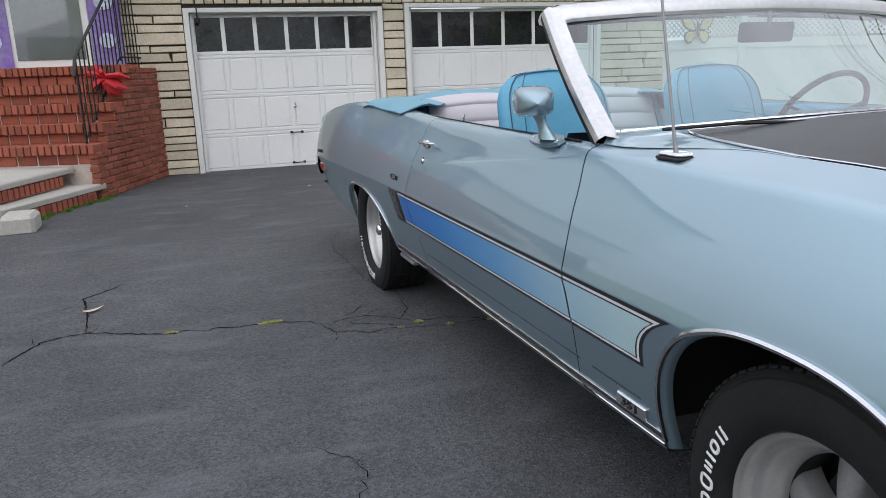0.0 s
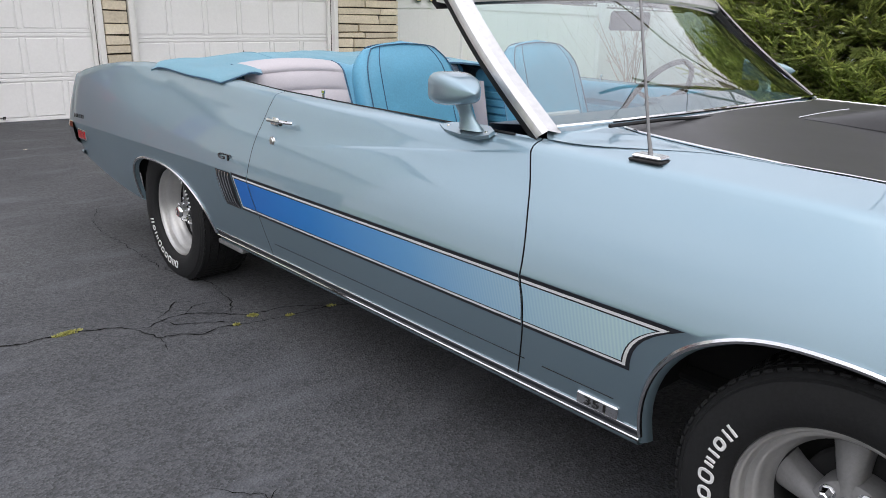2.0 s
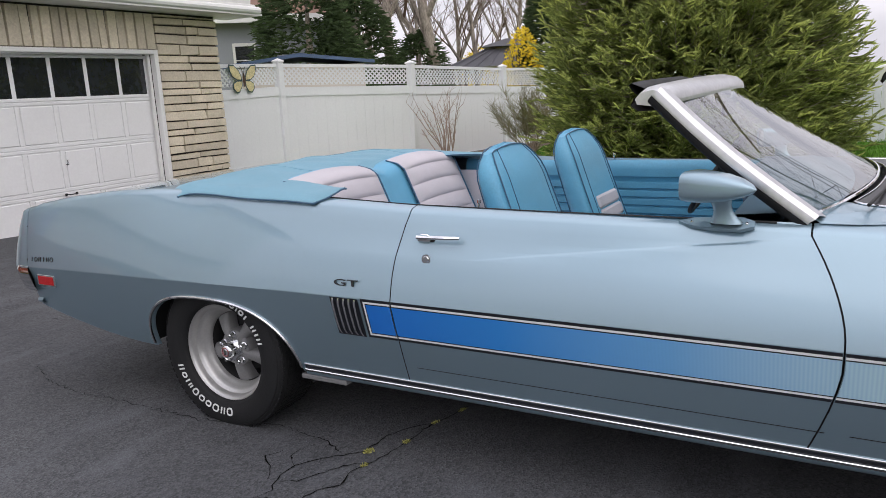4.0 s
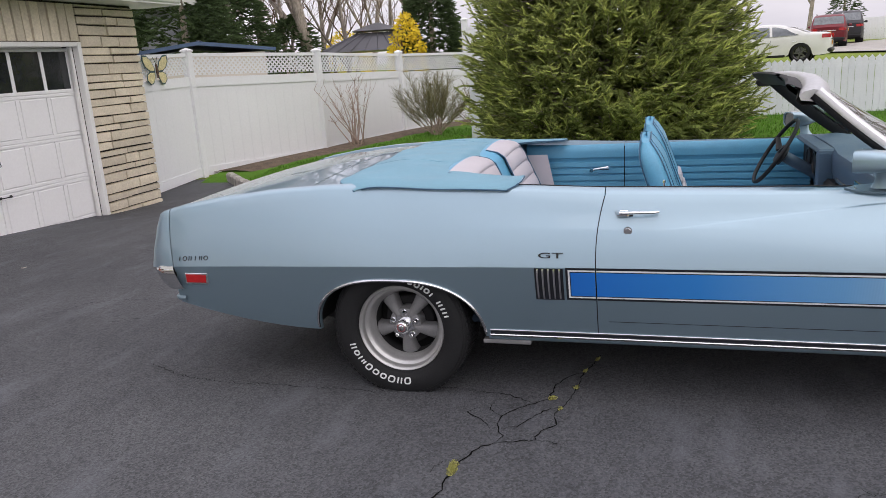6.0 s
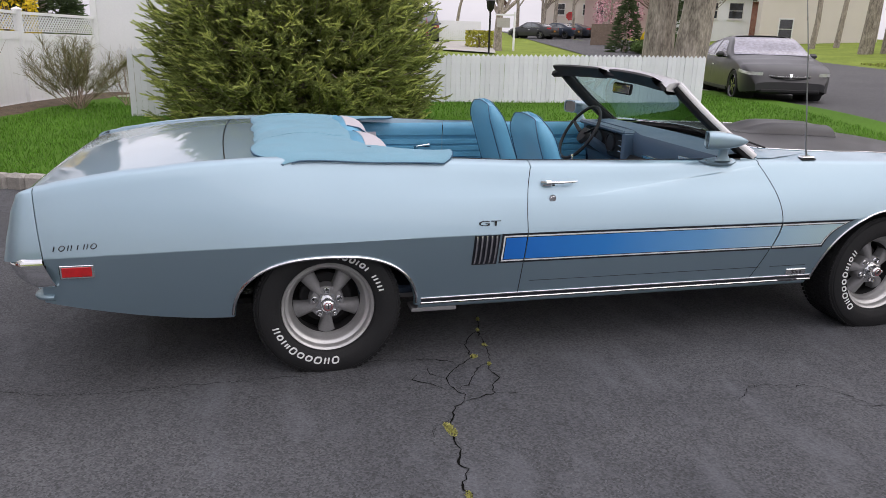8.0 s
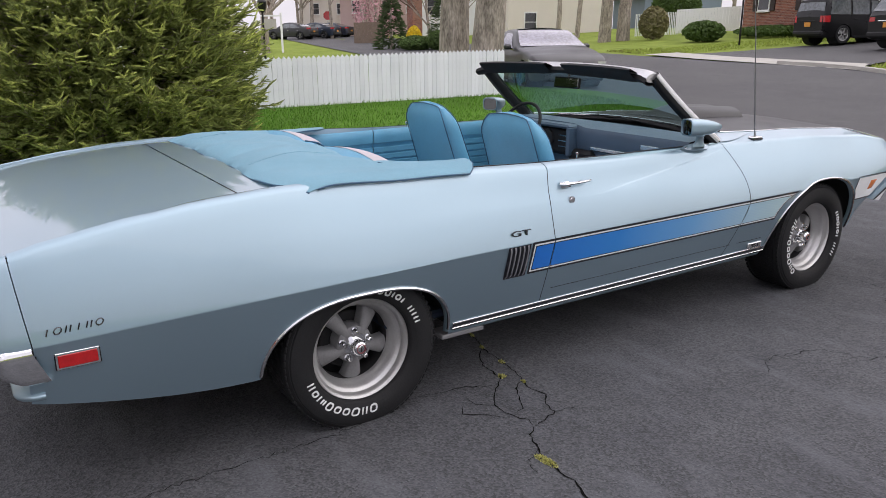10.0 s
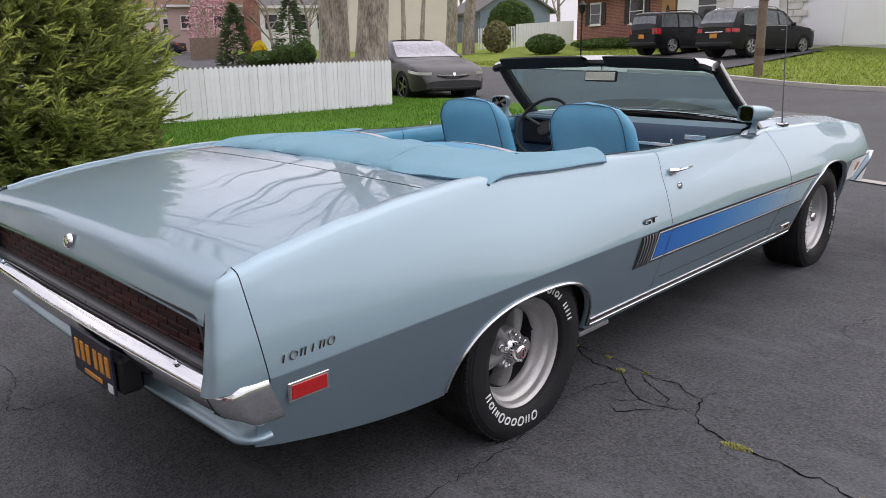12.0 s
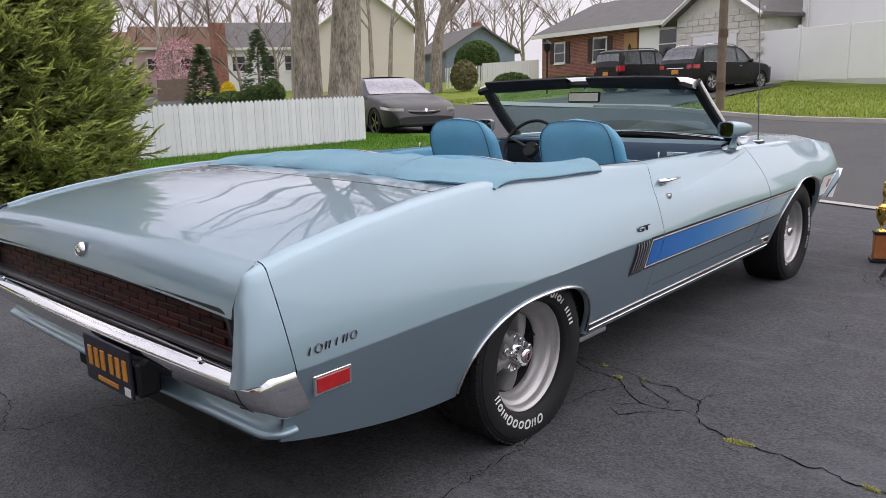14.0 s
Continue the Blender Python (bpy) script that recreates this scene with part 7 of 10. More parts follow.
# butterfly ornament on the gate
bm_ = Matrix.Translation((6.1, 6.36, 1.62)) @ Matrix.Rotation(math.atan2(-0.05, 1.8), 4, "Z") @ Matrix.Rotation(radians(90), 4, "X") @ Matrix.Diagonal((1.2, 1.1, 1, 1))
bf = thing("butterfly_ornament", "painted metal butterfly wall ornament hung on the gate", "ornament", bm_)
wing_out = mat("butterfly_dark", (0.05, 0.09, 0.10), 0.5, 0, 0.3, 20, 60)
wing_in = mat("butterfly_cream", (0.68, 0.60, 0.33), 0.5, 0, 0.35, 24, 70)
for s in (-1, 1):
    up = [(0.02, 0.02), (0.07, 0.14), (0.16, 0.22), (0.245, 0.225), (0.25, 0.15), (0.20, 0.05), (0.12, 0.0), (0.03, -0.01)]
    lo = [(0.02, 0.0), (0.12, 0.0), (0.19, -0.04), (0.195, -0.12), (0.14, -0.18), (0.08, -0.17), (0.03, -0.08)]
    for out, z0 in ((up, 0.0), (lo, -0.003)):
        cx, cy = sum(a for a, b in out) / len(out), sum(b for a, b in out) / len(out)
        o = [(s * a, b) for a, b in out]
        i = [(s * (cx + (a - cx) * 0.82), cy + (b - cy) * 0.82) for a, b in out]
        if s < 0:
            o, i = o[::-1], i[::-1]
        w = part("wing", Geo().slab(o, z0, z0 + 0.006), wing_out, bf, "dark-edged wing")
        part("wing_field", Geo().slab(i, z0 + 0.006, z0 + 0.012), wing_in, w, "cream wing field")
part("body", Geo().tube([(0, -0.09, 0.015), (0, 0.0, 0.022), (0, 0.10, 0.015)], [0.01, 0.02, 0.012], 8), M["twig"], bf)
part("feeler", Geo().tube([(0.0, 0.10, 0.015), (0.03, 0.17, 0.01), (0.05, 0.20, 0.01)], 0.003, 5), M["iron"], bf)
part("feeler", Geo().tube([(0.0, 0.10, 0.015), (-0.03, 0.17, 0.01), (-0.05, 0.20, 0.01)], 0.003, 5), M["iron"], bf)

# ---- picket fence along the lawn ----
pk = thing("picket_fence", "white wooden picket fence with pointed tops, closely set boards", "fence")
prng = random.Random(3)
picket_mesh = Geo()
picket_mesh.add([(-0.044, -0.009, 0), (0.044, -0.009, 0), (0.044, -0.009, 0.95), (0, -0.009, 1.0), (-0.044, -0.009, 0.95), (-0.044, 0.009, 0), (0.044, 0.009, 0), (0.044, 0.009, 0.95), (0, 0.009, 1.0), (-0.044, 0.009, 0.95)],
                [(0, 1, 2, 3, 4), (9, 8, 7, 6, 5), (0, 5, 6, 1), (1, 6, 7, 2), (2, 7, 8, 3), (3, 8, 9, 4), (4, 9, 5, 0)])
picket_data = picket_mesh.mesh("picket", M["picket"], 0)
y = 2.2
while y > -8.55:
    zb, zt = gz(9.4, y) - 0.01, 1.17 + 0.05 * smooth01((-y - 3) / 5)
    ob = new("picket", picket_data)
    ob.parent = pk
    ob.matrix_basis = pose(9.4 + prng.uniform(-0.003, 0.003), y, zb, prng.uniform(-0.5, 0.5), prng.uniform(-0.3, 0.3), 90) @ Matrix.Diagonal((1, 1, zt - zb, 1))
    y -= 0.0935
for zz in (0.25, 0.8):
    rows = [(9.435, 2.2 - 10.7 * k / 10, gz(9.4, 2.2 - 10.7 * k / 10) + zz) for k in range(11)]
    part("rail", Geo().tube(rows, 0.035, 4), M["picket"], pk)

# ---- edging stones along the bed ----
erng = random.Random(11)
stone_m = mat("granite_edging", (0.36, 0.34, 0.31), 0.85, 0, 0.25, 14, 80, piece=0.2, bump=0.5, bump_scale=60)
y = 2.35
while y < 5.75:
    x = lawn_edge(y)
    slope = math.atan2(1, (lawn_edge(y + 0.05) - lawn_edge(y - 0.05)) / 0.1)
    g = Geo().box((0, 0, 0.05), (0.21, 0.13, 0.19), 0.03)
    ob = solo("edging_stone", g, stone_m, "rough grey granite edging stone beside the lawn", "edging stone", group="edging stones", m=pose(x, y, gz(x, y), erng.uniform(-3, 3), erng.uniform(-3, 3), math.degrees(slope) + erng.uniform(-5, 5)))
    y += 0.215 * math.sin(slope)
# kerb of the lawn along the rest of the driveway
rows = []
for k in range(60):
    y = -6.2 + (2.2 + 6.2) * k / 59
    yy = y - (0.346 * 3.7) * smooth01((-3.5 - y) / 3.1)
    z = gz(3.7, yy)
    rows.append([(3.62, yy, z - 0.02), (3.625, yy, z + 0.085), (3.64, yy, z + 0.095), (3.74, yy, z + 0.095), (3.75, yy, z + 0.03)])
solo("lawn_kerb", Geo().grid(rows), M["concrete"], "low pale concrete kerb between driveway and lawn", "kerb", "structure")
# bed soil along the vinyl fence
rows = []
for k in range(20):
    t = k / 19
    x = 7.1 + 6.7 * t
    y0 = fence_y(x) - 0.2
    rows.append([(x, y0 + 0.15, gz(x, y0 + 0.15) + 0.06), (x, y0 - 0.3, gz(x, y0 - 0.3) + 0.085), (x, y0 - 0.62 - 0.08 * math.sin(k * 1.7), gz(x, y0 - 0.6) + 0.05)])
solo("garden_bed", Geo().grid(rows), M["soil"], "bare soil bed with litter along the white fence", "ground", "structure")


# ---- plants ----
def twig_tree(seed, height, r0, spread=0.5, levels=5, lean=(0, 0), kids=(3, 4), first=0.35, straight=0.75, thick=(0.42, 0.62), reach=(0.5, 0.72), more=2):
    """Bare branching: returns limbs and fine twigs as two meshes, base at the origin."""
    rg = random.Random(seed)
    limbs, twigs = Geo(), Geo()

    def grow(p, d, ln, r, lev):
        n = 5 if lev < 2 else 3
        pts, rs = [p], [r]
        q = p.copy()
        dd = d.copy()
        for k in range(n):
            dd = (dd + Vector((rg.uniform(-1, 1), rg.uniform(-1, 1), rg.uniform(-0.5, 0.8))) * (1 - straight) * 0.5).normalized()
            q = q + dd * (ln / n)
            pts.append(q.copy())
            rs.append(r * (1 - 0.55 * (k + 1) / n))
        tgt = limbs if lev < 2 else twigs
        tgt.tube(pts, rs, 8 if lev == 0 else 5 if lev == 1 else 3, cap=False)
        if lev >= levels:
            return
        for c in range(rg.randint(*kids) + (more if lev == 0 else 0)):
            t = rg.uniform(first if lev == 0 else 0.25, 1.0)
            i = min(n - 1, int(t * n))
            base = pts[i].lerp(pts[i + 1], t * n - i)
            az = rg.uniform(0, 2 * math.pi)
            side = Vector((math.cos(az), math.sin(az), 0))
            nd = (dd * (1 - spread) + side * spread + Vector((0, 0, 0.25))).normalized()
            grow(base, nd, ln * rg.uniform(*(reach if lev == 0 else (0.5, 0.72))), rs[i] * rg.uniform(*thick), lev + 1)
    grow(Vector((0, 0, 0)), Vector((lean[0], lean[1], 1)).normalized(), height * 0.52, r0, 0)
    return limbs, twigs


def bare_tree(x, y, seed, height, r0, label="bare deciduous tree with grey bark in early spring", **kw):
    t = thing("tree", label, "tree", pose(x, y, gz(x, y) - 0.05))
    limbs, twigs = twig_tree(seed, height, r0, **kw)
    part("trunk", limbs, M["bark"], t, smooth=60)
    part("crown", twigs, M["twig"], t, "leafless twigs", smooth=0, kind="stuff")
    return t


def needle_spray(g, p, d, ln, w, rg):
    """A drooping twig: short needles set in a flat brush, as small slanted blades."""
    side = d.cross(Vector((0, 0, 1)))
    side = side.normalized() if side.length > 1e-3 else Vector((1, 0, 0))
    up = side.cross(d).normalized()
    n = 5
    for k in range(n):
        q = p + d * (ln * k / n) + Vector((0, 0, -0.18 * ln * (k / n) ** 2))
        s = 1 - 0.6 * k / n
        for sg in (-1, 1):
            tip = q + d * (ln * 0.34) + side * (sg * w * s) + up * rg.uniform(-0.3, 0.3) * w
            a = up * w * 0.22
            g.add([q - a, q + a, tip], [(0, 1, 2)])
    tip = p + d * ln * 1.1 + Vector((0, 0, -0.2 * ln))
    a = side * w * 0.3
    g.add([p - a, p + a, tip], [(0, 1, 2)])


def conifer(name, x, y, height, radius, count, seed, material, label, squat=1.0, size=0.22, base=0.0, shape=0.75, category="shrub"):
    """Evergreen of many drooping sprays round a stem, uneven in outline."""
    rg = random.Random(seed)
    t = thing(name, label, category, pose(x, y, gz(x, y) - 0.03))
    part("trunk", Geo().tube([(0, 0, 0), (0.03, 0.02, height * 0.5), (0, 0, height * 0.93)], [0.06 + radius * 0.05, 0.04 + radius * 0.03, 0.012], 8), M["bark"], t)
    g = Geo()
    lobes = [(rg.uniform(0, 6.28), rg.uniform(0.1, 0.9), rg.uniform(0.85, 1.12)) for _ in range(26)]
    for k in range(count):
        v = rg.random() ** 1.15
        az = rg.uniform(0, 2 * math.pi)
        env = radius * max(0.02, (1 - v ** squat)) ** shape
        if v < 0.1:
            env *= 0.82 + 1.8 * v
        bump = 1.0
        for la, lv, lm in lobes:
            da = abs((az - la + math.pi) % (2 * math.pi) - math.pi)
            bump += (lm - 1) * math.exp(-(da / 0.5) ** 2 - ((v - lv) / 0.12) ** 2) * 1.6
        r = env * bump * (rg.uniform(0.55, 1.0) ** 0.5)
        z = base + (height - base) * v
        p = Vector((r * math.cos(az), r * math.sin(az), z))
        d = Vector((math.cos(az + rg.uniform(-0.6, 0.6)), math.sin(az + rg.uniform(-0.6, 0.6)), rg.uniform(-0.35, 0.45))).normalized()
        s = size * rg.uniform(0.7, 1.35)
        needle_spray(g, p - d * s * 0.5, d, s, s * 0.26, rg)
    part("crown", g, material, t, smooth=0, kind="stuff")
    return t


def bough_spruce(name, x, y, height, radius, boughs, seed, label):
    """Dense spruce: many short boughs with upturned, brush-like ends over a darker inner mass."""
    rg = random.Random(seed)
    t = thing(name, label, "tree", pose(x, y, gz(x, y) - 0.03))
    part("trunk", Geo().tube([(0, 0, 0), (0.03, 0.02, height * 0.5), (0, 0, height * 0.95)], [0.15, 0.09, 0.012], 8), M["bark"], t)
    old, tips, wood = Geo(), Geo(), Geo()
    lobes = [(rg.uniform(0, 6.28), rg.uniform(0.0, 0.9), rg.uniform(-0.16, 0.14)) for _ in range(40)]
    for k in range(boughs):
        v = ((k + rg.random()) / boughs) ** 1.05
        az = k * 2.39996 + rg.uniform(-0.35, 0.35)
        env = radius * max(0.03, 1 - v ** 1.9) ** 0.6 * (0.90 + 0.10 * min(1.0, v / 0.1))
        for la, lv, lm in lobes:
            da = abs((az - la + math.pi) % (2 * math.pi) - math.pi)
            env *= 1 + lm * math.exp(-(da / 0.35) ** 2 - ((v - lv) / 0.09) ** 2)
        reach = env * rg.uniform(0.80, 1.07)
        z0 = height * (0.03 + 0.95 * v)
        out = Vector((math.cos(az), math.sin(az), 0))
        ln = min(reach * 0.7, rg.uniform(0.45, 0.75))
        el0, el1 = rg.uniform(-0.45, 0.15), rg.uniform(0.15, 1.15)
        p = out * (reach - ln * 0.93) + Vector((0, 0, z0))
        path = [p.copy()]
        swing = Vector((-out.y, out.x, 0)) * rg.uniform(-0.5, 0.5)
        for i in range(6):
            el = el0 + (el1 - el0) * i / 5
            p = p + ((out + swing * i / 5).normalized() * math.cos(el) + Vector((0, 0, math.sin(el)))) * ln / 6
            path.append(Vector((p.x, p.y, max(0.05, p.z))))
        wood.tube(path, [0.011 * (1 - 0.8 * i / 6) for i in range(7)], 3, cap=False)
        n = 14
        for q in range(n):
            f = 1 - 0.85 * (q / n)
            a = min(5, int(f * 6))
            b = path[a].lerp(path[a + 1], f * 6 - a)
            along = (path[a + 1] - path[a]).normalized()
            side = along.cross(Vector((0, 0, 1))).normalized() * (1 if q % 2 else -1)
            d = (along * rg.uniform(0.7, 1.2) + side * rg.uniform(0.1, 0.8) + Vector((0, 0, rg.uniform(-0.35, 0.5)))).normalized()
            sl = rg.uniform(0.10, 0.18)
            needle_spray(tips if f > 0.72 and rg.random() < 0.5 else old, b, d, sl, sl * 0.24, rg)
    for k in range(6000):
        v, az = rg.random() ** 1.1, rg.uniform(0, 6.28)
        r = radius * max(0.03, 1 - v ** 1.9) ** 0.6 * rg.uniform(0.35, 0.78)
        d = Vector((math.cos(az), math.sin(az), rg.uniform(-0.5, 0.7))).normalized()
        needle_spray(old, Vector((r * math.cos(az), r * math.sin(az), 0.05 + height * 0.95 * v)), d, 0.28, 0.09, rg)
    part("bough", wood, M["bark"], t, smooth=0, kind="stuff")
    part("crown", old, M["needle"], t, smooth=0, kind="stuff")
    part("young_growth", tips, M["needle_tip"], t, "lighter yellow-green tips", smooth=0, kind="stuff")
    return t


bough_spruce("spruce", 7.1, -0.37, 4.4, 2.03, 3000, 5, "dense olive-green spruce with brush-like twigs on the lawn")


def stem_shrub(name, x, y, seed, stems, height, spread, material, label, fine, r=0.012):
    """Rounded shrub: arching stems that fork, with fine wavy twigs at their ends."""
    rg = random.Random(seed)
    t = thing(name, label, "shrub", pose(x, y, gz(x, y) + 0.02))
    st, tw = Geo(), Geo()

    def wander(p, d, ln, n, bend):
        pts = [p]
        for _ in range(n):
            d = (d + Vector((rg.uniform(-1, 1), rg.uniform(-1, 1), rg.uniform(-0.7, 0.9))) * bend).normalized()
            pts.append(pts[-1] + d * (ln / n))
        return pts, d
    for k in range(stems):
        az = 6.283 * (k + rg.random()) / stems
        tilt = rg.uniform(0.1, 1.35) * spread / height
        d = Vector((math.cos(az) * tilt, math.sin(az) * tilt, 1)).normalized()
        h = height * rg.uniform(0.75, 1.05) * (1 + 0.12 * tilt)
        pts, d2 = wander(Vector((rg.uniform(-0.10, 0.10), rg.uniform(-0.10, 0.10), 0)), d, h, 6, 0.16)
        st.tube(pts, [r * (1 - 0.75 * i / 6) for i in range(7)], 4, cap=False)
        for j in range(fine):
            i = rg.randint(2, 5)
            b = pts[i].lerp(pts[i + 1], rg.random())
            dd = (d2 * 0.7 + Vector((rg.uniform(-1, 1), rg.uniform(-1, 1), rg.uniform(-0.2, 0.9)))).normalized()
            tp, d3 = wander(b, dd, height * rg.uniform(0.10, 0.26), 3, 0.3)
            tw.tube(tp, [r * 0.32, r * 0.26, r * 0.2, r * 0.1], 3, cap=False)
    part("stem", st, M["pale_twig"], t, smooth=60)
    part("twig", tw, material, t, smooth=0, kind="stuff")
    return t


stem_shrub("broom_shrub", 10.6, 3.3, 21, 30, 1.25, 1.25, M["broom"], "rounded broom shrub with fine green-brown twigs", 90, 0.010)
stem_shrub("small_shrub", 11.2, 2.5, 22, 20, 1.0, 0.75, M["broom"], "low brown twiggy shrub beside the fence", 26, 0.009)
stem_shrub("leafless_shrub", 9.4, 4.55, 23, 15, 1.3, 0.75, M["pale_twig"], "upright leafless shrub with bare pinkish stems", 9, 0.013)


# ---- beyond the yard: trees, street, vehicles, houses ----
def far(az, dist, ox=-2.4, oy=2.1):
    """A place by compass angle (degrees from east, northwards) and distance from the yard."""
    return (ox + dist * math.cos(radians(az)), oy + dist * math.sin(radians(az)))


# twin-trunked street tree behind the picket fence; its branches reach over the drive
bare_tree(11.26, -8.48, 31, 14.0, 0.38, "big street tree with furrowed grey bark, leafless", levels=5, lean=(0.05, 0.03), first=0.36, spread=0.74, thick=(0.17, 0.30), kids=(5, 6), reach=(0.7, 1.0), more=13, straight=0.9)
bare_tree(10.21, -8.53, 32, 14.5, 0.38, "big street tree with furrowed grey bark, leafless", levels=5, lean=(-0.05, -0.02), first=0.36, spread=0.74, thick=(0.17, 0.30), kids=(5, 6), reach=(0.7, 1.0), more=13, straight=0.9)
for az, D, h, r, sd in ((-42.6, 50, 15, 0.17, 41), (-44.0, 51, 14, 0.17, 42), (-46.2, 44, 16, 0.36, 43), (-47.5, 44.5, 16, 0.38, 44)):
    bare_tree(*far(az, D), sd, h, r, "tall street tree with a grey trunk, leafless", levels=5, first=0.45)
for az, D, h, r, sd in ((-24, 80, 16, 0.25, 51), (-27.8, 70, 17, 0.26, 52), (-33.2, 50, 6.5, 0.12, 53), (-35.8, 48, 6.5, 0.12, 54), (-39, 90, 15, 0.25, 55), (-50.5, 75, 13, 0.22, 56), (-54, 85, 15, 0.24, 57), (-57.5, 80, 14, 0.22, 58), (-61, 78, 14, 0.22, 59), (-21, 95, 15, 0.25, 60), (-29.5, 90, 18, 0.28, 64), (-31.5, 84, 18, 0.28, 67), (-35, 96, 19, 0.3, 68), (-37, 78, 15, 0.2, 151), (-41.5, 84, 16, 0.2, 152), (-44.5, 90, 16, 0.22, 153), (-47, 78, 14, 0.18, 154), (-49, 88, 16, 0.2, 155), (-52, 80, 14, 0.18, 156), (-53, 95, 17, 0.2, 157), (-23, 88, 16, 0.2, 158), (-25.5, 74, 14, 0.18, 159), (-28.6, 80, 15, 0.2, 160), (-33, 76, 15, 0.2, 161)):
    bare_tree(*far(az, D), sd, h, r, "leafless tree behind the houses", levels=5, first=0.3, spread=0.58, kids=(3, 4), more=3, reach=(0.55, 0.85), straight=0.88)
for az, D, h, r, sd in ((-17.9, 42, 9, 0.25, 61), (-10, 70, 12, 0.2, 62), (-15, 85, 13, 0.2, 63), (-21.3, 75, 11, 0.2, 65), (-26, 80, 13, 0.22, 66)):
    bare_tree(*far(az, D, -4, 0), sd, h, r, "leafless grey street tree far off", levels=5, spread=0.58)
for az, D, h, r, sd in ((31.9, 24, 11, 0.22, 71), (28.3, 25, 12, 0.25, 72), (25.6, 27, 8, 0.13, 73), (35.5, 28, 11, 0.16, 74), (33.4, 30, 11, 0.16, 75), (23.6, 34, 11, 0.16, 77), (39.5, 34, 10, 0.14, 78), (37.2, 26, 9, 0.12, 79), (30.2, 29, 9, 0.12, 80), (26.9, 31, 10, 0.13, 82), (22.0, 30, 9, 0.11, 83), (33.0, 36, 11, 0.15, 84), (19.5, 40, 11, 0.15, 85)):
    bare_tree(*far(az, D, -3.1, -2.1), sd, h, r, "leafless garden tree behind the white fence", levels=4, kids=(4, 5), lean=(0.05 * (sd % 3 - 1), 0.04))
# a tall bare tree behind the spruce, mirrored in the windscreen
bare_tree(15.4, -0.6, 36, 17.0, 0.30, "tall leafless tree behind the spruce and the white fence", levels=5, lean=(-0.10, 0.02), first=0.30, spread=0.66, thick=(0.20, 0.36), kids=(4, 6), reach=(0.7, 1.0), more=12, straight=0.88)
# unseen tree added beyond the street before the house, mirrored in glass and lacquer
bare_tree(-3.5, -19.5, 81, 14, 0.30, "large leafless tree across the street, unseen, added for reflections", levels=5, spread=0.6)

# evergreens behind the fence and along the street
for az, D, h, r, n, sd in ((38.0, 21, 4.8, 1.9, 2600, 1), (34.5, 23, 4.2, 1.6, 2000, 2), (30.0, 25, 3.2, 1.2, 1200, 3), ):
    conifer("evergreen", *far(az, D, -3.1, -2.1), h, r, n, 90 + sd, M["evergreen"], "dark evergreen behind the white fence", squat=1.8, size=0.34, shape=0.55, category="tree")
conifer("evergreen", *far(16.1, 21.5, -4.07, -0.89), 5.2, 1.0, 4200, 94, M["evergreen"], "dense dark green conical evergreen behind the white fence", squat=1.6, size=0.26, shape=0.6, category="tree")
for az, D, h, r, sd in ((-30.5, 45, 3.4, 1.1, 1), (-34.5, 47, 4.2, 1.3, 2), (-14.5, 60, 4.0, 1.6, 3)):
    conifer("fir", *far(az, D), h, r, 620, 190 + sd, M["evergreen"], "dark conical fir on a front lawn", squat=1.1, size=0.38, shape=0.8, category="tree")


def leaf_clump(name, x, y, w, d, h, material, label, count, seed, size=0.08, box=False):
    """Hedge or blossom shrub: many small leaves in an uneven rounded mass."""
    rg = random.Random(seed)
    t = thing(name, label, "shrub", pose(x, y, gz(x, y) - 0.02))
    st = Geo()
    for k in range(6):
        a = rg.uniform(0, 6.28)
        st.tube([(0, 0, 0), (w * 0.2 * math.cos(a), d * 0.2 * math.sin(a), h * 0.45), (w * 0.33 * math.cos(a), d * 0.33 * math.sin(a), h * 0.8)], [0.03, 0.02, 0.008], 4, cap=False)
    part("stem", st, M["twig"], t)
    g = Geo()
    for k in range(count):
        u, v = rg.uniform(0, 6.28), rg.uniform(-0.9, 1)
        if box:
            p = Vector((rg.uniform(-1, 1), rg.uniform(-1, 1), rg.uniform(0, 1)))
            ax = rg.randint(0, 2)
            p[ax] = (math.copysign(1, p[ax]) if ax < 2 else 1) * rg.uniform(0.9, 1.0)
            p = Vector((p.x * w / 2, p.y * d / 2, p.z * h))
        else:
            rr = (1 - v * v) ** 0.5 * rg.uniform(0.72, 1.08)
            p = Vector((rr * math.cos(u) * w / 2, rr * math.sin(u) * d / 2, h * (0.5 + 0.5 * v * rg.uniform(0.8, 1.05))))
        a = Vector((rg.uniform(-1, 1), rg.uniform(-1, 1), rg.uniform(-1, 1))).normalized() * size
        b = a.orthogonal().normalized() * size * 0.6
        g.add([p - a, p - b, p + a, p + b], [(0, 1, 2, 3)])
    part("foliage", g, material, t, smooth=0, kind="stuff")


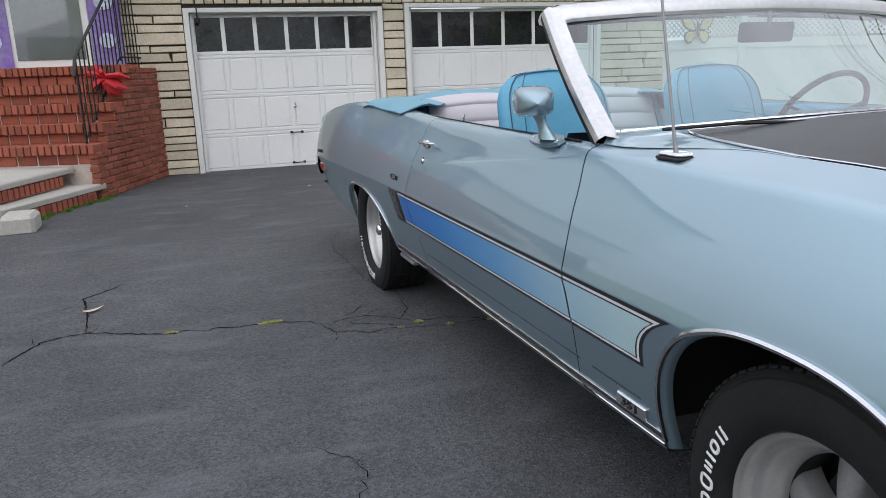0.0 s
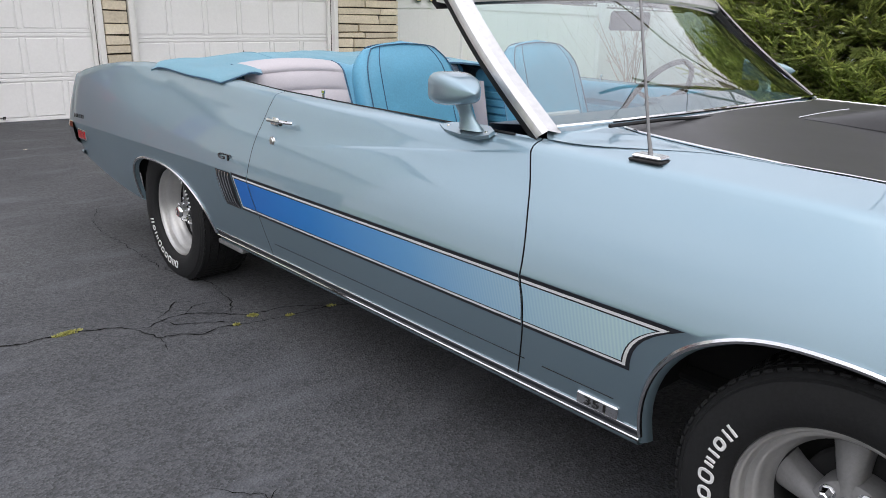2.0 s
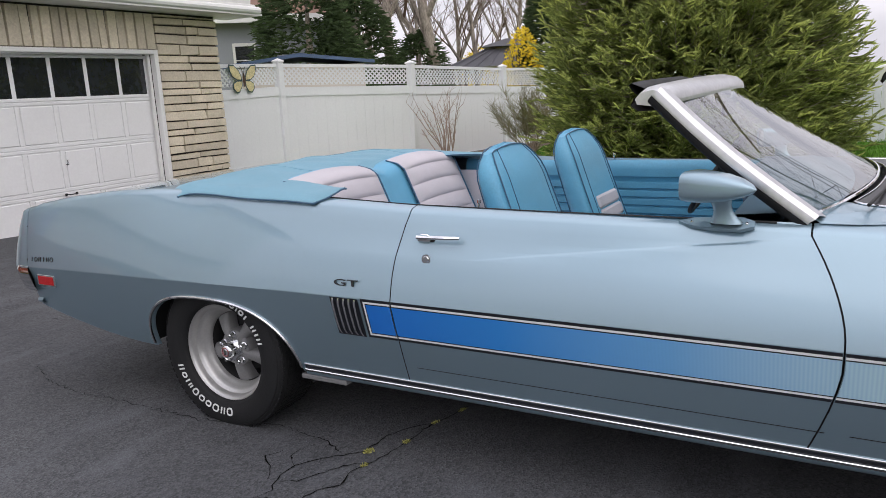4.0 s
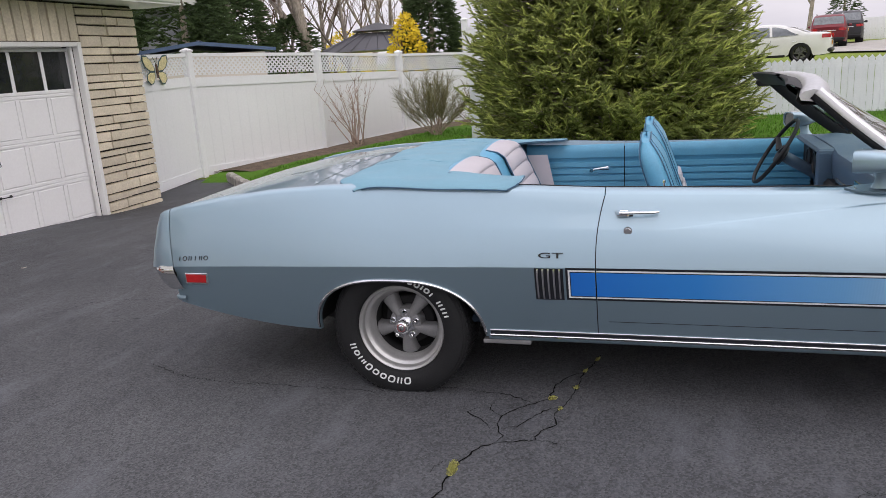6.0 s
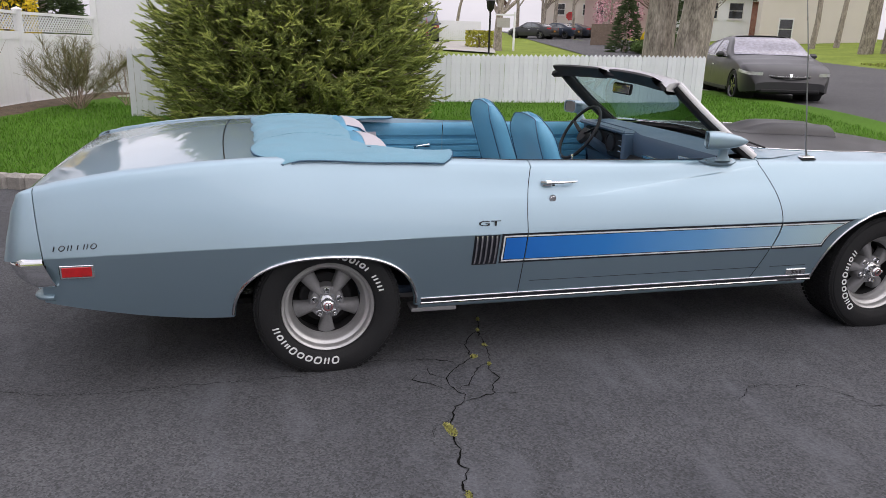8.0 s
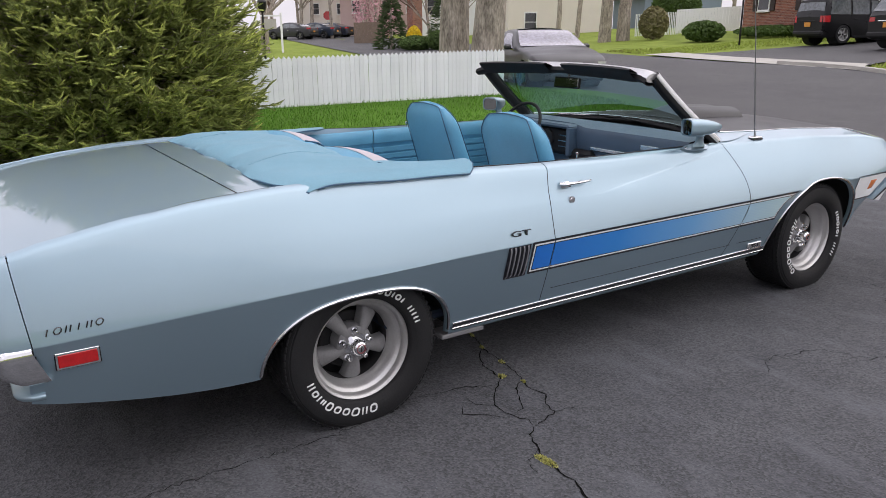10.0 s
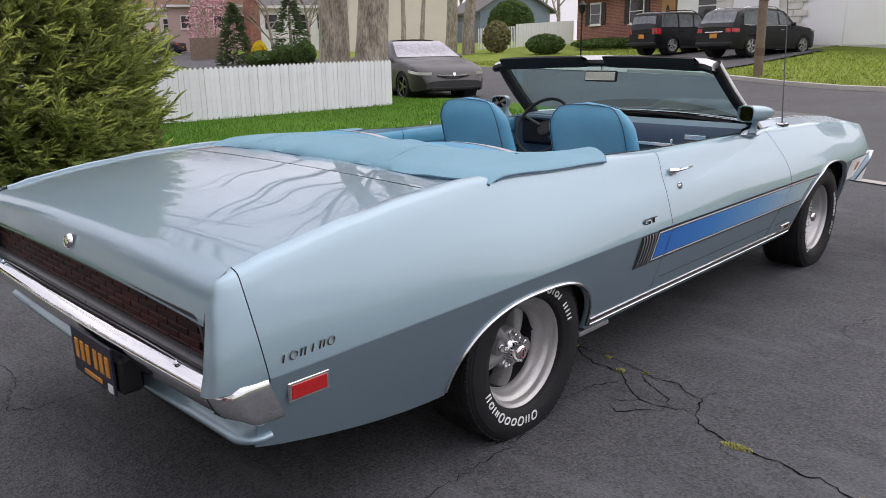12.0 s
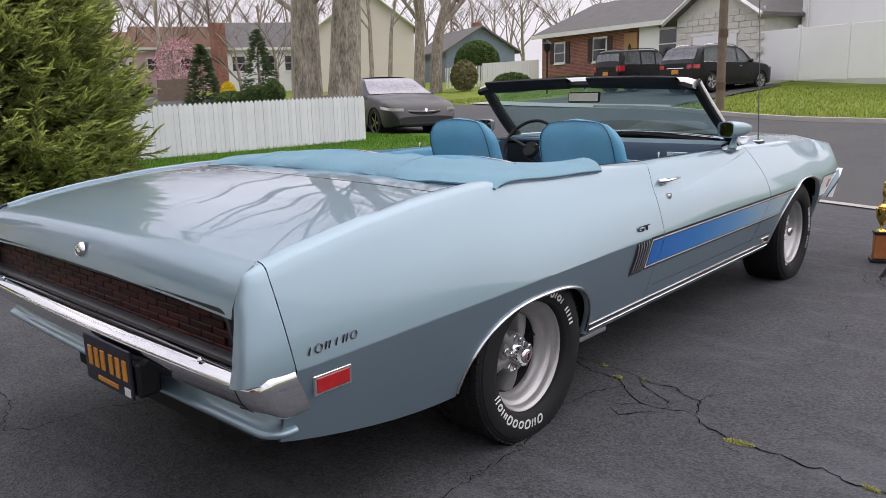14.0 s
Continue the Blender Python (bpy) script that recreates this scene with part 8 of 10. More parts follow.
leaf_clump("forsythia", *far(18.0, 20.3, -4.07, -0.89), 1.35, 1.0, 2.75, M["forsythia"], "yellow flowering forsythia behind the white fence", 1500, 1, 0.06)
leaf_clump("forsythia", *far(22.8, 33, -4.07, -0.89), 3.6, 2.0, 3.0, M["forsythia"], "yellow flowering forsythia behind the white fence", 1800, 2, 0.07)
hedge_m = leaf_mat("clipped_hedge", (0.10, 0.16, 0.045), (0.05, 0.085, 0.025))
hedge_y = mat("yellow_hedge", (0.34, 0.33, 0.03), 0.7, 0, 0.3, 4, 40, piece=0.3)
for az, D, w, h, mm, sd in ((-32.4, 43, 2.2, 0.75, hedge_m, 1), (-34.2, 42, 1.6, 1.0, hedge_m, 2), (-35.4, 41, 1.3, 1.2, hedge_m, 3), (-32.2, 44, 0.9, 1.25, M["forsythia"], 4), (-49.6, 44, 1.6, 1.7, M["broom"], 5), (-53.2, 40, 2.0, 0.95, hedge_m, 6), (-50.6, 60, 3.6, 3.0, hedge_m, 7), (-57.8, 42, 4.0, 0.5, hedge_m, 8), (-64.2, 43, 1.2, 1.5, hedge_m, 9)):
    leaf_clump("hedge", *far(az, D), w, w * 0.8, h, mm, "clipped shrub on a front lawn", int(900 + 900 * w * h), 20 + sd, 0.10)
leaf_clump("hedge", *far(-15.9, 44, -4, -0.5), 1.6, 1.2, 0.95, hedge_y, "yellow-green clipped hedge by a driveway", 900, 40, 0.09, box=True)
blossom = mat("pink_blossom", (0.50, 0.27, 0.30), 0.7, 0, 0.25, 3, 40, piece=0.3)
leaf_clump("blossom_tree", *far(-29.0, 62), 4.2, 3.6, 4.6, blossom, "pink flowering tree before a house", 2200, 43, 0.09)

# gazebo and shed roofs behind the fence
gx, gy = far(20.3, 27, -4.07, -0.89)
gaz = thing("gazebo", "garden gazebo with a dark standing-seam metal roof", "gazebo", pose(gx, gy, 0.0, 0, 0, 20))
metal_roof = mat("dark_metal_roof", (0.09, 0.09, 0.10), 0.4, 0.4, 0.2, 3, 40)
for z0, z1, w0, w1 in ((1.95, 2.55, 2.0, 0.7), (2.62, 2.9, 0.85, 0.05)):
    part("roof", Geo().add([(-w0, -w0, z0), (w0, -w0, z0), (w0, w0, z0), (-w0, w0, z0), (-w1, -w1, z1), (w1, -w1, z1), (w1, w1, z1), (-w1, w1, z1)], [(0, 1, 5, 4), (1, 2, 6, 5), (2, 3, 7, 6), (3, 0, 4, 7), (4, 5, 6, 7), (3, 2, 1, 0)]), metal_roof, gaz, smooth=0)
for k in range(9):
    for s in (-1, 1):
        x = -1.8 + 0.45 * k
        part("seam", Geo().tube([(x, -2.01, 1.97), (x * 0.36, -0.71, 2.57)], 0.015, 4), metal_roof, gaz) if s < 0 else part("seam", Geo().tube([(-2.01, x, 1.97), (-0.71, x * 0.36, 2.57)], 0.015, 4), metal_roof, gaz)
for a in (-1.7, 1.7):
    for b in (-1.7, 1.7):
        part("post", Geo().box((a, b, 0.95), (0.12, 0.12, 2.0), 0.01), M["twig"], gaz)

grey_siding = mat("grey_clapboard", (0.30, 0.32, 0.35), 0.7, 0, 0.1, 1.5, 30)
blue_siding = mat("blue_clapboard", (0.20, 0.25, 0.32), 0.7, 0, 0.1, 1.5, 30)
cream_siding = mat("cream_clapboard", (0.72, 0.665, 0.60), 0.7, 0, 0.06, 1.0, 30)
white_siding = mat("white_clapboard", (0.86, 0.87, 0.88), 0.65, 0, 0.05, 1.0, 30)
pink_siding = mat("pinkish_clapboard", (0.55, 0.40, 0.38), 0.7, 0, 0.08, 1.0, 30)
def brick_mat(name, face, dark, joint):
    """Brickwork seen from afar: courses over the wall's own length and height."""
    m, n, l, b = node_mat(name)
    tc, sp, ad, cb = n.new("ShaderNodeTexCoord"), n.new("ShaderNodeSeparateXYZ"), n.new("ShaderNodeMath"), n.new("ShaderNodeCombineXYZ")
    l.new(tc.outputs["Object"], sp.inputs["Vector"])
    l.new(sp.outputs["X"], ad.inputs[0])
    l.new(sp.outputs["Y"], ad.inputs[1])
    l.new(ad.outputs[0], cb.inputs["X"])
    l.new(sp.outputs["Z"], cb.inputs["Y"])
    br = n.new("ShaderNodeTexBrick")
    br.inputs["Scale"].default_value, br.inputs["Mortar Size"].default_value = 1.0, 0.008
    br.inputs["Brick Width"].default_value, br.inputs["Row Height"].default_value = 0.215, 0.075
    br.inputs["Color1"].default_value, br.inputs["Color2"].default_value, br.inputs["Mortar"].default_value = (*face, 1), (*dark, 1), (*joint, 1)
    l.new(cb.outputs["Vector"], br.inputs["Vector"])
    ns, mx = n.new("ShaderNodeTexNoise"), n.new("ShaderNodeMix")
    ns.inputs["Scale"].default_value, ns.inputs["Detail"].default_value = 1.3, 6
    l.new(tc.outputs["Object"], ns.inputs["Vector"])
    mx.data_type, mx.blend_type = "RGBA", "MULTIPLY"
    mx.inputs["B"].default_value = (0.62, 0.58, 0.56, 1)
    l.new(ns.outputs["Fac"], mx.inputs["Factor"])
    l.new(br.outputs["Color"], mx.inputs["A"])
    l.new(mx.outputs["Result"], b.inputs["Base Color"])
    b.inputs["Roughness"].default_value = 0.88
    return m


far_brick = brick_mat("far_red_brick", (0.40, 0.15, 0.10), (0.20, 0.065, 0.05), (0.42, 0.33, 0.27))
roof_dark = mat("asphalt_shingle", (0.15, 0.145, 0.14), 0.9, 0, 0.25, 2, 40, bump=0.4, bump_scale=30)
roof_brown = mat("brown_shingle", (0.22, 0.13, 0.09), 0.9, 0, 0.25, 2, 40, bump=0.4, bump_scale=30)
shutter_m = mat("dark_shutter", (0.035, 0.022, 0.022), 0.6, 0, 0.2, 6, 40)
door_wood = mat("oak_front_door", (0.36, 0.20, 0.08), 0.5, 0, 0.25, 8, 50)


def window(h, m, w, hh, shutters=False):
    """Sash window set 3 cm proud of the wall; m: its centre, local y outwards."""
    f = part("window", Geo().box((0, 0.02, 0), (w + 0.16, 0.06, hh + 0.16), 0.01, m), M["white_trim"], h, "white sash window")
    part("pane", Geo().box((0, 0.055, hh * 0.25), (w, 0.012, hh * 0.46), 0, m), M["pane_dark"], f)
    part("pane", Geo().box((0, 0.055, -hh * 0.25), (w, 0.012, hh * 0.46), 0, m), M["pane_dark"], f)
    part("sill", Geo().box((0, 0.06, -hh / 2 - 0.09), (w + 0.24, 0.12, 0.05), 0, m), M["white_trim"], f)
    if shutters:
        for s in (-1, 1):
            part("shutter", Geo().box((s * (w / 2 + 0.30), 0.03, 0), (0.36, 0.05, hh + 0.1), 0.01, m), shutter_m, f, "dark louvred shutter")


def block_house(name, label, m, w, d, h, rise, wall_m, roof_m, gable_front=False, boards=True):
    """House body with a pitched roof; local x along the front, local -y outwards, base at the origin."""
    hs = thing(name, label, "house", m)
    part("wall", Geo().box((0, d / 2, h / 2 - 0.4), (w, d, h + 0.8)), wall_m, hs)
    o = 0.45
    if gable_front:
        part("gable", Geo().add([(-w / 2, 0, h), (w / 2, 0, h), (0, 0, h + rise), (-w / 2, d, h), (w / 2, d, h), (0, d, h + rise)], [(0, 1, 2), (5, 4, 3), (0, 3, 4, 1)]), wall_m, hs, smooth=0)
        for s in (-1, 1):
            part("roof", Geo().add([(s * (w / 2 + o), -o, h - o * rise / (w / 2)), (0, -o, h + rise), (0, d + o, h + rise), (s * (w / 2 + o), d + o, h - o * rise / (w / 2)), (s * (w / 2 + o), -o, h - o * rise / (w / 2) + 0.15), (0, -o, h + rise + 0.15), (0, d + o, h + rise + 0.15), (s * (w / 2 + o), d + o, h - o * rise / (w / 2) + 0.15)], [(0, 1, 2, 3), (7, 6, 5, 4), (0, 4, 5, 1), (3, 2, 6, 7), (0, 3, 7, 4), (1, 5, 6, 2)]), roof_m, hs, smooth=0)
            part("rake", Geo().tube([(s * (w / 2 + o), -o - 0.02, h - o * rise / (w / 2) + 0.05), (0, -o - 0.02, h + rise + 0.05)], 0.10, 4), M["white_trim"], hs)
    else:
        part("gable", Geo().add([(-w / 2, 0, h), (-w / 2, d, h), (-w / 2, d / 2, h + rise), (w / 2, 0, h), (w / 2, d, h), (w / 2, d / 2, h + rise)], [(0, 2, 1), (3, 4, 5), (0, 1, 4, 3)]), wall_m, hs, smooth=0)
        for s, y0 in ((-1, -o), (1, d + o)):
            zz = h - o * rise / (d / 2)
            part("roof", Geo().add([(-w / 2 - o, y0, zz), (w / 2 + o, y0, zz), (w / 2 + o, d / 2, h + rise), (-w / 2 - o, d / 2, h + rise), (-w / 2 - o, y0, zz + 0.15), (w / 2 + o, y0, zz + 0.15), (w / 2 + o, d / 2, h + rise + 0.15), (-w / 2 - o, d / 2, h + rise + 0.15)], [(0, 1, 2, 3), (7, 6, 5, 4), (0, 4, 5, 1), (3, 2, 6, 7), (0, 3, 7, 4), (1, 5, 6, 2)]), roof_m, hs, smooth=0)
        part("eave_board", Geo().box((0, -o - 0.02, h - o * rise / (d / 2) + 0.05), (w + 2 * o, 0.06, 0.22)), M["white_trim"], hs)
    return hs


def street_m(u, d, z=None, turn=0.0):
    """Pose on the far side of the street: local x runs along it, local y away from it."""
    x, y = street_xy(u, d)
    zz = gz(x, y) if z is None else z
    return Matrix.Translation((x, y, zz)) @ Matrix(((-0.945, -0.327, 0), (0.327, -0.945, 0), (0, 0, 1))).to_4x4() @ Matrix.Rotation(radians(turn), 4, "Z")


WM = lambda x, z, y=0.0: pose(x, y, z, 0, 0, 180)       # a window on a front wall: local y outwards
# ranch house across the street: brick front, stone-faced garage wing
ranch = block_house("ranch_house", "single-storey red brick ranch house with a pale stone garage wing", street_m(25.6, 19.3, 1.62), 11.4, 8.5, 2.65, 1.75, far_brick, roof_dark)
window(ranch, WM(-4.2 + 0.2, 1.55), 0.80, 1.05, True)
window(ranch, WM(-0.6, 1.55), 0.95, 1.15, True)
part("front_door", Geo().box((1.75, -0.05, 1.15), (0.95, 0.10, 2.15), 0.02), door_wood, ranch, "carved oak front door")
part("door_light", Geo().lathe([(0.0, 0.0), (0.13, 0.0), (0.15, 0.012)], pose(1.75, -0.11, 1.45, 90) @ Matrix.Diagonal((0.7, 1.7, 1, 1)), 20), M["pane_dark"], ranch)
part("entry_wall", Geo().box((3.0, -0.03, 1.3), (1.3, 0.08, 2.6)), white_siding, ranch)
window(ranch, WM(4.35, 1.55, -0.02), 1.25, 1.35, False)
part("chimney", Geo().box((-1.2, 5.2, 4.3), (0.6, 0.6, 1.6), 0.02), far_brick, ranch)
part("vent_pipe", Geo().tube([(2.2, 3.0, 3.6), (2.2, 3.0, 4.3)], 0.06, 8), M["bright"], ranch)
pale_stone = mat("pale_ashlar", (0.68, 0.665, 0.61), 0.85, 0, 0.15, 3, 30, bump=0.5, bump_scale=20)
wing = block_house("garage_wing", "garage wing faced with pale stone blocks, gable to the street", street_m(18.0, 18.6, 1.55), 4.4, 7.5, 2.6, 1.35, pale_stone, roof_dark, gable_front=True)
for r in range(10):
    for c in range(7):
        x = -2.15 + 0.62 * c + (0.3 if r % 2 else 0)
        z = 0.25 + 0.26 * r
        if x + 0.3 < 2.2 and not (-1.25 < x + 0.29 and x < 1.25 and z < 1.9):
            part("stone_block", Geo().box((x + 0.3, -0.015, z), (0.58, 0.05, 0.235), 0.015), pale_stone, wing)
part("garage_leaf", Geo().box((0, -0.04, 0.85), (2.35, 0.06, 1.8), 0.01), white_siding, wing, "pale garage door")
part("door_frame", Geo().box((0, -0.03, 1.81), (2.6, 0.09, 0.12), 0.01), M["white_trim"], wing)
white2 = block_house("white_house", "two-storey house with plain white walls", street_m(9.0, 20.8, 1.4), 13.0, 9.0, 5.4, 2.0, white_siding, roof_dark)
window(white2, WM(1.6, 2.15), 0.42, 0.85, False)
part("brick_pier", Geo().box((4.4, -0.06, 2.9), (1.4, 0.12, 2.0)), far_brick, white2)
part("downpipe", Geo().tube([(-6.2, -0.08, 0.0), (-6.2, -0.08, 4.4), (-5.6, -0.3, 5.2)], 0.05, 8), M["white_trim"], white2)
yf = thing("tall_fence", "tall white vinyl fence across the street", "fence", street_m(7.0, 18.7, 1.33))
for k in range(9):
    part("panel", Geo().box((-8.0 + 2.0 * k, 0, 0.98), (1.86, 0.05, 1.95), 0.01), M["vinyl_fence"], yf)
    part("post", Geo().box((-9.0 + 2.0 * k, 0, 1.02), (0.13, 0.13, 2.1), 0.01), M["vinyl_fence"], yf)
def drive_right(d):
    """West edge of the neighbour's driveway, by the way across the street."""
    return 11.5 + 0.30 * (d - 8.6) - 0.5 * max(0.0, 10.0 - d)


rows = []
for k in range(12):
    d = 8.6 + 10.0 * k / 11
    rows.append([(*street_xy(u, d), gz(*street_xy(u, d)) + 0.02) for u in (drive_right(d), 16, 18.5, 20.6 + max(0, 2 - k) * 0.4)])
strip("neighbour_driveway", rows, M["street"], "asphalt driveway climbing to the garage wing")
rows = [[(*street_xy(u, d), gz(*street_xy(u, d)) + 0.03) for u in (drive_right(d), 15, 18, 21.8)] for d in (8.5, 9.2, 9.9)]
strip("apron", rows, M["concrete"], "pale concrete driveway apron at the kerb")
rows = [[(*street_xy(u, 8.6 + dd), gz(*street_xy(u, 8.6)) + hh) for dd, hh in ((0.0, 0.0), (0.01, 0.10), (0.14, 0.11), (0.16, 0.03))] for u in [-40 + 1.5 * k for k in range(37)]]
strip("far_kerb", rows, M["concrete"], "low concrete kerb on the far side of the street", "kerb")

# utility pole and wires
px, py = 6.2, -19.3
up = thing("utility_pole", "weathered wooden utility pole on the verge", "utility pole", pose(px, py, gz(px, py)))
pole_wood = mat("weathered_pole", (0.19, 0.145, 0.11), 0.9, 0, 0.3, 6, 50, bump=0.5, bump_scale=50)
part("shaft", Geo().tube([(0, 0, -0.2), (0.05, 0, 5), (0.08, 0, 10.5)], [0.125, 0.115, 0.10], 14), pole_wood, up)
for z in (0.55, 2.0):
    part("band", Geo().lathe([(0.130, 0.0), (0.132, 0.05), (0.129, 0.22)], pose(0.005, 0, z), 14), M["twig"], up, "dark band on the pole")
part("cross_arm", Geo().box((0.08, 0, 9.6), (0.1, 2.2, 0.12), 0.01), pole_wood, up)
for k, (az, D, h) in enumerate(((-31.8, 62, 10),)):
    x, y = far(az, D)
    cp = thing("brick_chimney", "tall brown brick chimney of a far house", "chimney", pose(x, y, gz(x, y)))
    part("shaft", Geo().box((0, 0, 2.7), (0.9, 0.9, 5.6), 0.03), far_brick, cp)
wires = thing("power_line", "black overhead wires along the street", "wires")
for k, (z0, z1) in enumerate(((9.6, 9.6), (9.3, 9.4), (8.2, 8.6))):
    a, b = Vector((px, py + 0.6 * k, gz(px, py) + z0)), Vector((*far(-27, 95), z1 + 3))
    pts = [a.lerp(b, t / 14) - Vector((0, 0, 1.6 * math.sin(math.pi * t / 14))) for t in range(15)]
    part("wire", Geo().tube(pts, 0.02, 4), M["iron"], wires)

# far houses along the street
cream = block_house("cream_house", "two-storey cream clapboard house with its gable to the street", Matrix.Translation((*far(-42.4, 58), 1.0)) @ Matrix.Rotation(radians(-42.4 - 90 + 8), 4, "Z"), 7.3, 9.0, 5.0, 2.7, cream_siding, roof_dark, gable_front=True)
window(cream, WM(-2.0, 1.4), 0.8, 1.3)
window(cream, WM(-1.9, 4.1), 0.8, 1.2)
blue = block_house("blue_house", "low blue-grey house with a red chimney", Matrix.Translation((*far(-52.0, 72), 2.4)) @ Matrix.Rotation(radians(-52 + 90 - 180 + 90 + 25), 4, "Z"), 8.0, 6.5, 2.2, 1.9, blue_siding, roof_dark)
part("chimney", Geo().box((1.6, 1.2, 3.3), (0.7, 0.7, 3.4), 0.02), far_brick, blue)
for nm, lab, az, D, w, h, mm, rm in (("white_ranch", "long white house behind bare trees", -34.9, 66, 6.8, 3.6, white_siding, roof_dark), ("pink_house", "far house with pinkish siding and a brown roof", -29.2, 82, 9, 4.6, pink_siding, roof_brown), ("far_house", "far tan house at the bend of the street", -25.8, 92, 9, 4.8, cream_siding, roof_brown), ("red_house", "brick house with a white bay", -38.4, 78, 8, 3.8, far_brick, roof_dark)):
    hs = block_house(nm, lab, Matrix.Translation((*far(az, D), 1.6)) @ Matrix.Rotation(radians(az - 90), 4, "Z"), w, 7.5, h, 2.1, mm, rm)
    for k in (-0.3, 0.05, 0.33):
        window(hs, WM(k * w, h * 0.62), 1.0, 1.2)
grey = block_house("grey_house", "grey clapboard house behind the garage", Matrix.Translation((*far(41.4, 24, -3.1, -2.1), -0.3)) @ Matrix.Rotation(radians(41.4 - 90), 4, "Z"), 5.2, 7, 4.0, 1.0, grey_siding, roof_brown)
window(grey, WM(-0.55, 2.75), 0.55, 0.85)
shed = thing("garden_shed", "low shed with a blue-edged shallow roof", "shed", Matrix.Translation((*far(38.6, 15.0, -3.1, -2.1), -0.2)) @ Matrix.Rotation(radians(38.6 - 90), 4, "Z"))
part("wall", Geo().box((0, 1.2, 1.05), (2.5, 2.2, 2.1)), cream_siding, shed)
blue_metal = mat("blue_roof_edge", (0.07, 0.12, 0.22), 0.4, 0, 0.2, 3, 40)
part("roof", Geo().add([(-1.45, 0, 2.10), (0, 0, 2.27), (1.45, 0, 2.10), (-1.45, 2.5, 2.10), (0, 2.5, 2.27), (1.45, 2.5, 2.10), (-1.45, 0, 2.16), (0, 0, 2.34), (1.45, 0, 2.16), (-1.45, 2.5, 2.16), (0, 2.5, 2.34), (1.45, 2.5, 2.16)], [(0, 1, 7, 6), (1, 2, 8, 7), (6, 7, 10, 9), (7, 8, 11, 10), (0, 3, 4, 1), (1, 4, 5, 2), (0, 6, 9, 3), (2, 5, 11, 8)]), blue_metal, shed, smooth=0)
# small fences by the far houses
for nm, lab, az0, az1, D, h, mm in (("grey_fence", "weathered grey board fence", -27.4, -29.6, 56, 1.45, pole_wood), ("white_fence", "white picket fence by a far house", -48.2, -51.2, 47, 1.25, M["vinyl_fence"]), ("white_board_fence", "low white board fence by the brick house", -51.0, -55.2, 48, 1.35, M["vinyl_fence"]), ("white_shed_wall", "white panel fence behind a driveway", -12.7, -16.2, 56, 1.35, M["vinyl_fence"])):
    f = thing(nm, lab, "fence")
    n = 22 if nm != "white_fence" else 26
    for k in range(n):
        a = az0 + (az1 - az0) * (k + 0.5) / n
        ox, oy = (-4, -0.5) if nm == "white_shed_wall" else (-2.4, 2.1)
        x, y = far(a, D, ox, oy)
        wd = D * abs(radians(az1 - az0)) / n * (0.6 if nm == "white_fence" else 0.97)
        part("board", Geo().box((0, 0, h / 2), (wd, 0.04, h), 0, Matrix.Translation((x, y, gz(x, y) + 0.05)) @ Matrix.Rotation(radians(a + 90), 4, "Z")), mm, f)
# lamp post, sign post, hydrant-yellow marker
for az, D, ox, oy in ((-16.2, 30, -4, -0.5), (-55.8, 36, -2.4, 2.1)):
    x, y = far(az, D, ox, oy)
    lp = thing("lamp_post", "black lantern on a slim post", "street lamp", pose(x, y, gz(x, y)))
    part("post", Geo().tube([(0, 0, 0), (0, 0, 1.9)], 0.04, 8), M["iron"], lp)
    part("lantern", Geo().lathe([(0.06, 1.88), (0.14, 2.0), (0.17, 2.25), (0.20, 2.27), (0.05, 2.42), (0.0, 2.5)], None, 8), M["iron"], lp)
x, y = far(-18.4, 41, -4, -0.5)
sp = thing("sign_post", "white yard sign post with a hanging board", "sign post", pose(x, y, gz(x, y), 0, 0, 60))
part("post", Geo().box((0, 0, 1.0), (0.1, 0.1, 2.0), 0.01), M["vinyl_fence"], sp)
part("arm", Geo().box((0.5, 0, 1.85), (1.1, 0.08, 0.08), 0.01), M["vinyl_fence"], sp)
part("board", Geo().box((0.6, 0, 1.45), (0.7, 0.03, 0.5), 0.005), M["concrete"], sp)
x, y = far(-22.9, 75, -4, -0.5)
ss = thing("stop_sign", "red eight-sided road sign on a post", "road sign", pose(x, y, gz(x, y), 0, 0, -24.7 - 90))
part("post", Geo().tube([(0, 0.03, 0), (0, 0.03, 2.4)], 0.03, 6), M["bright"], ss)
part("plate", Geo().slab([(0.42 * math.cos(math.pi / 8 + k * math.pi / 4), 0.42 * math.sin(math.pi / 8 + k * math.pi / 4)) for k in range(8)], 0, 0.02, pose(0, 0, 2.1, 90)), M["red_lens"], ss)


# ---- parked vehicles ----
# Tinted glass, its grey lifted for the sky that the windows reflect.
suv_glass = mat("tinted_sky_grey_glass", (0.13, 0.145, 0.155), 0.06, 0.35, 0.5, 2, 10, coat=1.0)
M["head_lens"] = mat("headlamp_lens", (0.72, 0.74, 0.76), 0.12, 0.5, 0.2, 20, 90, coat=1.0)


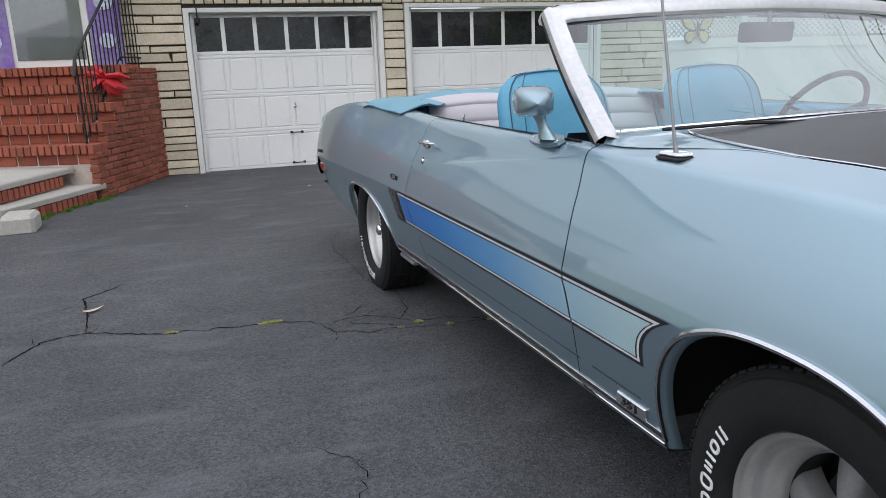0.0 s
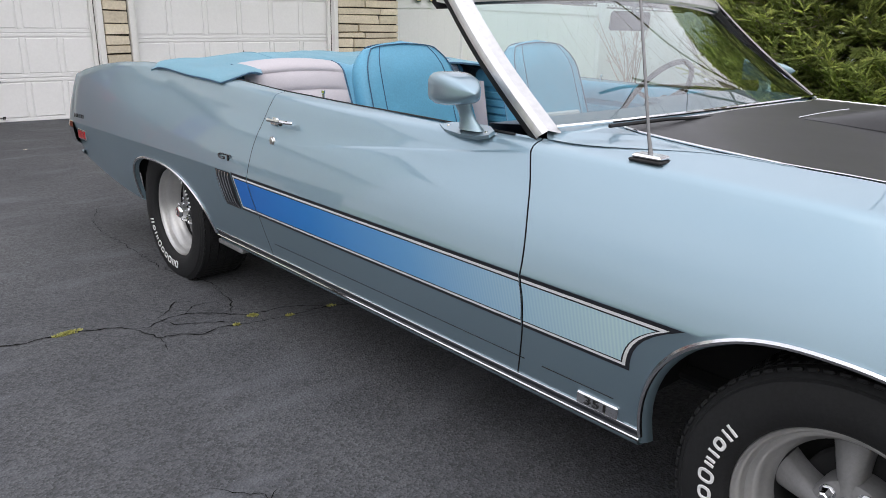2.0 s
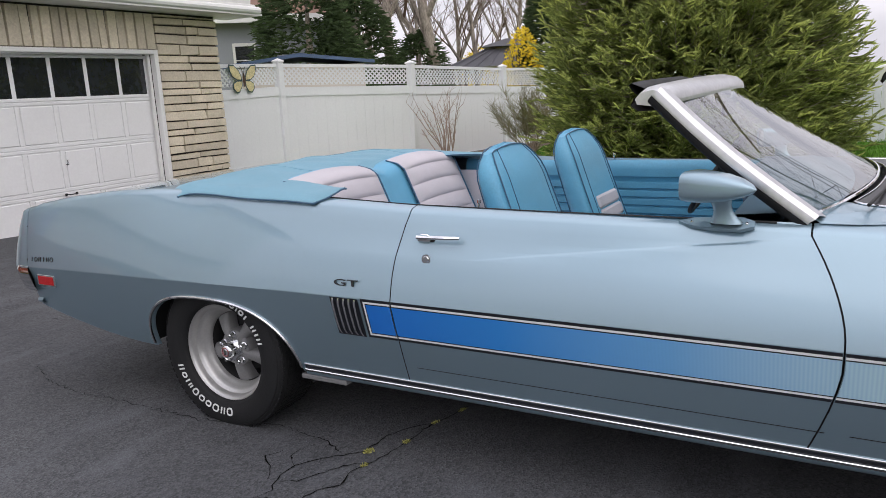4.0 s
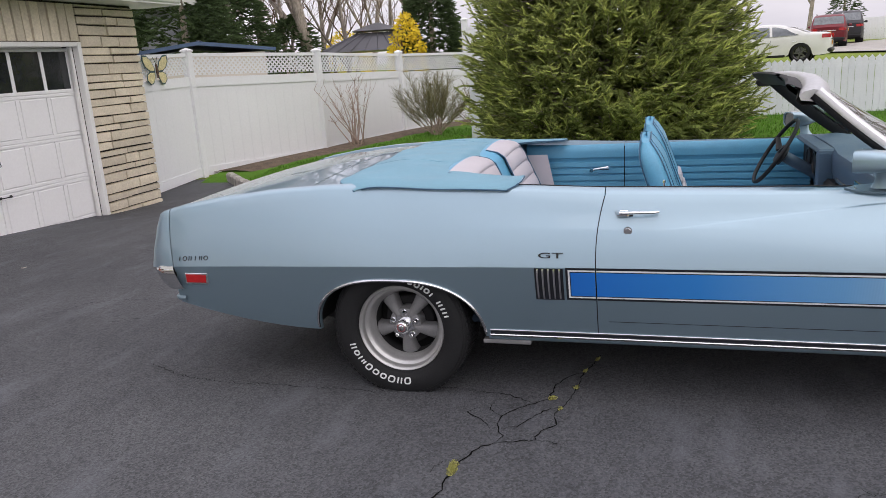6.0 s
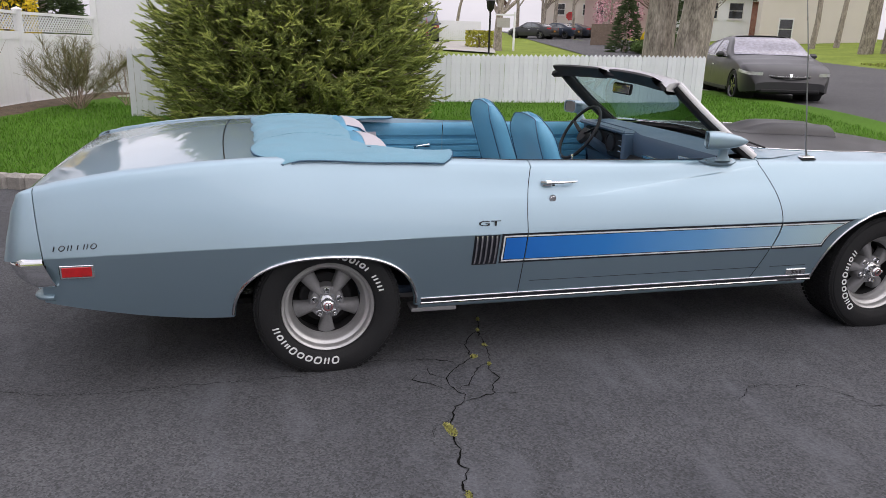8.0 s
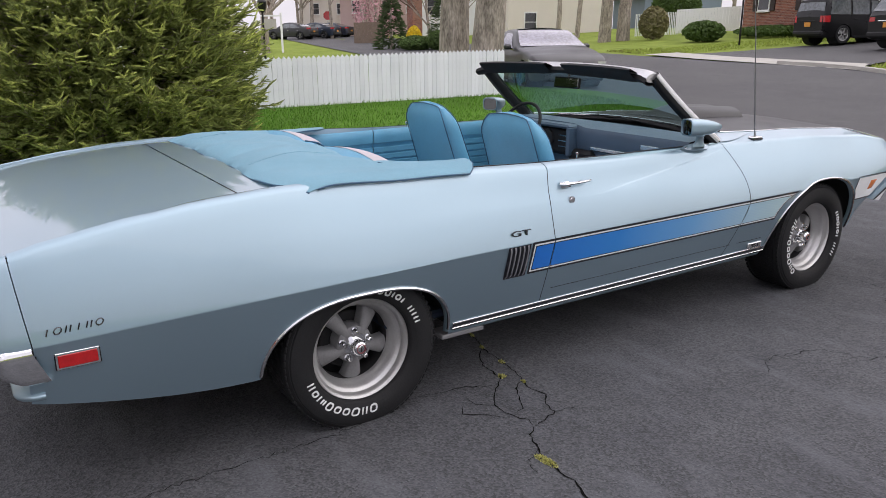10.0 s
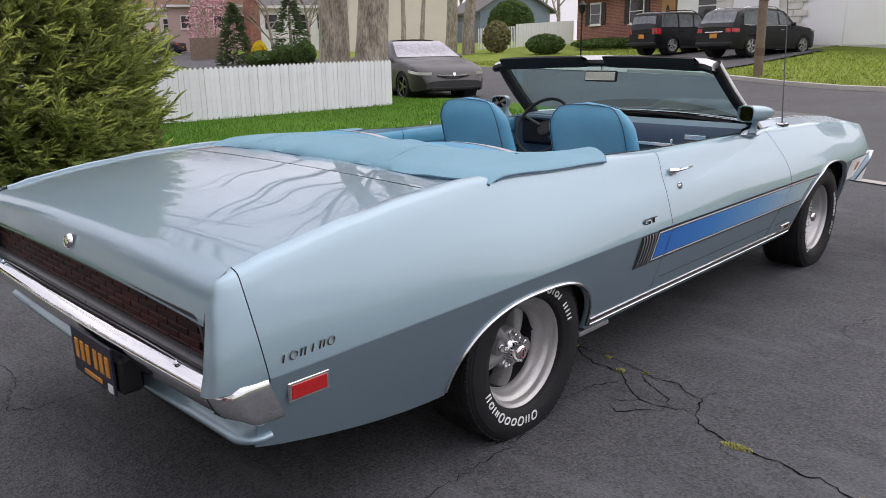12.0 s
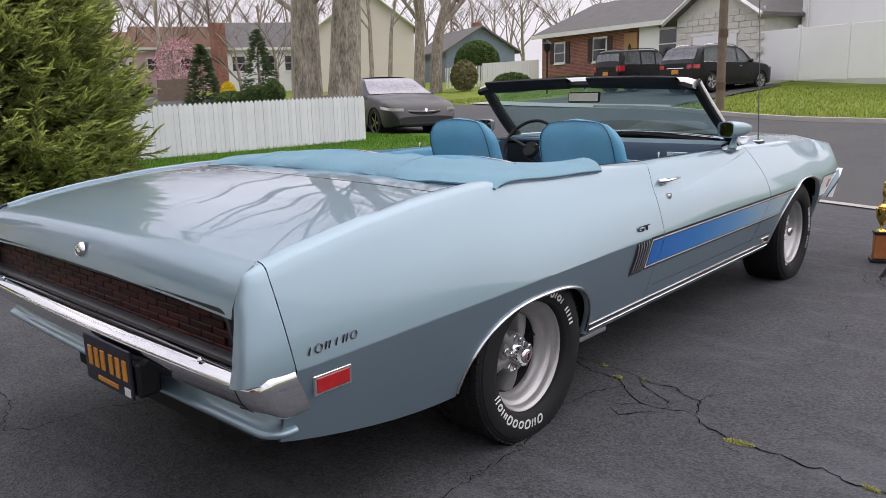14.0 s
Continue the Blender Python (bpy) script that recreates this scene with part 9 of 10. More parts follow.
BODY_LINES = {
    # roofline, belt and bonnet (share of the half length, share of the height), windows (foot and head, share of the half length), wheels
    "suv": dict(top=[(-0.985, 0.60), (-0.945, 0.70), (-0.84, 0.93), (-0.74, 0.975), (-0.30, 1.0), (0.05, 0.985), (0.16, 0.94), (0.44, 0.635), (0.75, 0.59), (0.92, 0.52), (0.985, 0.40), (1.0, 0.30)], belt=[(-1, 0.62), (-0.5, 0.605), (0.4, 0.595), (1, 0.58)],
                bays=[(-0.80, -0.44, -0.745, -0.43), (-0.41, -0.02, -0.40, -0.01), (0.01, 0.37, 0.02, 0.13)], back=(-0.955, 0.67, -0.855, 0.91), front=(0.43, 0.645, 0.175, 0.925), axles=(-0.60, 0.62), wr=0.74),
    "box": dict(top=[(-0.995, 0.58), (-0.97, 0.66), (-0.925, 0.94), (-0.87, 0.985), (-0.30, 1.0), (0.10, 0.985), (0.17, 0.95), (0.36, 0.635), (0.55, 0.62), (0.93, 0.58), (0.985, 0.46), (1.0, 0.32)], belt=[(-1, 0.61), (1, 0.60)],
                bays=[(-0.88, -0.46, -0.85, -0.455), (-0.42, -0.06, -0.415, -0.05), (-0.02, 0.31, -0.01, 0.14)], back=(-0.975, 0.665, -0.935, 0.915), front=(0.35, 0.645, 0.185, 0.935), axles=(-0.58, 0.64), wr=0.82),
    "sedan": dict(top=[(-1.0, 0.50), (-0.985, 0.66), (-0.93, 0.715), (-0.70, 0.74), (-0.42, 0.90), (-0.18, 0.985), (0.0, 1.0), (0.12, 0.975), (0.46, 0.700), (0.62, 0.655), (0.80, 0.585), (0.92, 0.50), (0.975, 0.42), (1.0, 0.33)], belt=[(-1, 0.69), (-0.3, 0.655), (0.4, 0.635), (1, 0.6)],
                  bays=[(-0.55, -0.16, -0.36, -0.14), (-0.12, 0.34, -0.10, 0.10)], back=(-0.70, 0.745, -0.36, 0.93), front=(0.45, 0.712, 0.13, 0.968), axles=(-0.58, 0.62), wr=0.70),
}


def parked_car(name, label, m, L, W, H, body, kind="suv", glass=None):
    """Vehicle facing local +y: one lofted shell, panes set on it bay by bay, arches, wheels, lamps. Origin on the ground at its centre."""
    c = thing(name, label, "car", m)
    B, hl = BODY_LINES[kind], L / 2
    pane = suv_glass if glass is None else glass
    top = [(a * hl, b * H) for a, b in B["top"]]
    belt = [(a * hl, b * H) for a, b in B["belt"]]
    sill, rad = 0.24, 0.345

    def wide(y):
        e = abs(y) / hl
        return W / 2 * (1 - 0.05 * e ** 2 - (0.20 if y > 0 else 0.13) * max(0.0, (e - 0.80) / 0.20) ** 2.2)

    def side(y, z):
        """Half width of the shell at a height."""
        w, zb, zt = wide(y), lerp_table(belt, y), lerp_table(top, y)
        if z <= zb:
            t = (z - sill) / (zb - sill)
            return w * (0.955 + 0.045 * math.sin(math.pi * min(1.0, 0.18 + 0.62 * t)))
        t = min(1.0, (z - zb) / max(0.05, H - zb))
        return w * (0.955 + 0.045 * math.sin(math.pi * 0.80)) * (1 - (1 - B["wr"]) * (0.75 * t + 0.25 * t ** 3))

    ys = sorted(set([-hl + L * k / 44 for k in range(45)] + [a * hl + 0.40 * math.cos(math.pi * k / 12) for a in B["axles"] for k in range(13)]))
    rows = []
    for y in ys:
        zt, zb = lerp_table(top, y), sill + 0.05 * max(0.0, (abs(y) / hl - 0.85) / 0.15)
        for a in B["axles"]:
            u = abs(y - a * hl) / 0.405
            if u < 1:
                zb = max(zb, sill + 0.47 * (1 - u ** 2.2) ** 0.5)
        zt = max(zt, zb + 0.04)
        ze = max(zb + 0.02, zt - 0.055)
        zs = [zb + (ze - zb) * k / 9 for k in range(10)]
        half = [(side(y, z), z) for z in zs]
        w = half[-1][0]
        half += [(w - 0.025, zt - 0.028), (w - 0.075, zt - 0.008), (w * 0.62, zt + 0.006), (w * 0.30, zt + 0.014)]
        half = [(half[0][0] - 0.06, zb + 0.02)] + half
        rows.append([(-x, y, z) for x, z in half] + [(0, y, zt + 0.016)] + [(x, y, z) for x, z in half[::-1]])
    g = Geo().grid(rows)
    g.add(rows[0], [tuple(range(len(rows[0])))])
    g.add(rows[-1], [tuple(range(len(rows[-1]) - 1, -1, -1))])
    part("body", g, body, c, smooth=40)
    part("floor_pan", Geo().box((0, 0, 0.30), (W * 0.86, L * 0.92, 0.14), 0.03), M["dark"], c)

    def slope_pane(y0, z0, y1, z1, lift):
        """A pane across the car between two heights of the roofline."""
        rr = []
        for k in range(7):
            t = k / 6
            y = y0 * hl + (y1 - y0) * hl * t
            z = lerp_table(top, y)
            w = side(y, z - 0.05) - 0.07
            rr.append([(w * u, y + lift * (0.6 if y0 > 0 else -0.6), z + 0.010 * (1 - u * u) + lift) for u in [-1 + 2 * q / 8 for q in range(9)]])
        return Geo().grid(rr)
    part("rear_window", slope_pane(*B["back"], 0.010), pane, c, "tinted rear window, its colour lifted for the sky it reflects", smooth=60)
    part("windscreen", slope_pane(*B["front"], 0.010), pane, c, "car windscreen", smooth=60)
    for s in (-1, 1):
        for a0, b0, a1, b1 in B["bays"]:
            rr = []
            for k in range(5):
                t = k / 4
                row = []
                for q in range(7):
                    y = hl * ((a0 + (a1 - a0) * t) * (1 - q / 6) + (b0 + (b1 - b0) * t) * q / 6)
                    lo, hi = lerp_table(belt, y) + 0.045, min(H * 0.945, lerp_table(top, y) - 0.095)
                    z = lo + (max(hi, lo + 0.02) - lo) * t
                    row.append((s * (side(y, z) + 0.006), y, z))
                rr.append(row)
            part("side_window", Geo().grid(rr), pane, c, "tinted side window, its colour lifted for the sky it reflects", smooth=60)
        lo_y, hi_y = B["bays"][0][0] * hl, B["bays"][-1][1] * hl
        part("window_trim", Geo().tube([(s * (side(y, lerp_table(belt, y) + 0.03) + 0.008), y, lerp_table(belt, y) + 0.03) for y in [lo_y + (hi_y - lo_y) * k / 10 for k in range(11)]], 0.010, 5), M["bright"] if kind != "box" else M["black"], c, "strip under the windows")
        part("door_line", Geo().grid([[(s * (side(y0, z) + 0.003), y0 + d, z) for d in (-0.006, 0.006)] for y0 in [B["bays"][-1][0] * hl - 0.03] for z in [0.36 + 0.10 * k for k in range(8)] if z < lerp_table(belt, y0)]), M["black"], c, "dark door gap")
        for hy in [b[0] * hl + 0.14 for b in B["bays"][-2:]]:
            part("door_handle", Geo().box((s * (side(hy, H * 0.53) + 0.012), hy, H * 0.53), (0.025, 0.17, 0.03), 0.01), M["bright"] if kind != "box" else M["black"], c)
        part("rocker_guard", Geo().box((s * (W / 2 - 0.035), 0.02 * L, sill + 0.02), (0.05, L * 0.40, 0.10), 0.02), M["black"], c)
        for a in B["axles"]:
            mm = Matrix.Translation((s * (W / 2 - 0.125), a * hl, rad)) @ Matrix.Rotation(radians(90 * s), 4, "Y")
            part("wheel_housing", Geo().lathe([(0.41, 0.06), (0.41, -0.30), (0.05, -0.30)], mm, 24), M["dark"], c, "black wheel housing")
            wh = part("wheel", Geo().lathe([(0.20, -0.12), (rad - 0.02, -0.12), (rad, -0.10), (rad, 0.085), (rad - 0.02, 0.108), (0.27, 0.114), (0.245, 0.104), (0.238, 0.09)], mm, 32), M["tyre"], c, smooth=40)
            part("rim", Geo().lathe([(0.245, 0.100), (0.238, 0.106), (0.228, 0.098), (0.222, 0.06), (0.20, -0.05), (0.0, -0.05)], mm, 32), M["rim"] if kind != "sedan" else M["dark_chrome"], wh)
            for q in range(5):
                part("rim_spoke", Geo().slab([(0.03, -0.035), (0.226, -0.020), (0.226, 0.020), (0.03, 0.035)], 0.062, 0.088, mm @ Matrix.Rotation(2 * math.pi * (q + 0.25) / 5, 4, "Z")), M["rim"] if kind != "sedan" else M["dark_chrome"], wh)
            part("rim_cap", Geo().lathe([(0.045, 0.07), (0.04, 0.094), (0.0, 0.097)], mm, 12), M["dark_chrome"], wh)
        if kind != "sedan":
            rail = [-0.70 * hl + 0.80 * hl * k / 8 for k in range(9)]
            part("roof_rail", Geo().tube([(s * (side(y, lerp_table(top, y) - 0.05) - 0.07), y, lerp_table(top, y) + (0.05 if 0 < k < 8 else 0.0)) for k, y in enumerate(rail)], 0.018, 6), M["bright"] if kind == "suv" else M["black"], c, "roof rail")
        zl = H * (0.50 if kind != "sedan" else 0.60)
        # lamps follow the corners of the shell
        ya = hl * 0.985
        rr = [[(s * (side(-y, z) + 0.010), -y - 0.004, z) for y in (hl * 0.88, hl * 0.93, hl * 0.965, ya)] + [(s * side(-ya, z) * f, -hl - 0.012, z) for f in (0.93, 0.80, 0.66 if kind == "suv" else 0.80)] for z in ((zl - 0.02, zl + 0.05, zl + 0.12) if kind != "box" else (zl - 0.06, zl + 0.06, zl + 0.18))]
        part("tail_lamp", Geo().grid(rr), M["red_lens"], c, "red tail lamp", smooth=60)
        zh = H * (0.455 if kind == "sedan" else 0.50)
        rr = [[(s * (side(y, zh + h) + 0.020 - 0.03 * (y / hl - 0.80)), y, zh + h + 0.24 * (0.96 * hl - y) * 0.5) for y in (hl * 0.78, hl * 0.84, hl * 0.90, hl * 0.95)] + [(s * side(hl * 0.97, zh) * f, hl * (0.985 + 0.02 * (1 - f)), zh + h) for f in (0.90, 0.74)] for h in (-0.035, 0.0, 0.03)]
        part("headlamp", Geo().grid(rr), M["head_lens"], c, "clear headlamp", smooth=60)
        yl = hl * 0.27
        wm = part("wing_mirror", Geo().box((s * (wide(yl) + 0.09), yl, lerp_table(belt, yl) + 0.09), (0.19, 0.13, 0.13), 0.045), body, c)
        part("mirror_arm", Geo().box((s * (wide(yl) - 0.01), yl, lerp_table(belt, yl) + 0.045), (0.10, 0.06, 0.04), 0.012), M["black"], wm)
    zp = H * (0.42 if kind != "sedan" else 0.46)
    part("rear_plate", Geo().box((0, -hl - 0.022, zp), (0.32, 0.02, 0.16), 0.004), M["plate_gold"], c, "amber number plate, blank")
    part("plate_strip", Geo().box((0, -hl - 0.014, zp + 0.13), (W * 0.42, 0.03, 0.035), 0.01), M["bright"] if kind == "suv" else M["black"], c)
    part("bumper_rear", Geo().box((0, -hl + 0.05, 0.40), (W * 0.86, 0.20, 0.20), 0.06), M["black"], c, "dark lower rear bumper")
    part("front_grille", Geo().box((0, hl - 0.030, 0.30), (W * 0.66, 0.10, 0.12), 0.04), M["black"], c, "black lower grille")
    return c


def lacquer(name, color, metal=0.4):
    m = mat(name, color, 0.38, metal, 0.1, 3, 300, coat=0.35)
    return m


def heading(x, y, hx, hy, dz=0.0):
    return Matrix.Translation((x, y, gz(x, y) + dz)) @ Matrix.Rotation(math.atan2(hy, hx) - math.pi / 2, 4, "Z")


grey_paint = lacquer("grey_metallic", (0.032, 0.032, 0.035), 0.25)
black_paint = mat("black_lacquer", (0.006, 0.006, 0.007), 0.3, 0, 0.1, 3, 200, spec=0.35)
# Pale lilac of the reflected sky is put into this glass's colour.
screen_grey = mat("sky_lilac_glass", (0.20, 0.19, 0.25), 0.08, 0, 0.5, 3, 14, coat=1.0)
ex, ey = 12.30, -11.80
sedan = parked_car("sedan", "grey metallic electric sedan parked along the street", heading(ex, ey, -0.945, 0.327, -0.04), 4.97, 1.95, 1.44, grey_paint, "sedan", glass=screen_grey)
part("nose_emblem", Geo().slab([(-0.035, 0.045), (0.035, 0.045), (0.030, -0.01), (0.0, -0.055), (-0.030, -0.01)], 0.0, 0.012, pose(0, 2.468, 0.62, 72, 0, 180)), M["bright"], sedan, "small bright emblem")
part("nose_bar", Geo().tube([(x, 2.475 - 0.16 * (abs(x) / 0.62) ** 2, 0.575 + 0.035 * (abs(x) / 0.62) ** 2) for x in [-0.62 + 1.24 * k / 12 for k in range(13)]], 0.020, 6, flat=0.7), M["black"], sedan, "black slot across the nose")
part("nose_trim", Geo().tube([(x, 2.49 - 0.16 * (abs(x) / 0.55) ** 2, 0.602 + 0.03 * (abs(x) / 0.55) ** 2) for x in [-0.55 + 1.10 * k / 12 for k in range(13)]], 0.006, 5), M["bright"], sedan, "thin bright line over the slot")
part("roof_glass", Geo().grid([[(0.60 * u * (1 - 0.05 * abs(y)), y, 1.462 - 0.03 * u * u - 0.11 * max(0.0, abs(y + 0.1) - 0.25) ** 1.6) for u in (-1, -0.5, 0, 0.5, 1)] for y in (-0.75, -0.5, -0.25, 0.0, 0.2)]), M["hood_black"], sedan, "black glass roof")
sx, sy = 9.42, -26.84
parked_car("suv", "black sport utility vehicle parked in a driveway", heading(sx, sy, -0.27, -0.963), 4.7, 1.88, 1.66, black_paint, "suv")
sx, sy = 13.7, -29.0
parked_car("suv", "black boxy off-road wagon parked in a driveway", heading(sx, sy, -0.27, -0.963), 4.35, 1.78, 1.70, black_paint, "box")
x, y = far(-11.1, 48, -4, -0.5)
parked_car("suv", "dark red sport utility vehicle on a driveway", heading(x, y, 0.97, -0.2), 4.6, 1.85, 1.7, lacquer("dark_red", (0.16, 0.012, 0.02)), "suv")
x, y = far(-12.0, 53, -4, -0.5)
parked_car("suv", "dark grey wagon on a driveway", heading(x, y, 0.97, -0.2), 4.8, 1.9, 1.85, lacquer("dark_grey", (0.03, 0.03, 0.035)), "suv")
x, y = far(-7.6, 33, -4, -0.5)
parked_car("sedan", "white sedan parked beyond the picket fence", heading(x, y, 0.25, 0.97), 4.7, 1.85, 1.45, lacquer("white_lacquer", (0.75, 0.75, 0.74), 0.0), "sedan")
for az, D, col in ((-22.4, 76, (0.02, 0.03, 0.05)), (-23.5, 79, (0.03, 0.035, 0.05)), (-20.6, 72, (0.04, 0.04, 0.045))):
    x, y = far(az, D, -4, 0)
    parked_car("sedan", "dark sedan parked far down the street", heading(x, y, 0.8, 0.6), 4.6, 1.85, 1.45, lacquer("far_lacquer", col), "sedan")

# ---- trophies and a low easel beside the car's nose ----
gold = mat("gold_plastic", (0.85, 0.62, 0.18), 0.16, 1.0, 0.1, 20, 80)
marble = mat("white_marble", (0.75, 0.74, 0.70), 0.35, 0, 0.12, 14, 50)
wood_red = mat("orange_wood_block", (0.45, 0.16, 0.05), 0.4, 0, 0.25, 14, 70)


def trophy(x, y, columns, h, label):
    t = thing("trophy", label, "trophy", pose(x, y, gz(x, y), 0, 0, 20))
    if columns == 0:
        part("base", Geo().box((0, 0, 0.012), (0.12, 0.12, 0.024), 0.004), M["black"], t)
        part("block", Geo().box((0, 0, 0.115), (0.085, 0.085, 0.18), 0.006), wood_red, t, "orange wooden block")
        part("collar", Geo().box((0, 0, 0.214), (0.10, 0.10, 0.02), 0.004), M["black"], t)
        z = 0.224
    else:
        part("base", Geo().box((0, 0, 0.014), (0.24, 0.15, 0.028), 0.004), marble, t)
        z = 0.028
        for cx in (-0.075, 0.075):
            part("column", Geo().tube([(cx, 0, z), (cx, 0, z + h)], 0.022, 12), gold, t, "gold column")
        part("figure_stem", Geo().tube([(0, 0, z), (0, 0, z + h * 0.8)], [0.03, 0.012], 10), gold, t)
        part("deck", Geo().box((0, 0, z + h + 0.012), (0.22, 0.13, 0.024), 0.004), marble, t)
        z += h + 0.024
    part("cup", Geo().lathe([(0.034, 0), (0.03, 0.008), (0.010, 0.02), (0.008, 0.04), (0.022, 0.06), (0.042, 0.10), (0.048, 0.16), (0.046, 0.17), (0.04, 0.15), (0.0, 0.12)], pose(0, 0, z), 24), gold, t, "gold cup")
    part("finial", Geo().lathe([(0.03, 0.165), (0.034, 0.18), (0.012, 0.20), (0.006, 0.24), (0.016, 0.27), (0.018, 0.30), (0.010, 0.33), (0.012, 0.35), (0.0, 0.37)], pose(0, 0, z), 16), gold, t, "gold finial")


trophy(-1.235, -3.86, 0, 0.2, "gold cup trophy on an orange wooden block")
trophy(-1.44, -3.86, 2, 0.26, "tall two-column gold trophy on white marble")
trophy(-1.60, -3.98, 2, 0.16, "two-column gold trophy on white marble")
es = thing("easel", "low black easel holding a framed board", "easel")
for a, b in (((-1.36, -3.37, 0.0), (-1.62, -3.72, 0.62)), ((-1.95, -3.45, 0.0), (-1.70, -3.72, 0.62)), ((-1.70, -4.05, 0.0), (-1.66, -3.72, 0.62))):
    part("leg", Geo().tube([a, b], 0.013, 8), M["iron"], es)
bd = part("board_frame", Geo().box((0, 0, 0), (0.52, 0.03, 0.36), 0.006, pose(-1.72, -3.66, 0.46, -18, 0, 20)), M["iron"], es, "dark-framed board")
part("board_face", Geo().box((0, 0.018, 0), (0.47, 0.006, 0.31), 0.001, pose(-1.72, -3.66, 0.46, -18, 0, 20)), M["plate_gold"], bd)

# pale driveway before the far vehicles
rows = []
for k in range(9):
    a = -9.0 - 8.0 * k / 8
    rows.append([(*far(a, D, -4, -0.5), gz(*far(a, D, -4, -0.5)) + 0.05) for D in (41 - 0.5 * k, 46, 51 + 0.6 * k)])
strip("far_driveway", rows, M["concrete"], "pale driveway of a house beyond the picket fence")


# ---- cracks, moss and small growth on the driveway ----
crng = random.Random(19)
CRACKS = [
    [(-2.66, -.5), (-2.53, -.23), (-2.36, -.18), (-2.08, -.33), (-1.96, -.37), (-1.91, -.35), (-1.82, -.41), (-1.77, -.38), (-1.68, -.41), (-1.5, -.42), (-1.35, -.48), (-1.31, -.53)],
    [(-2.36, -.18), (-2.38, .1), (-2.43, .44), (-2.25, .66)],
]
# the web of thinner cracks into which the main one breaks up beside the rear wheel
WEB_CRACKS = [
    [(-1.31, -.53), (-1.28, -.62), (-1.26, -.69), (-1.2, -.69), (-1.12, -.75), (-1.02, -.74), (-.95, -.76), (-.86, -.78), (-.6, -.81), (-.34, -.88)],
    [(-1.31, -.53), (-1.25, -.55), (-1.2, -.52), (-1.13, -.51), (-1.08, -.51), (-1.03, -.54), (-.95, -.61), (-.88, -.69), (-.72, -.7), (-.64, -.74), (-.55, -.82)],
    [(-1.2, -.52), (-1.16, -.59), (-1.09, -.63), (-1.01, -.68), (-.95, -.76)],
    [(-1.08, -.51), (-1.02, -.44), (-.96, -.45)],
    [(-1.19, -.49), (-1.12, -.43), (-1.07, -.36), (-1.0, -.39)],
    [(-.93, -.62), (-.87, -.5), (-.85, -.37), (-.84, -.32)],
    [(-1.26, -.69), (-1.27, -.77), (-1.29, -.82)],
]
FINE_CRACKS = [
    [(-.84, -.32), (-.83, -.22), (-.93, .15), (-.93, .6), (-.94, .88), (-.91, 1.23), (-.75, 1.57)],
    [(-.7, -3.36), (-.85, -3.38), (-1.07, -3.42), (-1.2, -3.39), (-1.35, -3.47), (-1.5, -3.55)],
    [(-1.25, -3.4), (-1.31, -3.17), (-1.4, -3.07), (-1.56, -2.95), (-1.62, -2.91)],
    [(-1.32, -3.43), (-1.38, -3.22), (-1.48, -3.04)],
    [(-1.4, -3.47), (-1.45, -3.27), (-1.56, -3.25)],
    [(-1.45, -3.51), (-1.49, -3.25), (-1.56, -2.98)],
    [(-1.31, -3.17), (-1.39, -3.28), (-1.49, -3.3)],
    [(-1.68, -2.23), (-1.71, -2.32), (-1.73, -2.41)],
    [(1.43, 1.2), (1.06, 1.2), (.77, 1.33), (.69, 1.24), (.68, .99), (.57, .79)],
    [(-1.41, -1.81), (-1.46, -2.05), (-1.49, -2.19), (-1.6, -2.25), (-1.72, -2.32)],
    [(-1.41, -1.9), (-1.52, -1.76), (-1.57, -1.72)],
    [(-.11, 2.84), (.13, 2.78), (.2, 2.65), (.29, 2.28)],
    [(-.22, 2.32), (-.09, 2.09), (.03, 1.99)],
    [(.98, 3.8), (1.09, 3.41), (1.2, 3.04)],
    [(-2.87, 3.42), (-2.32, 2.94), (-2.0, 2.64)],
]


def crack_line(way, width, jitter=0.014):
    """A ragged thin ribbon along a way, with short side runs, and its points."""
    pts = []
    for (ax, ay), (bx, by) in zip(way, way[1:]):
        n = max(2, int(math.hypot(bx - ax, by - ay) / 0.022))
        for k in range(n):
            t = k / n
            pts.append([ax + (bx - ax) * t + crng.uniform(-jitter, jitter), ay + (by - ay) * t + crng.uniform(-jitter, jitter)])
    pts.append(list(way[-1]))
    rows = []
    for i, (x, y) in enumerate(pts):
        a, b = pts[max(0, i - 1)], pts[min(len(pts) - 1, i + 1)]
        d = Vector((b[0] - a[0], b[1] - a[1]))
        d = d.normalized() if d.length > 1e-6 else Vector((1, 0))
        end = min(1.0, 0.25 + min(i, len(pts) - 1 - i) / 5)
        w = width * crng.uniform(0.35, 1.25) * end * 0.5
        z = gz(x, y) + 0.0025
        rows.append([(x - d.y * w, y + d.x * w, z), (x + d.y * w, y - d.x * w, z)])
    return Geo().grid(rows), pts


for way in CRACKS:
    g, pts = crack_line(way, 0.0092, 0.009)
    solo("crack", g, M["crack"], "dark ragged crack in the driveway asphalt", "crack", "structure", smooth=0)
    # hairline runs off the main crack
    for _ in range(3):
        x, y = crng.choice(pts)
        a = crng.uniform(0, 6.28)
        w2 = [(x, y), (x + 0.09 * math.cos(a), y + 0.09 * math.sin(a)), (x + 0.17 * math.cos(a + 0.5), y + 0.17 * math.sin(a + 0.5))]
        g2, _p = crack_line(w2, 0.0035, 0.01)
        solo("crack", g2, M["crack"], "hairline crack in the driveway asphalt", "crack", "structure", smooth=0)
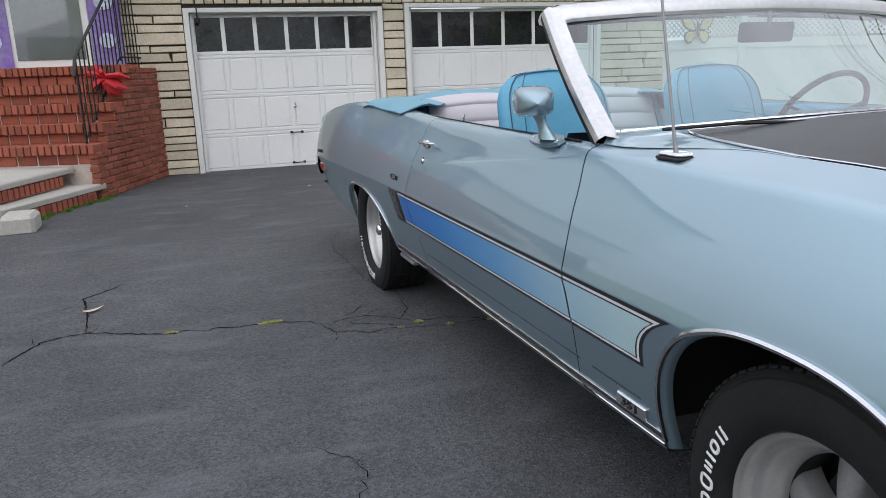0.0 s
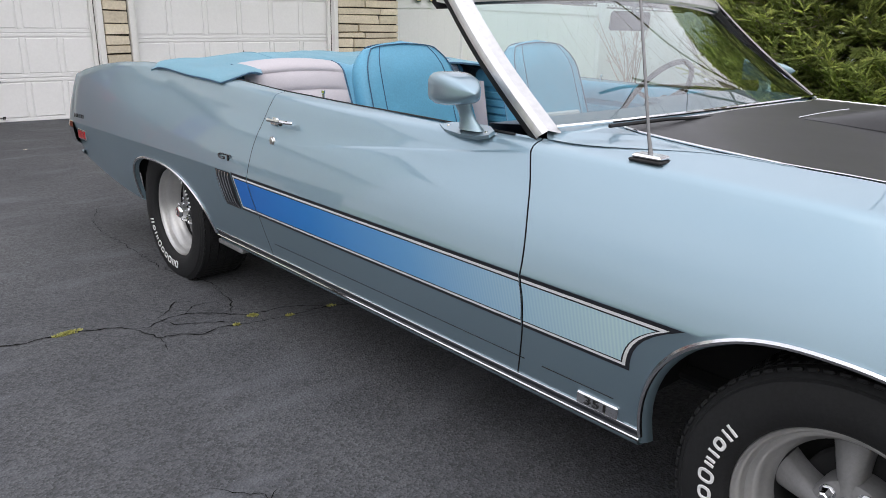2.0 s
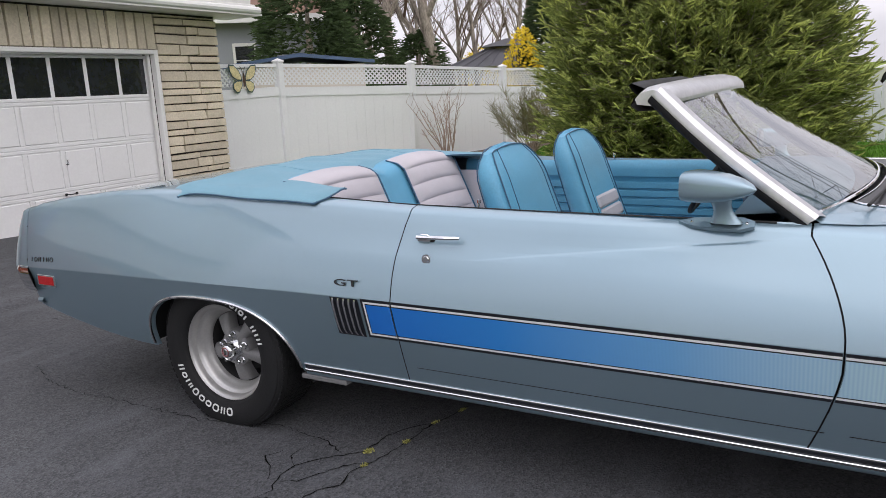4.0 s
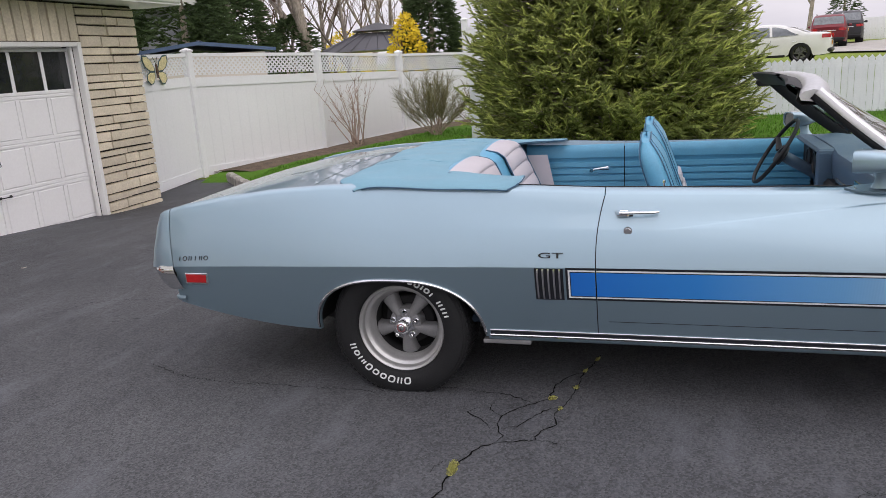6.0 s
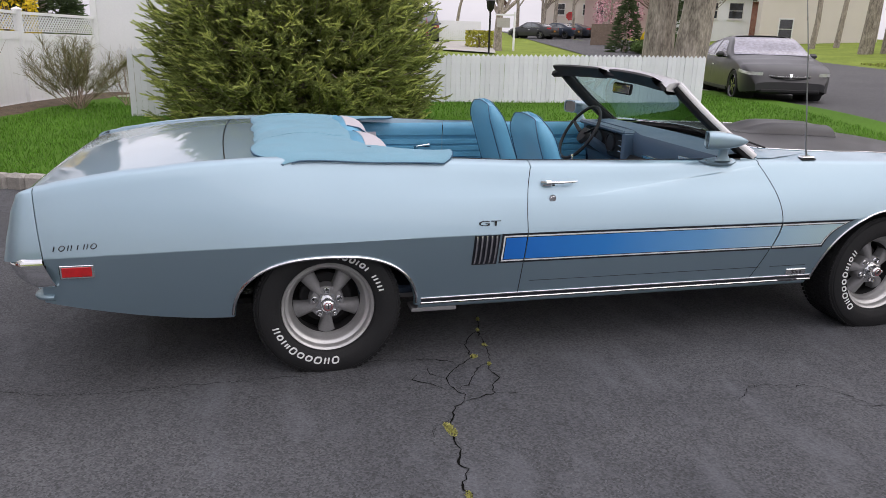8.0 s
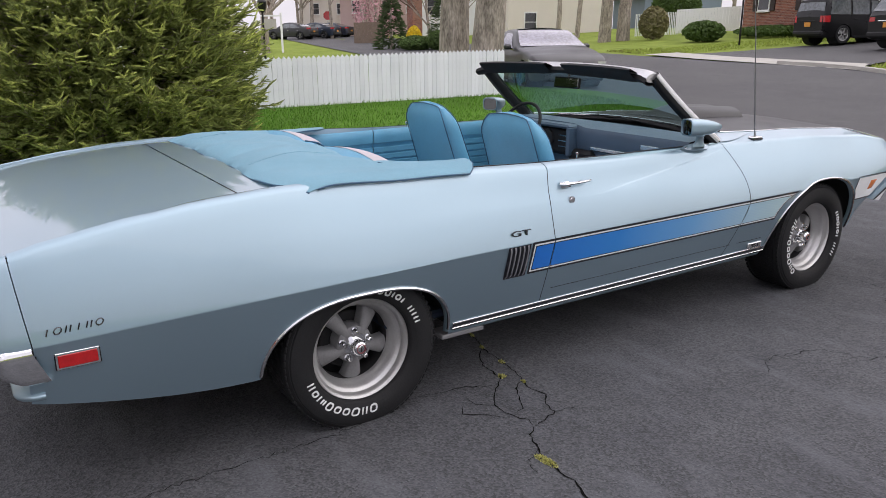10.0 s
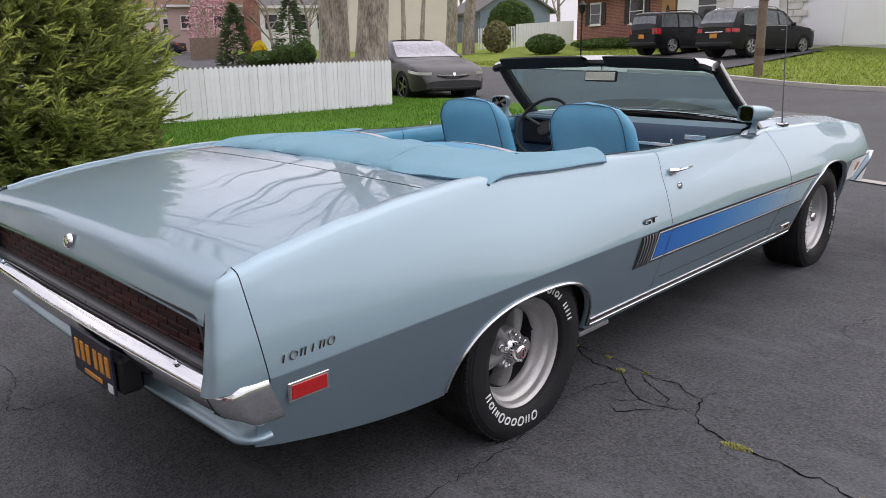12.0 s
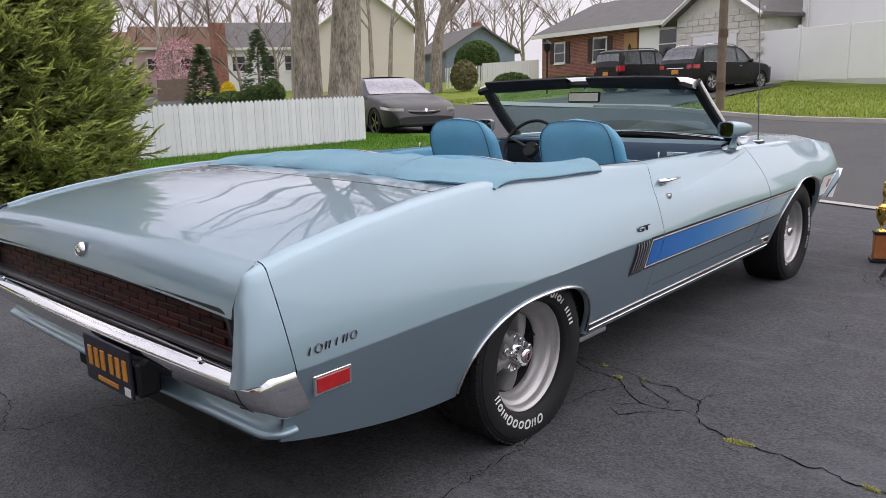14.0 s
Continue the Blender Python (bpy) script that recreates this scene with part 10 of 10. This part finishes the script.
for way in WEB_CRACKS:
    g, pts = crack_line(way, 0.0062, 0.008)
    solo("crack", g, M["crack"], "branching crack in the driveway asphalt", "crack", "structure", smooth=0)
for way in FINE_CRACKS:
    g, pts = crack_line(way, 0.0036)
    solo("crack", g, M["crack"], "thin dark crack in the driveway asphalt", "crack", "structure", smooth=0)


def tuft(x, y, rx, ry, turn, count, size, label, material, name="moss_tuft"):
    """A low patch of tiny upright leaves."""
    g = Geo()
    c, s = math.cos(radians(turn)), math.sin(radians(turn))
    for _ in range(count):
        r = crng.random() ** 0.7
        a = crng.uniform(0, 6.28)
        u, v = rx * r * math.cos(a), ry * r * math.sin(a)
        p = Vector((x + u * c - v * s, y + u * s + v * c, 0))
        p.z = gz(p.x, p.y) + 0.001
        h = size * crng.uniform(0.5, 1.2) * (1.1 - 0.6 * r)
        w = size * 0.32
        b = crng.uniform(0, 3.14)
        q = Vector((math.cos(b) * w, math.sin(b) * w, 0))
        tip = p + Vector((crng.uniform(-1, 1) * size * 0.7, crng.uniform(-1, 1) * size * 0.7, h))
        g.add([p - q, p + q, tip], [(0, 1, 2)])
    return solo(name, g, material, label, "moss", "stuff", smooth=0)


for x, y, rx, ry, turn, n in ((-1.525, -.413, .060, .020, 5, 300), (-1.975, -.362, .036, .012, -10, 120), (-.87, -.705, .026, .018, -20, 110), (-.745, -.798, .022, .012, -10, 60), (-.97, -.752, .020, .010, -20, 50), (-.55, -.82, .024, .010, -20, 60), (-.40, -.865, .03, .010, -15, 70)):
    tuft(x, y, rx, ry, turn, n, 0.011, "yellow-green moss growing in a driveway crack", M["moss"])
# weeds along the foot of the stoop
for k in range(9):
    t = k / 8
    tuft(-2.60 - 0.66 * t + crng.uniform(-0.03, 0.05), 4.32 - 1.30 * t, 0.09, 0.03, 62, 60, 0.035, "small green weeds along the foot of the steps", M["grass"], "weed_tuft")
# pale dead leaf
g = Geo().grid([[(-2.36 + 0.052 * u, 0.165 + 0.02 * v * (1 - u * u) + 0.03 * u, gz(-2.36, 0.165) + 0.005 + 0.012 * u * u + 0.006 * abs(v)) for v in (-1, 0, 1)] for u in (-1, -0.6, -0.2, 0.2, 0.6, 1)])
solo("dead_leaf", g, mat("dry_leaf", (0.55, 0.47, 0.38), 0.8, 0, 0.15, 30, 90), "pale curled dead leaf on the asphalt", "leaf")
for x, y in ((-1.85, 3.3), (0.4, 4.9), (0.9, 5.3), (-0.6, 4.0), (1.0, 4.2), (-3.1, 1.4)):
    g = Geo().grid([[(0.022 * u, 0.012 * v * (1 - u * u) + 0.001 * v, 0.006 + 0.006 * u * u + 0.003 * abs(v)) for v in (-1, 0, 1)] for u in (-1, -0.5, 0, 0.5, 1)])
    solo("dead_leaf", g, bpy.data.materials["dry_leaf"], "pale curled dead leaf on the asphalt", "leaf", m=pose(x, y, gz(x, y), 0, 0, crng.uniform(0, 360)))

# ---- grass blades over the lawn ----
g = Geo()
for k in range(60000):
    y = crng.uniform(-8.8, 5.2)
    xe = lawn_edge(y)
    x = xe + 0.08 + (11.5 - xe) * crng.random() ** 1.15
    if x > 7.5 and y > fence_y(x) - 1.0:
        continue
    yy = y - (0.346 * x) * smooth01((-3.5 - y) / 3.1) * 0.35
    z = gz(x, yy) + 0.045
    h, a = crng.uniform(0.03, 0.075), crng.uniform(0, 6.28)
    q = Vector((math.cos(a) * 0.007, math.sin(a) * 0.007, 0))
    p = Vector((x, yy, z))
    g.add([p - q, p + q, p + Vector((crng.uniform(-0.03, 0.03), crng.uniform(-0.03, 0.03), h))], [(0, 1, 2)])
solo("grass", g, M["grass"], "short green grass blades of the lawn", "grass", "stuff", smooth=0)


# coarse spring grass on the lawns across the street
vr = random.Random(77)
dead_grass = mat("dead_grass", (0.21, 0.19, 0.085), 0.9, 0, 0.2, 3, 30, piece=0.2, spec=0.1)
verge_green = leaf_mat("verge_grass_blades", (0.30, 0.36, 0.08), (0.20, 0.27, 0.045), 0.3, 0.7, 12, 0.25)
for mm, count, lab in ((verge_green, 34000, "tufted green grass on the lawns across the street"), (dead_grass, 2200, "dry tan grass along the far kerb")):
    g = Geo()
    for k in range(count):
        u, d = vr.uniform(-16, 26), 8.85 + (9.6 * vr.random() ** 1.2 if mm is verge_green else 1.8 * vr.random() ** 1.6 + (5.0 * vr.random() if vr.random() < 0.25 else 0))
        if drive_right(d) - 0.1 < u < 22.0:
            continue
        x, y = street_xy(u, d)
        z = gz(x, y) - 0.04
        a = vr.uniform(0, 3.14)
        h, w = vr.uniform(0.05, 0.10), vr.uniform(0.010, 0.028)
        c, sn = math.cos(a) * w, math.sin(a) * w
        lx, ly = vr.uniform(-0.05, 0.05), vr.uniform(-0.05, 0.05)
        g.add([(x - c, y - sn, z), (x + c, y + sn, z), (x + lx + c * 0.3, y + ly + sn * 0.3, z + h), (x + lx - c * 0.5, y + ly - sn * 0.5, z + h * 0.8)], [(0, 1, 2, 3)])
    solo("verge_grass", g, mm, lab, "grass", "stuff", smooth=0)
